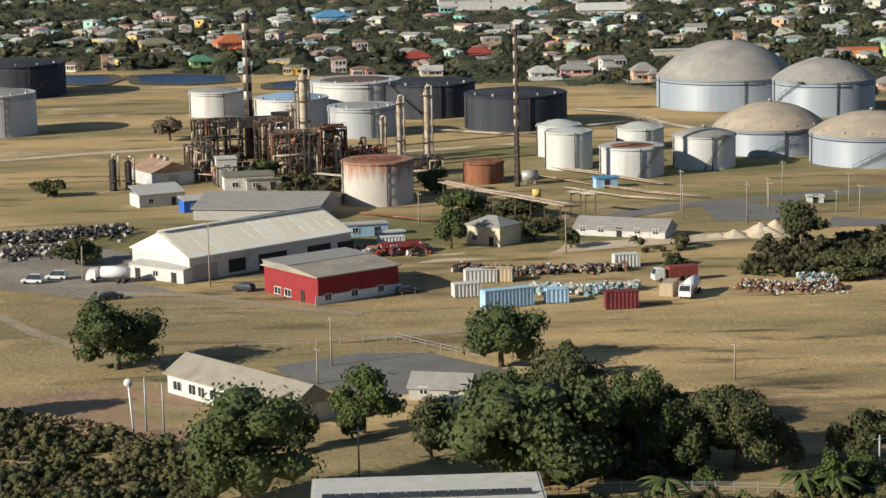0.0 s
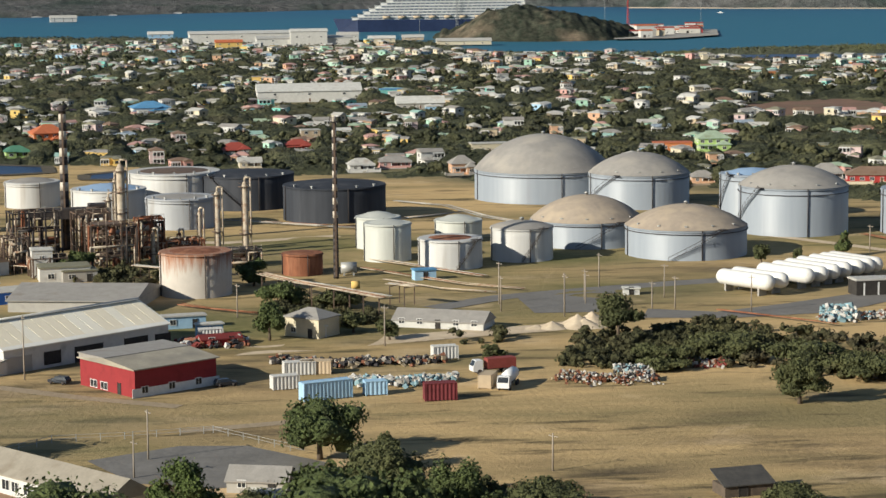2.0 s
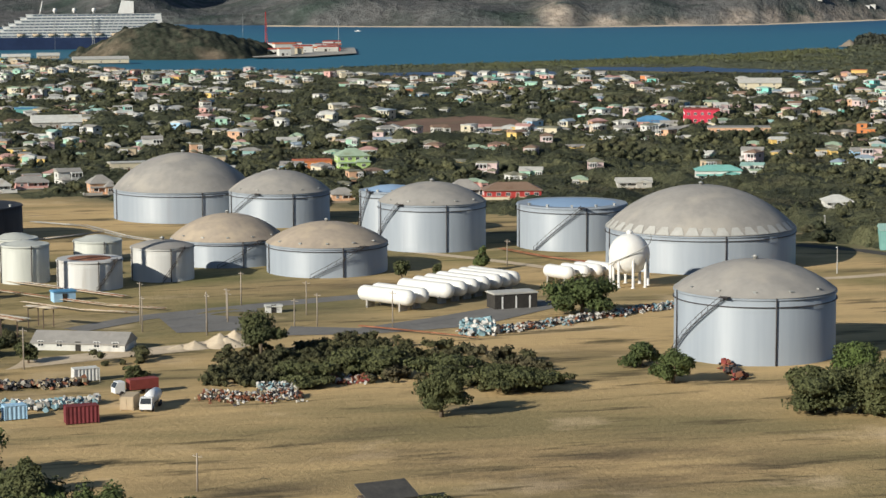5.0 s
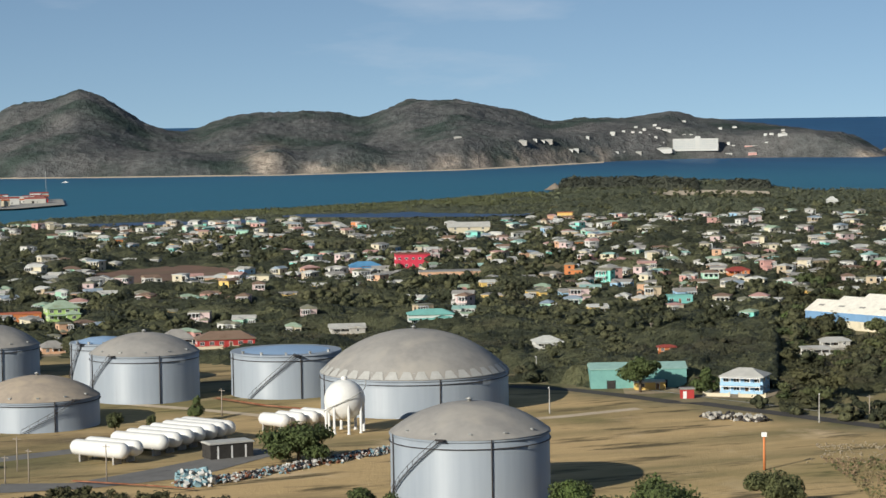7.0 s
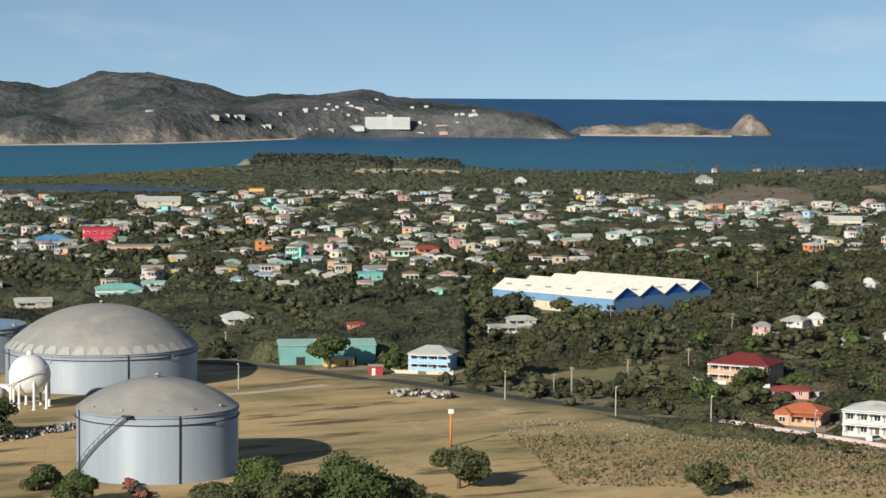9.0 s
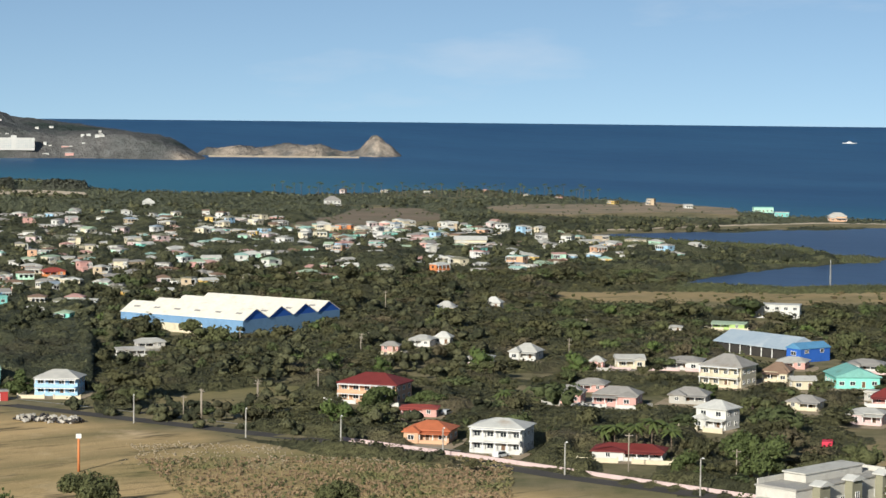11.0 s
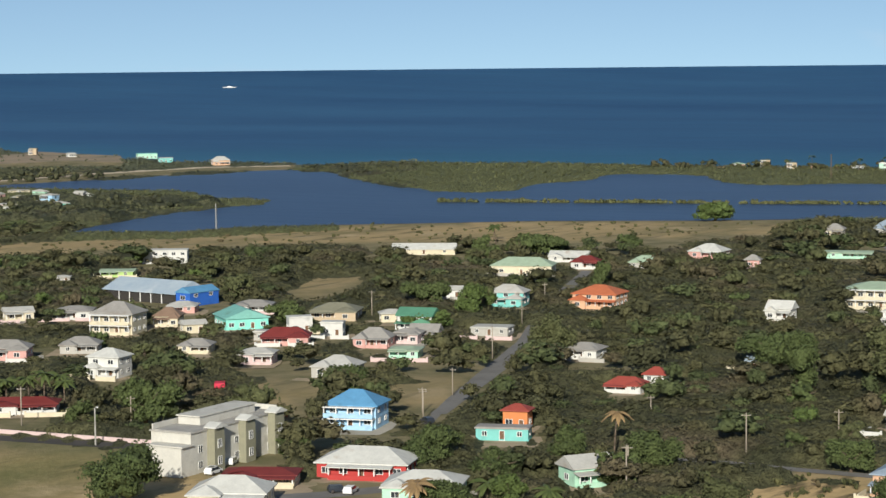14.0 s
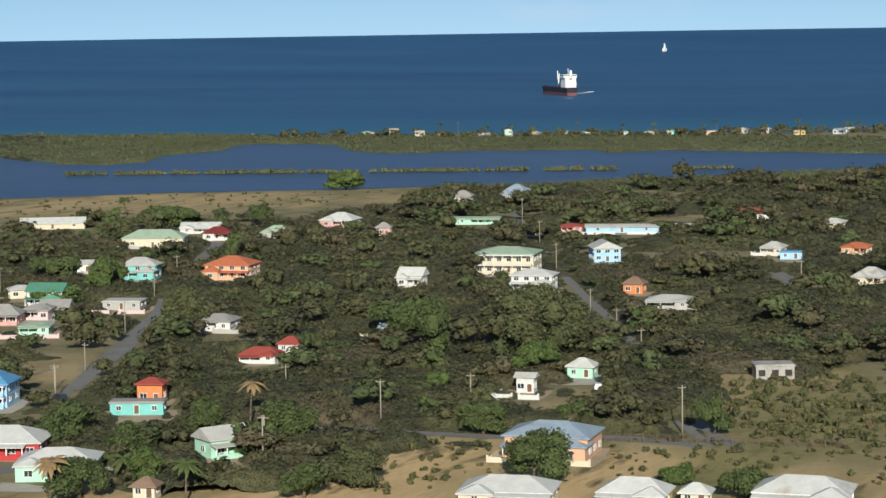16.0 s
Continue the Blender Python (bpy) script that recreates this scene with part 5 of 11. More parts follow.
def lamp_post(x, y, h, rz):
    t = thing("street_lamp", x, y, rz, "pale concrete street lamp with a short arm", "lamp", "street lamps")
    part("post", Shape().lathe([(0.22, 0), (0.2, 0.3), (0.13, h)], 8).mesh("post", CONCRETE), t)
    part("arm", Shape().tube((0, 0, h - 0.1), (1.3, 0, h + 0.35), 0.06, 6).mesh("arm", GALV), t)
    part("lamp_head", Shape().box(1.7, 0, h + 0.26, 0.9, 0.32, 0.2).mesh("lamp_head", PURE), t)
    return t


def car(x, y, rz, paint, kind="car"):
    t = thing(kind, x, y, rz, f"parked {('white', 'dark', 'red', 'silver')[paint]} {kind} with dark windows", "vehicle", "parked vehicles")
    big = 1.25 if kind == "van" else 1.0
    s = Shape()
    s.add([(-2.1, -0.85, 0.35), (2.1, -0.85, 0.35), (2.1, 0.85, 0.35), (-2.1, 0.85, 0.35), (-2.15, -0.88, 0.95), (2.1, -0.88, 0.85), (2.1, 0.88, 0.85), (-2.15, 0.88, 0.95),
           (-1.7, -0.72, 1.5 * big), (0.5, -0.72, 1.5 * big), (0.5, 0.72, 1.5 * big), (-1.7, 0.72, 1.5 * big), (1.2, -0.85, 0.95), (1.2, 0.85, 0.95)],
          [(3, 2, 1, 0), (0, 1, 5, 12, 4), (1, 2, 6, 5), (2, 3, 7, 13, 6), (3, 0, 4, 7), (8, 9, 10, 11), (4, 8, 11, 7), (5, 6, 13, 12)])
    s.add([(-2.15, -0.88, 0.95), (1.2, -0.85, 0.95), (0.5, -0.72, 1.5 * big), (-1.7, -0.72, 1.5 * big)], [(0, 1, 2, 3)], 1)
    s.add([(-2.15, 0.88, 0.95), (1.2, 0.85, 0.95), (0.5, 0.72, 1.5 * big), (-1.7, 0.72, 1.5 * big)], [(3, 2, 1, 0)], 1)
    s.add([(1.2, -0.85, 0.95), (1.2, 0.85, 0.95), (0.5, 0.72, 1.5 * big), (0.5, -0.72, 1.5 * big)], [(0, 1, 2, 3)], 1)
    part("body", s.mesh("body", CARS[paint], GLASS), t)
    wh = Shape().tube((0, -0.12, 0), (0, 0.12, 0), 0.34, 12).mesh("wheel", BLACKSTEEL)
    for dx in (-1.35, 1.35):
        for dy in (-0.8, 0.8):
            part("wheel", wh, t, pose(dx, dy, 0.34))
    return t


# ---- works buildings and plant ----
def building(x, y, rz, w, d, h, rise, along, wall, roof, label, openings=(), style="gable", name="works_building", over=0.5, category="building", base=0.0):
    """A plain works building; openings are (side, place along it, sill, width, height, kind)."""
    t = thing(name, x, y, rz, label, category, z=base)
    PLACED.append((x, y, max(w, d) * 0.55))
    s = Shape().box(0, 0, 0, w, d, h)
    if style == "gable":
        if along == "x":
            for e in (-1, 1):
                s.add([(e * w / 2, -d / 2, h), (e * w / 2, d / 2, h), (e * w / 2, 0, h + rise), (e * (w / 2 - 0.2), -d / 2, h), (e * (w / 2 - 0.2), d / 2, h), (e * (w / 2 - 0.2), 0, h + rise)], [(0, 1, 2), (5, 4, 3), (0, 2, 5, 3), (1, 4, 5, 2)])
        else:
            for e in (-1, 1):
                s.add([(-w / 2, e * d / 2, h), (w / 2, e * d / 2, h), (0, e * d / 2, h + rise), (-w / 2, e * (d / 2 - 0.2), h), (w / 2, e * (d / 2 - 0.2), h), (0, e * (d / 2 - 0.2), h + rise)], [(0, 1, 2), (5, 4, 3), (0, 2, 5, 3), (1, 4, 5, 2)])
    part("wall", s.mesh("wall", wall), t)
    part("roof", roof_mesh(style, w, d, h, rise, over, along).mesh("roof", roof), t)
    for side, p, z, ow, oh, kind in openings:
        m = {"f": pose(p, -d / 2 - 0.04, z), "r": pose(w / 2 + 0.04, p, z, 0, 0, 90), "l": pose(-w / 2 - 0.04, p, z, 0, 0, -90)}[side]
        if kind == "window":
            o = part("window", Shape().box(0, 0, 0, ow, 0.06, oh).mesh("pane", GLASS), t, m)
            part("window_frame", Shape().box(0, -0.03, -0.08, ow + 0.2, 0.08, 0.1).box(0, -0.03, oh, ow + 0.2, 0.08, 0.1).box(-ow / 2, -0.03, 0, 0.1, 0.08, oh).box(ow / 2, -0.03, 0, 0.1, 0.08, oh).box(0, -0.03, 0, 0.08, 0.08, oh).mesh("window_frame", TRIM), o)
        elif kind == "band":
            part("wall_band", Shape().box(0, 0.02, 0, ow, 0.06, oh).mesh("wall_band", TRIM), t, m)
        else:
            # an open doorway is only a flat panel in the painted shade colour
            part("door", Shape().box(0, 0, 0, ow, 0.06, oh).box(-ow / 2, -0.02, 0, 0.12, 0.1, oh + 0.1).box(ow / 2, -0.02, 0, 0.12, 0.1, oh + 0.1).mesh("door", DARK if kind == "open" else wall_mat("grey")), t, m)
    return t


def chimney(x, y, h, r, bands, label):
    """A tall stack in alternating sooty and chalky bands, with a ring platform near its top."""
    t = thing("chimney_stack", x, y, 0, label, "chimney")
    for i in range(bands):
        z0, z1 = h * i / bands, h * (i + 1) / bands
        r0, r1 = r * (1.15 - 0.3 * i / bands), r * (1.15 - 0.3 * (i + 1) / bands)
        pale = i % 2 == 1 and i > bands * 0.3
        part("band", Shape().lathe([(r0, z0), (r1, z1)], 18).mesh("band", BANDWHITE if pale else BLACKSTEEL), t)
    part("platform", Shape().lathe([(r * 0.8, h - 1.6), (r * 1.9, h - 1.5), (r * 1.9, h - 1.35), (r * 0.8, h - 1.3)], 18).mesh("platform", BLACKSTEEL), t)
    rail = Shape()
    for i in range(12):
        a, b = 2 * math.pi * i / 12, 2 * math.pi * (i + 1) / 12
        p, q = (r * 1.85 * math.cos(a), r * 1.85 * math.sin(a)), (r * 1.85 * math.cos(b), r * 1.85 * math.sin(b))
        rail.tube((*p, h - 1.35), (*p, h - 0.3), 0.05, 4)
        rail.tube((*p, h - 0.3), (*q, h - 0.3), 0.05, 4)
    part("railing", rail.mesh("railing", BLACKSTEEL), t)
    part("ladder", Shape().box(0, -r * 1.2, 0.5, 0.5, 0.12, h - 2).mesh("ladder", STEEL), t)
    return t


def column(x, y, h, r, mat, label="upright process column with ladders and platforms", rings=3):
    t = thing("process_column", x, y, math.degrees(math.atan2(-x, y)), label, "column", "process columns")
    part("vessel", Shape().lathe([(r * 1.25, 0), (r * 1.05, h * 0.08), (r, h * 0.1), (r, h * 0.93), (r * 0.6, h * 0.98), (0.1, h)], 18).mesh("vessel", mat), t)
    for i in range(rings):
        z = h * (0.3 + 0.62 * i / max(1, rings - 1))
        p = part("platform", Shape().lathe([(r, z), (r + 0.9, z + 0.02), (r + 0.9, z + 0.12), (r, z + 0.14)], 14).mesh("platform", STEEL), t)
        rail = Shape()
        for k in range(10):
            a, b = 2 * math.pi * k / 10, 2 * math.pi * (k + 1) / 10
            rail.tube(((r + 0.85) * math.cos(a), (r + 0.85) * math.sin(a), z + 1.0), ((r + 0.85) * math.cos(b), (r + 0.85) * math.sin(b), z + 1.0), 0.05, 4)
        part("railing", rail.mesh("railing", STEEL), p)
    part("overhead_pipe", Shape().path([(0, 0, h - 0.2), (0, 0, h + 0.9), (r + 0.6, -0.2, h + 0.9), (r + 0.6, -0.2, 1.0)], 0.26, 8).mesh("overhead_pipe", PALESTEEL), t)
    part("ladder", Shape().box(-r - 0.15, -0.4, 0.3, 0.12, 0.5, h * 0.9).mesh("ladder", STEEL), t)
    return t


def steel_frame(x, y, w, d, h, nx, levels, seed, mat, label):
    """An open steel structure: posts, decks of beams, braces, drums and pipes."""
    rng = random.Random(seed)
    t = thing("steel_frame", x, y, math.degrees(math.atan2(-x, y)) + 12, label, "structure", "process units")
    post = Shape().box(0, 0, 0, 0.42, 0.42, h).mesh("post", mat)
    for i in range(nx + 1):
        for k in range(3):
            part("post", post, t, pose(-w / 2 + w * i / nx, -d / 2 + d * k / 2, 0))
    long_beam, cross_beam = Shape().box(0, 0, 0, w, 0.24, 0.30).mesh("beam", mat), Shape().box(0, 0, 0, 0.22, d, 0.28).mesh("cross_beam", mat)
    for j in range(levels):
        z = h * (j + 1) / levels - 0.4
        deck = part("beam", long_beam, t, pose(0, -d / 2, z))
        for k in (1, 2):
            part("beam", long_beam, t, pose(0, -d / 2 + d * k / 2, z))
        for i in range(nx + 1):
            part("cross_beam", cross_beam, t, pose(-w / 2 + w * i / nx, 0, z))
        if rng.random() < 0.35:
            part("grating", Shape().box(rng.uniform(-0.2, 0.2) * w, 0, z + 0.32, w * rng.uniform(0.4, 0.6), d * 0.8, 0.08).mesh("grating", mat), t)
        rail = Shape()
        rail.tube((-w / 2, 0, 1.4), (w / 2, 0, 1.4), 0.05, 4)
        for i in range(nx * 2 + 1):
            xx = -w / 2 + w * i / (nx * 2)
            rail.tube((xx, 0, 0.3), (xx, 0, 1.4), 0.05, 4)
        part("railing", rail.mesh("railing", PALESTEEL), deck)
    for i in range(nx):
        if rng.random() < 0.6:
            a = -w / 2 + w * i / nx
            j = rng.randrange(levels)
            part("brace", Shape().tube((a, -d / 2, h * j / levels), (a + w / nx, -d / 2, h * (j + 1) / levels - 0.4), 0.12, 5).mesh("brace", mat), t)
    for i in range(nx * levels):
        j = rng.randrange(levels)
        z = h * j / levels + 0.5
        r = rng.uniform(0.5, 1.0)
        xx, yy = rng.uniform(-0.45, 0.45) * w, rng.uniform(-0.4, 0.4) * d
        m = rng.choice([PALESTEEL, RUST, GALV, STEEL])
        if rng.random() < 0.5:
            part("drum", Shape().lathe([(0.1, z), (r, z + 0.3), (r, z + 2.2), (0.1, z + 2.5)], 12, 0, xx, yy).mesh("drum", m), t)
        else:
            part("drum", Shape().tube((xx - 1.6, yy, z + r), (xx + 1.6, yy, z + r), r, 12).mesh("drum", m), t)
    for i in range(nx * 9):
        z, yy = rng.uniform(0.12, 1.05) * h, rng.uniform(-0.55, 0.5) * d
        a, b = sorted((rng.uniform(-0.55, 0.55) * w, rng.uniform(-0.55, 0.55) * w))
        m = rng.choice([PALESTEEL, PALESTEEL, RUST, STEEL, BLACKSTEEL])
        part("pipe", Shape().path([(a, yy, rng.uniform(0, 0.8) * z), (a, yy, z), (b, yy, z), (b, yy, rng.uniform(0, 0.8) * z)], rng.uniform(0.13, 0.36), 6).mesh("pipe", m), t)
    return t


def pipe_rack(pts, h, lines, label, mat=None, seed=1):
    """Pipes side by side on portal posts along a line of points."""
    rng = random.Random(seed)
    P = [Vector((x, y, 0)) for x, y in pts]
    t = thing("pipe_rack", P[0].x, P[0].y, 0, label, "pipe rack")
    for k in range(lines):
        off = (k - (lines - 1) / 2) * (0.6 if h > 1.0 else 0.75)
        q = []
        for i, p in enumerate(P):
            d = (P[min(i + 1, len(P) - 1)] - P[max(i - 1, 0)]).normalized()
            q.append(p - P[0] + Vector((-d.y * off, d.x * off, h + rng.uniform(0, 0.25))))
        part("pipe", Shape().path(q, rng.uniform(0.08, 0.17) if h > 1.0 else rng.uniform(0.07, 0.14), 6).mesh("pipe", rng.choice([PALESTEEL, RUST, PALESTEEL, GALV]) if mat is None else mat), t)
    if h > 1.0:
        for i in range(len(P) - 1):
            ln = (P[i + 1] - P[i]).length
            d = (P[i + 1] - P[i]).normalized()
            for j in range(max(1, int(ln / 6))):
                c = P[i] - P[0] + d * (ln * (j + 0.5) / max(1, int(ln / 6)))
                wd = lines * 0.3 + 0.4
                n = Vector((-d.y, d.x, 0)) * wd
                part("portal", Shape().box(c.x + n.x, c.y + n.y, 0, 0.25, 0.25, h).box(c.x - n.x, c.y - n.y, 0, 0.25, 0.25, h).tube(c + n + Vector((0, 0, h - 0.2)), c - n + Vector((0, 0, h - 0.2)), 0.14, 5).mesh("portal", STEEL), t)
    return t


def container(x, y, rz, ln, mat, label, h=2.6, name="shipping_container"):
    t = thing(name, x, y, rz, label, "container", "containers")
    n = max(4, int(ln / 0.7))
    side = []
    for i in range(n):
        x0, k = -ln / 2 + ln * i / n, ln / n
        side += [(x0, 1.14), (x0 + 0.25 * k, 1.22), (x0 + 0.5 * k, 1.22), (x0 + 0.75 * k, 1.14)]
    side.append((ln / 2, 1.14))
    ring = [(px, -py) for px, py in side] + [(px, py) for px, py in reversed(side)]
    m = len(ring)
    pts = [(px, py, 0.12) for px, py in ring] + [(px, py, h) for px, py in ring]
    s = Shape().add(pts, [tuple(reversed(range(m))), tuple(range(m, 2 * m))] + [(i, (i + 1) % m, m + (i + 1) % m, m + i) for i in range(m)])
    part("body", s.mesh("body", mat), t)
    post = Shape().box(0, 0, 0, 0.16, 0.16, h + 0.02).mesh("corner_post", mat)
    edge = Shape().box(0, 0, h - 0.06, ln, 0.12, 0.14).mesh("top_rail", mat)
    for b in (-1, 1):
        part("top_rail", edge, t, pose(0, b * 1.2, 0))
        for a in (-1, 1):
            part("corner_post", post, t, pose(a * ln / 2, b * 1.18, 0))
    leaf = Shape().box(0, 0, 0.25, 0.06, 1.05, h - 0.45).mesh("end_door", mat)
    for b in (-0.55, 0.55):
        part("end_door", leaf, t, pose(-ln / 2 - 0.06, b, 0))
    return t


def truck(x, y, rz, cab, body, label, tanker=False):
    t = thing("truck", x, y, rz, label, "truck", "trucks")
    part("chassis", Shape().box(0, 0, 0.7, 8.0, 0.9, 0.3).mesh("chassis", BLACKSTEEL), t)
    c = part("cab", Shape().add([(2.6, -1.15, 0.6), (4.6, -1.15, 0.6), (4.6, 1.15, 0.6), (2.6, 1.15, 0.6), (2.6, -1.1, 2.7), (4.0, -1.1, 2.7), (4.0, 1.1, 2.7), (2.6, 1.1, 2.7), (4.6, -1.15, 1.6), (4.6, 1.15, 1.6)],
                                [(3, 2, 1, 0), (0, 1, 8, 5, 4), (1, 2, 9, 8), (2, 3, 7, 6, 9), (3, 0, 4, 7), (4, 5, 6, 7), (5, 8, 9, 6)]).mesh("cab", cab), t)
    part("windscreen", Shape().add([(4.64, -1.0, 1.65), (4.64, 1.0, 1.65), (4.08, 0.95, 2.6), (4.08, -0.95, 2.6)], [(0, 1, 2, 3)]).mesh("windscreen", GLASS), c)
    if tanker:
        part("tank_body", Shape().lathe([(0.2, -3.0), (1.1, -2.8), (1.2, 0), (1.1, 2.8), (0.2, 3.0)], 16).mesh("tank_body", body), t, pose(-1.2, 0, 2.1, 0, 90, 0))
    else:
        part("cargo_box", Shape().box(-1.3, 0, 1.0, 5.8, 2.3, 1.9).mesh("cargo_box", body), t)
    wh = Shape().tube((0, -0.17, 0), (0, 0.17, 0), 0.5, 12).mesh("wheel", BLACKSTEEL)
    for dx in (-3.2, -2.0, 3.3):
        for dy in (-1.0, 1.0):
            part("wheel", wh, t, pose(dx, dy, 0.5))
    return t


JUNKMATS = [surface("junk_" + k, c, None, 0.8, 0.7, bump=0.3) for k, c in (("rust", (0.22, 0.09, 0.05)), ("dark", (0.05, 0.045, 0.045)), ("pale", (0.44, 0.41, 0.36)), ("blue", (0.22, 0.34, 0.38)), ("white", (0.58, 0.56, 0.52)), ("red", (0.26, 0.06, 0.05)), ("tan", (0.34, 0.28, 0.19)))]


def junk(pts, width, n, size, kinds, seed, label, height=1.2):
    """A heap of uncounted scrap along a line of points."""
    rng = random.Random(seed)
    s = Shape()
    P = [Vector((x, y, 0)) for x, y in pts]
    for i in range(n):
        k = rng.randrange(len(P) - 1)
        p = P[k].lerp(P[k + 1], rng.random())
        d = (P[k + 1] - P[k]).normalized()
        off = rng.gauss(0, 0.33) * width
        p = p + Vector((-d.y, d.x, 0)) * off
        z = max(0.0, height * (1 - abs(off) / width)) * rng.random()
        a, b, c = (size * rng.uniform(0.4, 1.4) for _ in range(3))
        m = Matrix.Translation((p.x, p.y, z)) @ Euler((rng.uniform(-0.6, 0.6), rng.uniform(-0.6, 0.6), rng.uniform(0, 6.3))).to_matrix().to_4x4()
        pts8 = [m @ Vector((sx * a / 2 * rng.uniform(0.6, 1), sy * b / 2 * rng.uniform(0.6, 1), sz)) for sz in (0, c * 0.6) for sx, sy in ((-1, -1), (1, -1), (1, 1), (-1, 1))]
        s.add(pts8, [(3, 2, 1, 0), (4, 5, 6, 7), (0, 1, 5, 4), (1, 2, 6, 5), (2, 3, 7, 6), (3, 0, 4, 7)], kinds[rng.randrange(len(kinds))])
    return tagged(new("scrap_heap", s.mesh("scrap_heap", *JUNKMATS)), label, "scrap", kind="stuff")


def mound(x, y, r, h, mat, seed, label):
    s = Shape()
    n, m = 22, 7
    pts = []
    for j in range(m + 1):
        for i in range(n):
            a = 2 * math.pi * i / n
            rr = r * (1 - j / m) * (1 + 0.25 * noise.noise(Vector((math.cos(a) * 1.5 + seed, math.sin(a) * 1.5, 0))))
            pts.append((rr * math.cos(a), rr * math.sin(a) * 0.8, h * (j / m) ** 1.15 + 0.12 * h * noise.noise(Vector((rr * math.cos(a), rr * math.sin(a), seed)))))
    s.add(pts, [(j * n + i, j * n + (i + 1) % n, (j + 1) * n + (i + 1) % n, (j + 1) * n + i) for j in range(m) for i in range(n)], 0, True)
    return thing("sand_hill", x, y, seed * 40, label, "sand", "heaps of sand", mesh=s.mesh("sand_hill", mat))


def fence(name, pts, h, gap, label, mat, mesh_panel=False):
    """Posts and rails along a line of points."""
    P = [Vector((x, y, 0)) for x, y in pts]
    t = thing(name, P[0].x, P[0].y, 0, label, "fence")
    post = Shape().box(0, 0, 0, 0.14, 0.14, h).mesh("post", mat)
    for i in range(len(P) - 1):
        ln, d = (P[i + 1] - P[i]).length, (P[i + 1] - P[i]).normalized()
        for j in range(int(ln / gap) + 1):
            c = P[i] - P[0] + d * gap * j
            part("post", post, t, pose(c.x, c.y, 0))
        for z in (0.4, 0.8, 1.2, h - 0.1) if mesh_panel else (h * 0.5, h - 0.1):
            part("rail", Shape().tube(P[i] - P[0] + Vector((0, 0, z)), P[i + 1] - P[0] + Vector((0, 0, z)), 0.035, 4).mesh("rail", mat), t)
    return t


def sawtooth(x, y, rz, w, d, h, rise, teeth):
    """A wide blue warehouse whose white roof runs in four gables."""
    t = thing("gabled_warehouse", x, y, rz, "wide blue warehouse with a white roof of four gables", "warehouse")
    PLACED.append((x, y, max(w, d) * 0.55))
    part("wall", Shape().box(0, 0, 0, w, d, h).box(0, -d / 2 - 0.04, 0, w * 0.35, 0.08, h * 0.55, 0, 1).mesh("wall", wall_mat("steelblue"), wall_mat("cream")), t)
    k = d / teeth
    for i in range(teeth):
        y0, y1 = -d / 2 + k * i, -d / 2 + k * (i + 1)
        ym = (y0 + y1) / 2
        a = w / 2 + 0.4
        part("roof", Shape().add([(-a, y0, h), (a, y0, h), (a, ym, h + rise), (-a, ym, h + rise), (-a, y1, h), (a, y1, h), (-a, y0, h + 0.2), (a, y0, h + 0.2), (a, ym, h + rise + 0.2), (-a, ym, h + rise + 0.2), (-a, y1, h + 0.2), (a, y1, h + 0.2)],
                                 [(6, 7, 8, 9), (9, 8, 11, 10), (3, 2, 1, 0), (4, 5, 2, 3), (0, 1, 7, 6), (5, 4, 10, 11), (0, 6, 9, 3), (3, 9, 10, 4), (1, 2, 8, 7), (2, 5, 11, 8)]).mesh("roof", roof_mat("creamroof")), t)
        for e in (-1, 1):
            part("gable_wall", Shape().add([(e * w / 2, y0, h), (e * w / 2, y1, h), (e * w / 2, ym, h + rise), (e * (w / 2 - 0.3), y0, h), (e * (w / 2 - 0.3), y1, h), (e * (w / 2 - 0.3), ym, h + rise)], [(0, 1, 2), (5, 4, 3), (0, 2, 5, 3), (1, 4, 5, 2), (0, 3, 4, 1)]).mesh("gable_wall", wall_mat("blue")), t)
    pane = Shape().box(0, 0, 0, 2.6, 1.0, 0.08).mesh("rooflight", roof_mat("greyroof"))
    lean = math.degrees(math.atan2(rise, k / 2))
    for i in range(teeth):
        for j in range(6):
            part("rooflight", pane, t, pose(-w / 2 + w * (j + 0.5) / 6, -d / 2 + k * (i + 0.25), h + rise * 0.5 + 0.22, lean, 0, 0))
    return t


def on_hill(h, el):
    """Where a line of sight from the hilltop at a heading and elevation meets the far hills."""
    r = 3000.0
    while r < 4400 and EYE + r * math.tan(radians(el)) > HILL_Z(h, r):
        r += 8.0
    return r


def far_block(h, el, wide, high, wall, name="hillside_house", label="pale building on the far hillside", category="house", group="far hillside buildings"):
    """A building on the far hills, its size given in degrees as seen from the hilltop."""
    r = on_hill(h, el) + (3 if wide < 0.8 else -10)
    x, y = spot(h, r)
    w, up = max(5.0, r * radians(wide)), max(3.0, r * radians(high))
    t = thing(name, x, y, h, label, category, group, z=EYE + r * math.tan(radians(el)) - 2)
    part("wall", Shape().box(0, 0, -2.5, w, 12, up + 4.5).mesh("wall", wall_mat(wall)), t)
    part("roof", roof_mesh("hip" if w < 40 else "flat", w, 12, up + 2, min(2.0, w * 0.08)).mesh("roof", roof_mat("silver")), t)
    if w > 40:
        pane = framed(w / 34, 1.6, 1, 0.3, 0.3).mesh("window", wall_mat("white"), roof_mat("slate"))
        for k in range(5):
            for i in range(22):
                part("window", pane, t, pose(-w / 2 + w * (i + 0.5) / 22, -6.1, 1.0 + up * k / 5.2))
        part("lift_tower", Shape().box(w * 0.05, 0, 0, w * 0.12, 12.6, up + 6).mesh("lift_tower", wall_mat(wall)), t)
    return t


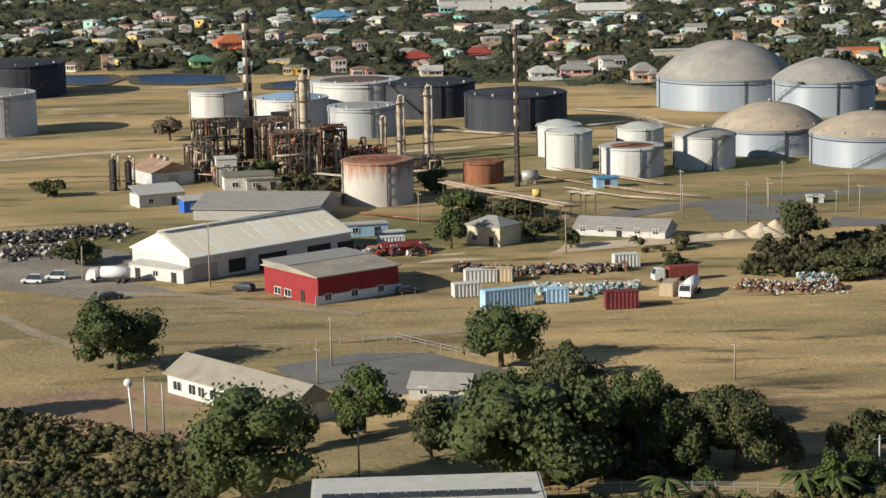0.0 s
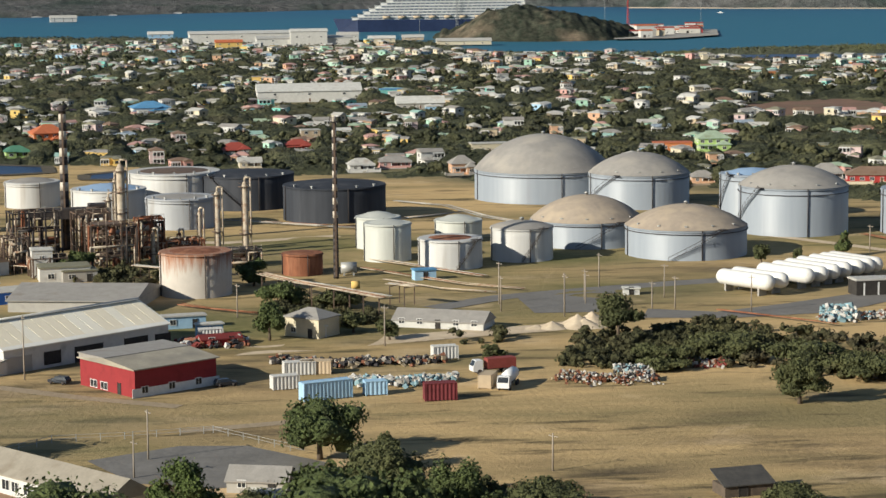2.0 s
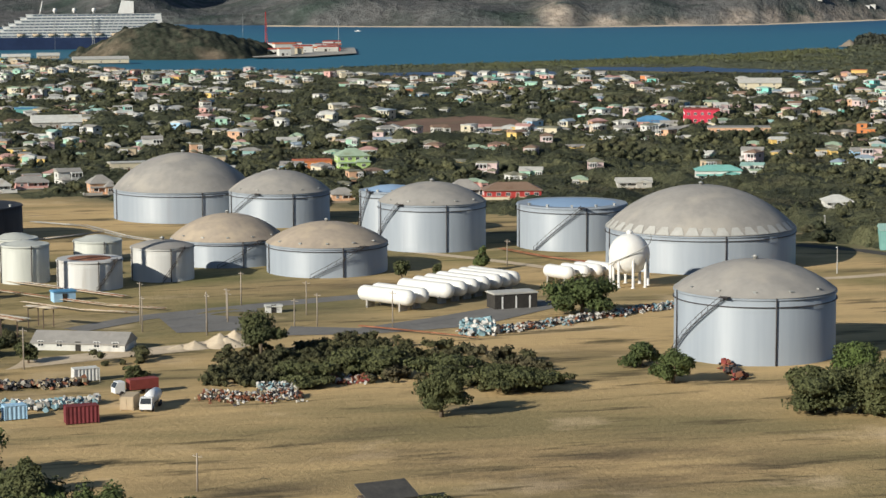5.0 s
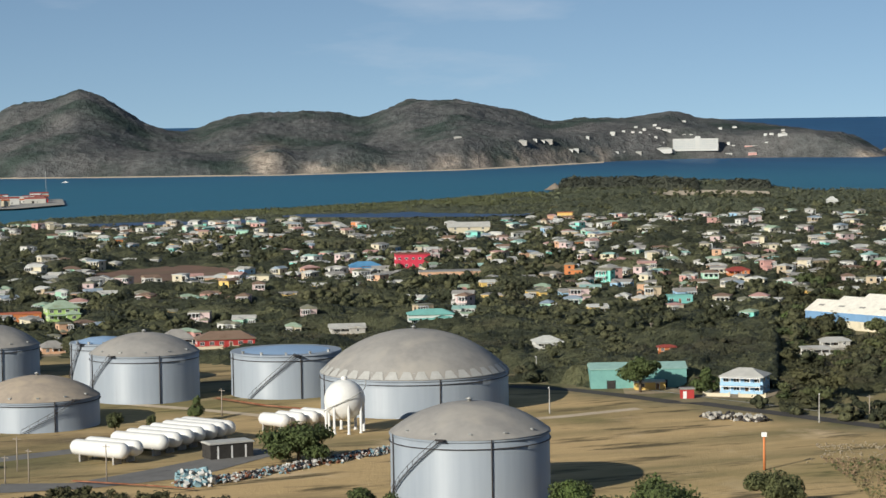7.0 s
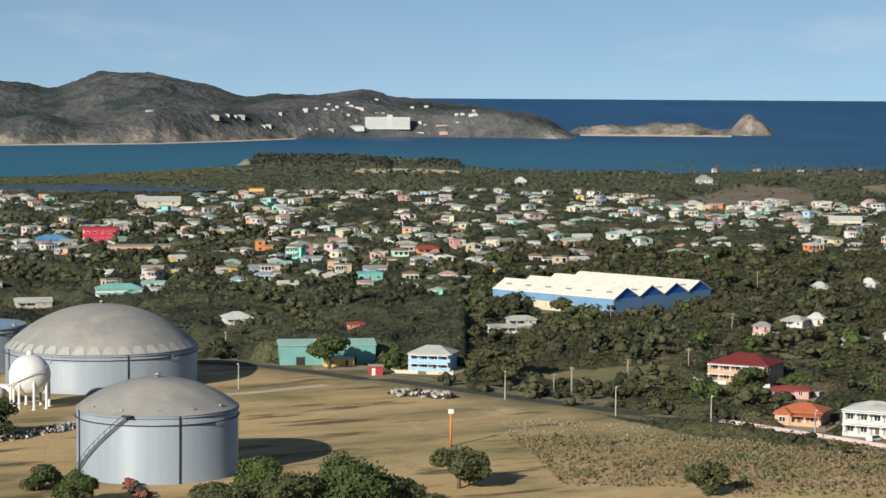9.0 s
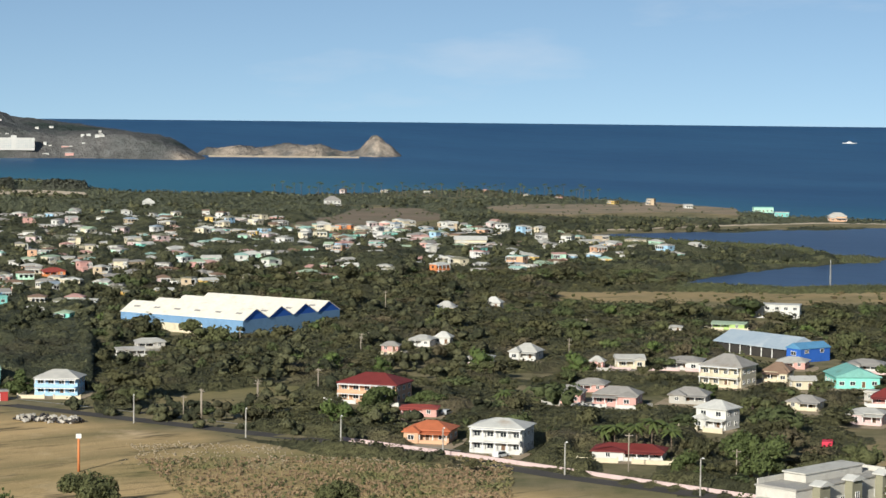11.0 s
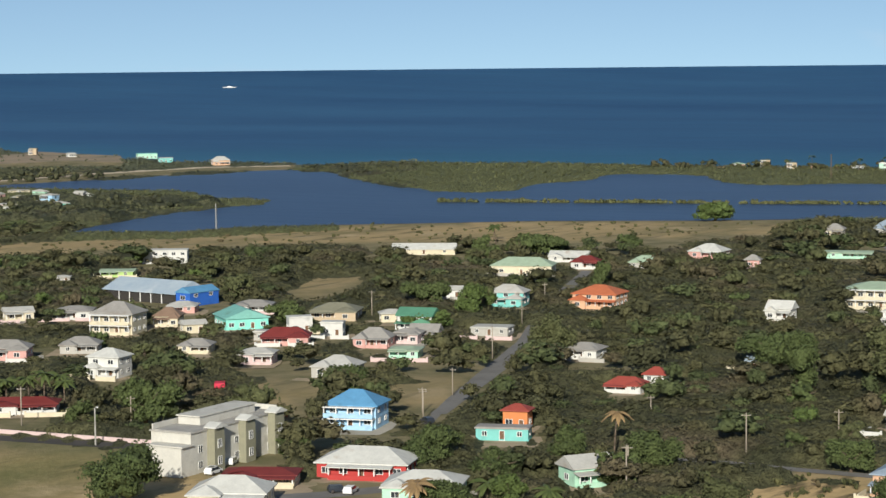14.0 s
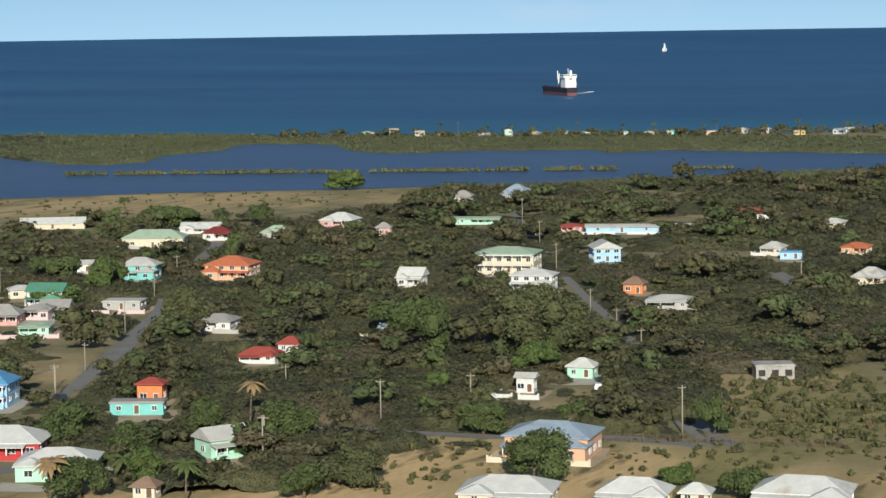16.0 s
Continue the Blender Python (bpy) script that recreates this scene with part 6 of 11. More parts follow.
def cruise_ship(x, y, rz, ln):
    """A docked cruise liner: dark hull, white decks of cabins, funnel, mast and domes."""
    t = thing("cruise_ship", x, y, rz, "white cruise liner with a dark blue hull at the quay", "ship", z=-1.0)
    hull = surface("ship_hull_blue", (0.03, 0.045, 0.10), (0.02, 0.03, 0.07), 0.05, 0.4, bump=0.0)
    a = ln / 2
    part("hull", Shape().add([(-a, 0, 0), (-a * 0.8, -13, 0), (a * 0.97, -13, 0), (a, 0, 0), (a * 0.97, 13, 0), (-a * 0.8, 13, 0), (-a * 1.06, 0, 14), (-a * 0.8, -15, 13), (a * 1.0, -15, 12), (a * 1.02, 0, 12), (a * 1.0, 15, 12), (-a * 0.8, 15, 13)],
                             [(5, 4, 3, 2, 1, 0), (6, 7, 8, 9, 10, 11), (0, 1, 7, 6), (1, 2, 8, 7), (2, 3, 9, 8), (3, 4, 10, 9), (4, 5, 11, 10), (5, 0, 6, 11)]).mesh("hull", hull), t)
    cabin = Shape().box(0, 0, 0, 3.2, 0.5, 1.6).mesh("balcony_row", GLASS)
    for k in range(8):
        x0, x1 = -a * (0.86 - 0.06 * k), a * (0.97 - 0.005 * k)
        d = part("deck", Shape().box((x0 + x1) / 2, 0, 12.5 + 3.0 * k, x1 - x0, 29 - k * 0.8, 3.0).box((x0 + x1) / 2, 0, 12.5 + 3.0 * k + 2.7, x1 - x0 + 1.5, 30.5 - k * 0.8, 0.3).mesh("deck", PURE), t)
        n = int((x1 - x0) / 5) - 2
        s = Shape()
        for i in range(n):
            s.box(x0 + 9 + i * 5, -(29 - k * 0.8) / 2 - 0.1, 13.4 + 3.0 * k, 4.2, 0.4, 1.2)
        tagged(part("window_strip", s.mesh("window_strip", surface("balcony_shade", (0.16, 0.19, 0.23), (0.10, 0.12, 0.15), 0.1, 0.5, bump=0.0)), d), kind="stuff")
    part("funnel", Shape().add([(a * 0.5, -5, 36), (a * 0.66, -5, 36), (a * 0.66, 5, 36), (a * 0.5, 5, 36), (a * 0.54, -3.5, 50), (a * 0.66, -3.5, 49), (a * 0.66, 3.5, 49), (a * 0.54, 3.5, 50)], [(3, 2, 1, 0), (4, 5, 6, 7), (0, 1, 5, 4), (1, 2, 6, 5), (2, 3, 7, 6), (3, 0, 4, 7)]).mesh("funnel", PURE), t)
    part("mast", Shape().tube((-a * 0.3, 0, 36), (-a * 0.27, 0, 50), 0.9, 8, 0, 0.4).mesh("mast", PURE), t)
    for k in (-0.15, 0.05, 0.25):
        part("radar_dome", Shape().lathe([(0.3, 36), (1.2, 38), (2.2, 40), (1.6, 42), (0.1, 42.6)], 12, 0, a * k).mesh("radar_dome", PURE), t)
    boat = Shape().tube((-4, 0, 0), (4, 0, 0), 1.4, 10).mesh("lifeboat", wall_mat("tan"))
    for i in range(8):
        part("lifeboat", boat, t, pose(-a * 0.5 + i * a * 0.16, -15.4, 15.2))
    return t


def cargo_ship(x, y, z, rz, ln):
    """A tanker that lies at anchor, seen from its quarter: hull, white bridge, funnel and derrick."""
    t = thing("cargo_ship", x, y, rz, "anchored tanker with a dark red hull and white bridge", "ship", z=z)
    a = 42.0
    part("hull", Shape().add([(-a, -5, 0), (a * 0.9, -5, 0), (a, 0, 0), (a * 0.9, 5, 0), (-a, 5, 0), (-a * 1.04, -6.5, 9), (a * 0.9, -6.5, 9), (a * 1.06, 0, 10), (a * 0.9, 6.5, 9), (-a * 1.04, 6.5, 9)],
                             [(4, 3, 2, 1, 0), (5, 6, 7, 8, 9), (0, 1, 6, 5), (1, 2, 7, 6), (2, 3, 8, 7), (3, 4, 9, 8), (4, 0, 5, 9)]).mesh("hull", surface("hull_navy", (0.022, 0.022, 0.035), (0.035, 0.03, 0.04), 0.1, 0.6, bump=0.0)), t)
    part("boot_topping", Shape().add([(-a * 1.01, -5.4, 0), (a * 0.9, -5.4, 0), (a * 0.9, 5.4, 0), (-a * 1.01, 5.4, 0), (-a * 1.03, -6.1, 3.2), (a * 0.9, -6.1, 3.2), (a * 0.9, 6.1, 3.2), (-a * 1.03, 6.1, 3.2)], [(0, 1, 5, 4), (2, 3, 7, 6), (3, 0, 4, 7), (1, 2, 6, 5), (4, 5, 6, 7), (3, 2, 1, 0)]).mesh("boot_topping", surface("hull_faded_red", (0.20, 0.09, 0.085), (0.14, 0.06, 0.06), 0.1, 0.7, bump=0.0)), t)
    part("bridge", Shape().box(-a * 0.75, 0, 9, 15, 13, 6).box(-a * 0.75, 0, 15, 14, 12.5, 5).box(-a * 0.75, 0, 20, 11, 16, 3.4).mesh("bridge", PURE), t)
    part("window_band", Shape().box(-a * 0.75, 0, 21.6, 11.2, 16.1, 1.0).mesh("window_band", GLASS), t)
    part("funnel", Shape().lathe([(1.8, 18), (1.5, 28)], 12, 0, -a * 0.92).mesh("funnel", PURE), t)
    part("mast", Shape().tube((-a * 0.72, 0, 23), (-a * 0.72, 0, 30), 0.4, 6).mesh("mast", PURE), t)
    part("derrick", Shape().tube((0, 0, 9), (4, 0, 27), 0.7, 6).tube((0, 0, 9), (-2, 0, 24), 0.5, 6).mesh("derrick", PURE), t)
    part("boarding_arm", Shape().tube((-a * 0.6, -8, 1), (-a * 0.6 - 16, -26, 4), 0.6, 6).mesh("boarding_arm", GALV), t)
    return t


def small_boat(x, y, z, rz, ln, h):
    t = thing("boat", x, y, rz, "small white boat out at sea", "boat", "boats", z=z)
    part("hull", Shape().add([(-ln / 2, -ln * 0.15, -0.5), (ln * 0.3, -ln * 0.15, -0.5), (ln / 2, 0, h * 0.35), (ln * 0.3, ln * 0.15, -0.5), (-ln / 2, ln * 0.15, -0.5), (-ln / 2, -ln * 0.17, h * 0.35), (ln * 0.3, -ln * 0.17, h * 0.35), (ln * 0.3, ln * 0.17, h * 0.35), (-ln / 2, ln * 0.17, h * 0.35)],
                             [(4, 3, 1, 0), (5, 6, 2, 7, 8), (0, 1, 6, 5), (1, 2, 6), (1, 3, 2), (3, 7, 2), (3, 4, 8, 7), (4, 0, 5, 8)]).mesh("hull", PURE), t)
    part("cabin", Shape().box(-ln * 0.05, 0, h * 0.35, ln * 0.35, ln * 0.2, h * 0.35).box(-ln * 0.08, 0, h * 0.7, ln * 0.15, ln * 0.15, h * 0.3).mesh("cabin", PURE), t)
    return t


def lattice(x, y, h, label, mat, w=1.4):
    t = thing("lattice_mast", x, y, 20, label, "mast", "lattice masts")
    for dx, dy in ((-1, -1), (1, -1), (0, 1)):
        part("leg", Shape().tube((dx * w, dy * w, 0), (dx * w * 0.25, dy * w * 0.25, h), 0.14 * w + 0.05, 5).mesh("leg", mat), t)
    s = Shape()
    n = int(h / 2.5)
    for i in range(n):
        k0, k1 = 1 - 0.75 * i / n, 1 - 0.75 * (i + 1) / n
        s.tube((-w * k0, -w * k0, h * i / n), (w * k1, -w * k1, h * (i + 1) / n), 0.07 * w + 0.03, 4)
        s.tube((w * k0, -w * k0, h * i / n), (0, w * k1, h * (i + 1) / n), 0.07 * w + 0.03, 4)
    part("bracing", s.mesh("bracing", mat), t)
    return t



# storage tanks
tank(93.3, 724.4, 22.7, 9.8, 11.1, TANKGREY, TANKROOF, 'pale grey-blue storage tank with a grey domed roof')
tank(120.4, 697.3, 16.0, 10.6, 6.2, TANKGREY, TANKROOF, 'pale grey-blue storage tank with a grey domed roof', stair=(-80, -25))
tank(90.2, 607.2, 15.5, 7.1, 6.3, TANKGREY, TANKTAN, 'pale grey-blue storage tank with a weathered tan domed roof', stair=(-10, 35))
tank(113.1, 581.6, 16.2, 7.9, 5.3, TANKGREY, TANKTAN, 'pale grey-blue storage tank with a weathered tan domed roof', stair=(-15, 35))
tank(152.5, 624.1, 15.6, 13.5, 5.4, TANKGREY, TANKROOF, 'pale grey-blue storage tank with a grey domed roof', stair=(-85, -35))
tank(148.1, 657.0, 10.0, 13.6, 1.6, TANKGREY, TANKBLUE, 'pale blue-grey storage tank with a flat roof', stair=(-80, -40), flat=True)
tank(192.2, 615.4, 16.0, 12.5, 0.9, TANKGREY, TANKBLUE, 'pale blue-grey storage tank with a flat blue roof', stair=(-40, 10), flat=True)
tank(214.4, 568.9, 25.8, 10.2, 11.2, TANKGREY, TANKROOF, 'very wide grey storage tank with a shallow domed roof')
tank(174.4, 430.4, 16.8, 13.9, 5.9, TANKGREY, TANKROOF, 'grey storage tank with a low domed roof and a climbing stair', stair=(-75, -20))
tank(32.3, 607.2, 6.2, 8.6, 1.4, TANKCREAM, TANKCREAM, 'cream-white upright tank with a cone roof', flat=True, bands=False)
tank(33.4, 581.4, 6.3, 9.9, 0.9, TANKCREAM, TANKCREAM, 'cream-white upright tank with water stains and a cone roof', flat=True, bands=False)
tank(55.5, 618.3, 6.7, 6.0, 1.4, TANKCREAM, TANKCREAM, 'small cream-white tank with a flat roof', flat=True, bands=False)
tank(48.7, 566.3, 8.3, 7.5, 0.4, TANKWHITE, RUST, 'short pale tank with a rusted rim and roof', stair=(10, 50), flat=True, bands=False)
tank(68.6, 577.6, 8.2, 8.7, 1.5, TANKWHITE, TANKROOF, 'weathered grey tank with a low domed roof', stair=(0, 40), bands=False)
# older tanks behind the process units
tank(-153.6, 806.6, 17.9, 12.0, 1.3, TANKBLACK, TANKBLACK, 'wide black-painted storage tank', stair=(10, 60), flat=True, bands=False)
tank(-138.8, 688.1, 13.4, 12.8, 1.5, TANKWHITE, TANKROOF, 'dull grey tank with a pale roof and rust along its rim', flat=True)
tank(-73.3, 727.0, 8.9, 8.2, 1.2, TANKWHITE, TANKROOF, 'off-white tank with plate seams and a grey roof', flat=True)
tank(-46.7, 695.1, 11.6, 8.7, 1.5, TANKWHITE, TANKBLUE, 'white tank with a pale roof', flat=True, bands=False)
tank(-27.2, 718.9, 14.8, 11.5, 0.6, TANKWHITE, STEEL, 'white tank with a grey roof and plate seams', flat=True)
tank(-23.5, 663.9, 10.3, 9.0, 0.5, TANKDULL, TANKROOF, 'dull grey tank with plate seams and a dark roof', flat=True)
tank(-4.2, 715.1, 15.5, 10.7, 1.2, TANKBLACK, TANKBLACK, 'wide black-painted storage tank', stair=(0, -45), flat=True, bands=False)
tank(22.9, 677.3, 15.7, 10.5, 1.5, TANKBLACK, TANKBLACK, 'wide black-painted storage tank with a chalky stained wall', flat=True, bands=False)
tank(-15.5, 528.8, 8.6, 10.4, 0.5, rust_top(10.4), RUST, 'rust-topped pale tank streaked with rust', flat=True, bands=False)
tank(10.5, 558.7, 5.2, 5.4, 0.25, RUST, RUST, 'small tank rusted all over', flat=True, bands=False)
# pressure tanks
sphere_tank(181.1, 531.0, 5.2, 8.2, 'white spherical gas tank on eight legs')
bullet(113.4, 510.0, -145, 17.4, 1.9, 3.3, 'row of gas tanks')
bullet(117.3, 512.9, -145, 17.5, 1.9, 3.3, 'row of gas tanks')
bullet(125.1, 519.0, -146, 17.6, 1.9, 3.3, 'row of gas tanks')
bullet(129.2, 522.1, -147, 17.7, 1.9, 3.3, 'row of gas tanks')
bullet(133.0, 525.3, -147, 17.8, 1.9, 3.3, 'row of gas tanks')
bullet(136.7, 528.5, -148, 17.9, 1.9, 3.3, 'row of gas tanks')
bullet(140.7, 531.8, -148, 18.0, 1.9, 3.3, 'row of gas tanks')
bullet(143.9, 534.2, -149, 18.1, 1.9, 3.3, 'row of gas tanks')
bullet(146.4, 535.8, -149, 18.1, 1.9, 3.3, 'row of gas tanks')
bullet(165.2, 539.8, -152, 10.2, 1.7, 3.1, 'short row of gas tanks')
bullet(169.8, 541.1, -153, 10.2, 1.7, 3.1, 'short row of gas tanks')
bullet(173.8, 542.5, -153, 10.2, 1.7, 3.1, 'short row of gas tanks')
bullet(177.3, 544.0, -153, 10.3, 1.7, 3.1, 'short row of gas tanks')
# houses of the near suburb
house(384.5, 296.4, -18, 11.7, 9.3, 5.0, 2.9, 'skyblue', 'blueroof', 'hip', porch=True)
house(339.5, 259.1, -15, 17.7, 10.6, 2.9, 2.5, 'red', 'whiteroof', 'hip', porch=True)
house(327.2, 236.5, -10, 13.7, 9.6, 2.9, 2.0, 'mint', 'whiteroof', 'hip')
house(303.1, 262.3, -12, 13.5, 9.4, 2.8, 2.4, 'cream', 'whiteroof', 'hip')
house(320.9, 270.3, -10, 13.6, 6.8, 2.2, 0.9, 'cream', 'maroon', 'hip')
house(354.4, 218.8, 28, 8.2, 6.6, 3.4, 2.0, 'mint', 'silver', 'gable')
house(400.2, 264.4, -15, 5.5, 4.4, 4.0, 1.2, 'orange', 'redroof', 'hip')
house(386.5, 258.9, -10, 11.2, 4.5, 2.5, 0.6, 'turquoise', 'greyroof', 'flat')
house(612.0, 372.1, -20, 14.6, 11.7, 4.5, 2.5, 'peach', 'orangeroof', 'hip')
house(510.4, 437.0, 14, 13.0, 14.5, 3.4, 2.6, 'brightturq', 'turqroof', 'gable', wings=False)
house(480.9, 459.4, -25, 13.1, 10.5, 6.1, 3.2, 'cream', 'greyroof', 'hip', porch=True)
house(542.7, 425.7, -10, 14.4, 10.1, 2.8, 2.1, 'tan', 'olive', 'hip')
house(412.2, 397.3, -30, 8.7, 7.0, 5.3, 1.9, 'white', 'whiteroof', 'hip')
house(459.9, 409.9, -15, 8.4, 5.9, 2.2, 1.5, 'cream', 'greyroof', 'hip')
house(486.7, 400.1, -5, 13.3, 6.6, 2.4, 2.2, 'pink', 'maroon', 'hip')
house(444.2, 347.9, -20, 10.5, 8.4, 2.8, 2.3, 'grey', 'silver', 'hip')
house(495.2, 374.9, -15, 9.6, 6.7, 2.7, 2.5, 'pink', 'greyroof', 'hip')
house(532.0, 386.5, -20, 10.7, 7.5, 4.5, 2.1, 'white', 'greenroof', 'gable')
house(692.6, 454.3, -10, 22.5, 11.3, 3.4, 2.7, 'cream', 'palegreen', 'hip')
house(742.8, 536.1, -5, 25.7, 9.0, 2.2, 2.2, 'cream', 'whiteroof', 'gable')
house(600.5, 399.7, -15, 11.5, 8.1, 4.5, 2.3, 'turquoise', 'silver', 'hip')
house(785.4, 426.2, -20, 13.1, 10.4, 2.8, 2.7, 'pink', 'whiteroof', 'hip')
house(754.9, 391.1, -10, 5.4, 4.4, 3.0, 1.9, 'pink', 'greyroof', 'hip')
house(654.1, 293.8, -12, 19.3, 13.5, 6.4, 1.8, 'cream', 'palegreen', 'hip', porch=True)
house(612.6, 266.6, -12, 12.5, 8.5, 4.6, 1.6, 'white', 'whiteroof', 'hip')
house(610.0, 306.3, -20, 7.6, 5.3, 3.4, 2.3, 'white', 'whiteroof', 'gable')
house(507.7, 262.5, -20, 3.3, 2.6, 2.2, 1.2, 'orange', 'slate', 'gable')
house(458.8, 271.5, -15, 9.0, 5.0, 1.9, 1.5, 'white', 'redroof', 'hip')
house(473.6, 271.8, -15, 5.4, 4.4, 2.4, 1.6, 'white', 'redroof', 'hip')
house(505.3, 311.6, -20, 9.1, 6.4, 2.6, 1.4, 'white', 'greyroof', 'hip')
house(481.5, 354.0, -10, 8.0, 5.6, 2.2, 0.6, 'mint', 'palegreen', 'hip')
house(533.2, 360.8, -15, 11.0, 7.7, 2.3, 1.8, 'grey', 'silver', 'flat')
house(735.0, 426.4, -10, 10.8, 7.5, 2.5, 2.1, 'grey', 'palegreen', 'hip')
house(744.7, 466.6, -10, 15.1, 7.5, 2.2, 1.8, 'white', 'whiteroof', 'gable')
house(609.5, 581.8, -10, 12.5, 6.2, 2.2, 0.5, 'lime', 'palegreen', 'gable')
house(904.7, 428.1, -10, 8.1, 6.5, 3.2, 2.3, 'cream', 'greyroof', 'hip')
house(928.7, 412.3, -20, 11.0, 9.9, 3.7, 3.2, 'grey', 'slate', 'hip')
house(811.1, 377.7, -5, 18.2, 7.3, 2.2, 0.5, 'mint', 'palegreen', 'gable')
house(532.4, 480.2, -10, 9.0, 6.3, 2.2, 1.2, 'pink', 'silver', 'hip')
house(546.3, 461.8, -10, 11.1, 7.7, 2.2, 1.3, 'white', 'greyroof', 'hip')
house(508.0, 400.0, -10, 6.6, 5.0, 3.9, 0.4, 'white', 'whiteroof', 'flat')
house(541.0, 391.0, -12, 7.4, 6.0, 2.6, 1.6, 'cream', 'silver', 'hip')
house(513.5, 370.5, -14, 8.0, 6.0, 2.6, 2.0, 'palepink', 'greyroof', 'gable')
house(722.0, 445.0, -10, 10.0, 7.0, 2.8, 2.0, 'white', 'maroon', 'hip')
house(377.3, 160.7, -15, 15.8, 11.1, 4.1, 2.1, 'peach', 'slate', 'hip')
house(463.1, 189.9, -15, 5.9, 4.7, 2.6, 1.7, 'mint', 'whiteroof', 'hip')
house(439.3, 193.3, -15, 3.9, 2.7, 3.5, 0.8, 'white', 'silver', 'gable')
house(695.0, 276.6, 10, 9.0, 11.0, 4.6, 2.2, 'skyblue', 'silver', 'gable', wings=False)
house(789.6, 327.4, -5, 8.0, 4.8, 2.2, 0.8, 'pink', 'redroof', 'hip')
house(792.0, 307.8, -3, 27.4, 6.9, 2.2, 0.9, 'skyblue', 'silver', 'gable')
house(800.9, 285.5, -3, 6.9, 3.5, 2.2, 0.9, 'white', 'silver', 'gable')
house(864.5, 280.2, -8, 15.8, 9.5, 2.2, 1.9, 'white', 'redroof', 'hip')
house(834.1, 237.3, -12, 8.7, 7.0, 2.2, 1.3, 'cream', 'whiteroof', 'hip')
house(733.6, 229.5, -12, 7.6, 6.1, 2.4, 1.7, 'cream', 'silver', 'hip')
house(742.3, 202.7, -12, 8.5, 6.8, 2.6, 1.2, 'peach', 'orangeroof', 'hip')
house(658.7, 175.5, -15, 8.7, 6.9, 2.6, 2.4, 'cream', 'silver', 'hip')
house(587.0, 213.7, -8, 12.5, 7.5, 2.2, 1.2, 'grey', 'silver', 'hip')
house(614.0, 234.8, -15, 5.9, 4.8, 2.9, 1.9, 'orange', 'brownroof', 'hip')
house(337.3, 151.8, -10, 15.2, 9.1, 2.2, 2.0, 'cream', 'whiteroof', 'hip')
house(343.0, 131.3, -12, 11.1, 6.6, 2.2, 2.1, 'yellow', 'whiteroof', 'hip')
house(345.5, 121.5, -10, 4.6, 3.7, 2.2, 1.4, 'cream', 'whiteroof', 'hip')
house(351.2, 104.7, -8, 15.1, 9.1, 2.8, 2.2, 'white', 'whiteroof', 'hip')
house(315.9, 210.4, -20, 3.9, 3.2, 2.2, 1.4, 'cream', 'brownroof', 'hip')
house(718.6, 218.9, -5, 6.9, 4.8, 2.4, 1.7, 'skyblue', 'blueroof', 'flat')
house(372.8, 490.8, -22, 17.0, 11.9, 5.2, 2.5, 'peach', 'maroon', 'hip', porch=True)
house(338.2, 422.2, -15, 10.7, 8.6, 3.1, 1.8, 'peach', 'orangeroof', 'hip')
house(342.4, 400.6, -15, 12.8, 10.2, 5.9, 1.7, 'white', 'whiteroof', 'hip', porch=True)
house(415.5, 457.9, -10, 8.6, 6.0, 3.0, 1.7, 'pink', 'greyroof', 'hip')
house(438.7, 473.1, -10, 8.3, 5.8, 2.2, 1.3, 'pink', 'greyroof', 'hip')
house(422.9, 445.7, -12, 12.1, 7.3, 3.1, 1.9, 'pink', 'greyroof', 'hip')
house(358.6, 373.6, -8, 16.2, 6.5, 2.2, 1.2, 'white', 'maroon', 'hip')
house(364.1, 459.7, -5, 9.4, 4.7, 2.2, 0.6, 'pink', 'redroof', 'hip')
house(443.3, 438.0, -10, 10.1, 7.1, 2.4, 1.8, 'grey', 'greyroof', 'hip')
house(560.7, 691.6, -10, 7.5, 6.0, 2.4, 2.3, 'yellow', 'silver', 'hip')
house(474.6, 598.0, -15, 7.4, 5.9, 2.4, 1.3, 'white', 'silver', 'hip')
house(483.3, 597.4, -15, 5.4, 4.3, 2.5, 1.9, 'white', 'whiteroof', 'hip')
house(476.9, 545.8, -20, 8.3, 6.7, 2.8, 2.4, 'white', 'silver', 'hip')
house(456.8, 545.0, -10, 7.4, 4.4, 2.2, 0.6, 'grey', 'silver', 'hip')
house(477.7, 513.3, -10, 4.3, 3.5, 2.4, 1.5, 'pink', 'silver', 'hip')
house(581.1, 582.7, -5, 5.0, 4.0, 2.2, 0.5, 'grey', 'silver', 'hip')
house(501.7, 458.3, -15, 7.6, 6.1, 3.3, 2.3, 'cream', 'brownroof', 'hip')
house(659.5, 603.8, -5, 17.9, 9.0, 5.1, 0.6, 'white', 'whiteroof', 'flat')
house(308.7, 690.6, 10, 9.0, 7.2, 2.2, 1.8, 'white', 'whiteroof', 'hip')
house(304.3, 789.3, 5, 16.8, 8.4, 4.1, 1.8, 'white', 'turqroof', 'hip')
house(265.7, 774.8, 5, 12.6, 5.0, 2.2, 1.2, 'grey', 'silver', 'gable')
house(335.2, 653.4, 5, 5.5, 3.3, 2.2, 0.6, 'orange', 'redroof', 'hip')
house(287.5, 571.4, 5, 8.6, 5.2, 2.2, 1.5, 'yellow', 'silver', 'flat')
house(453.1, 588.2, -10, 5.6, 3.9, 2.2, 1.3, 'pink', 'greyroof', 'hip')
house(590.6, 697.5, -15, 6.6, 5.3, 2.4, 2.3, 'white', 'whiteroof', 'hip')
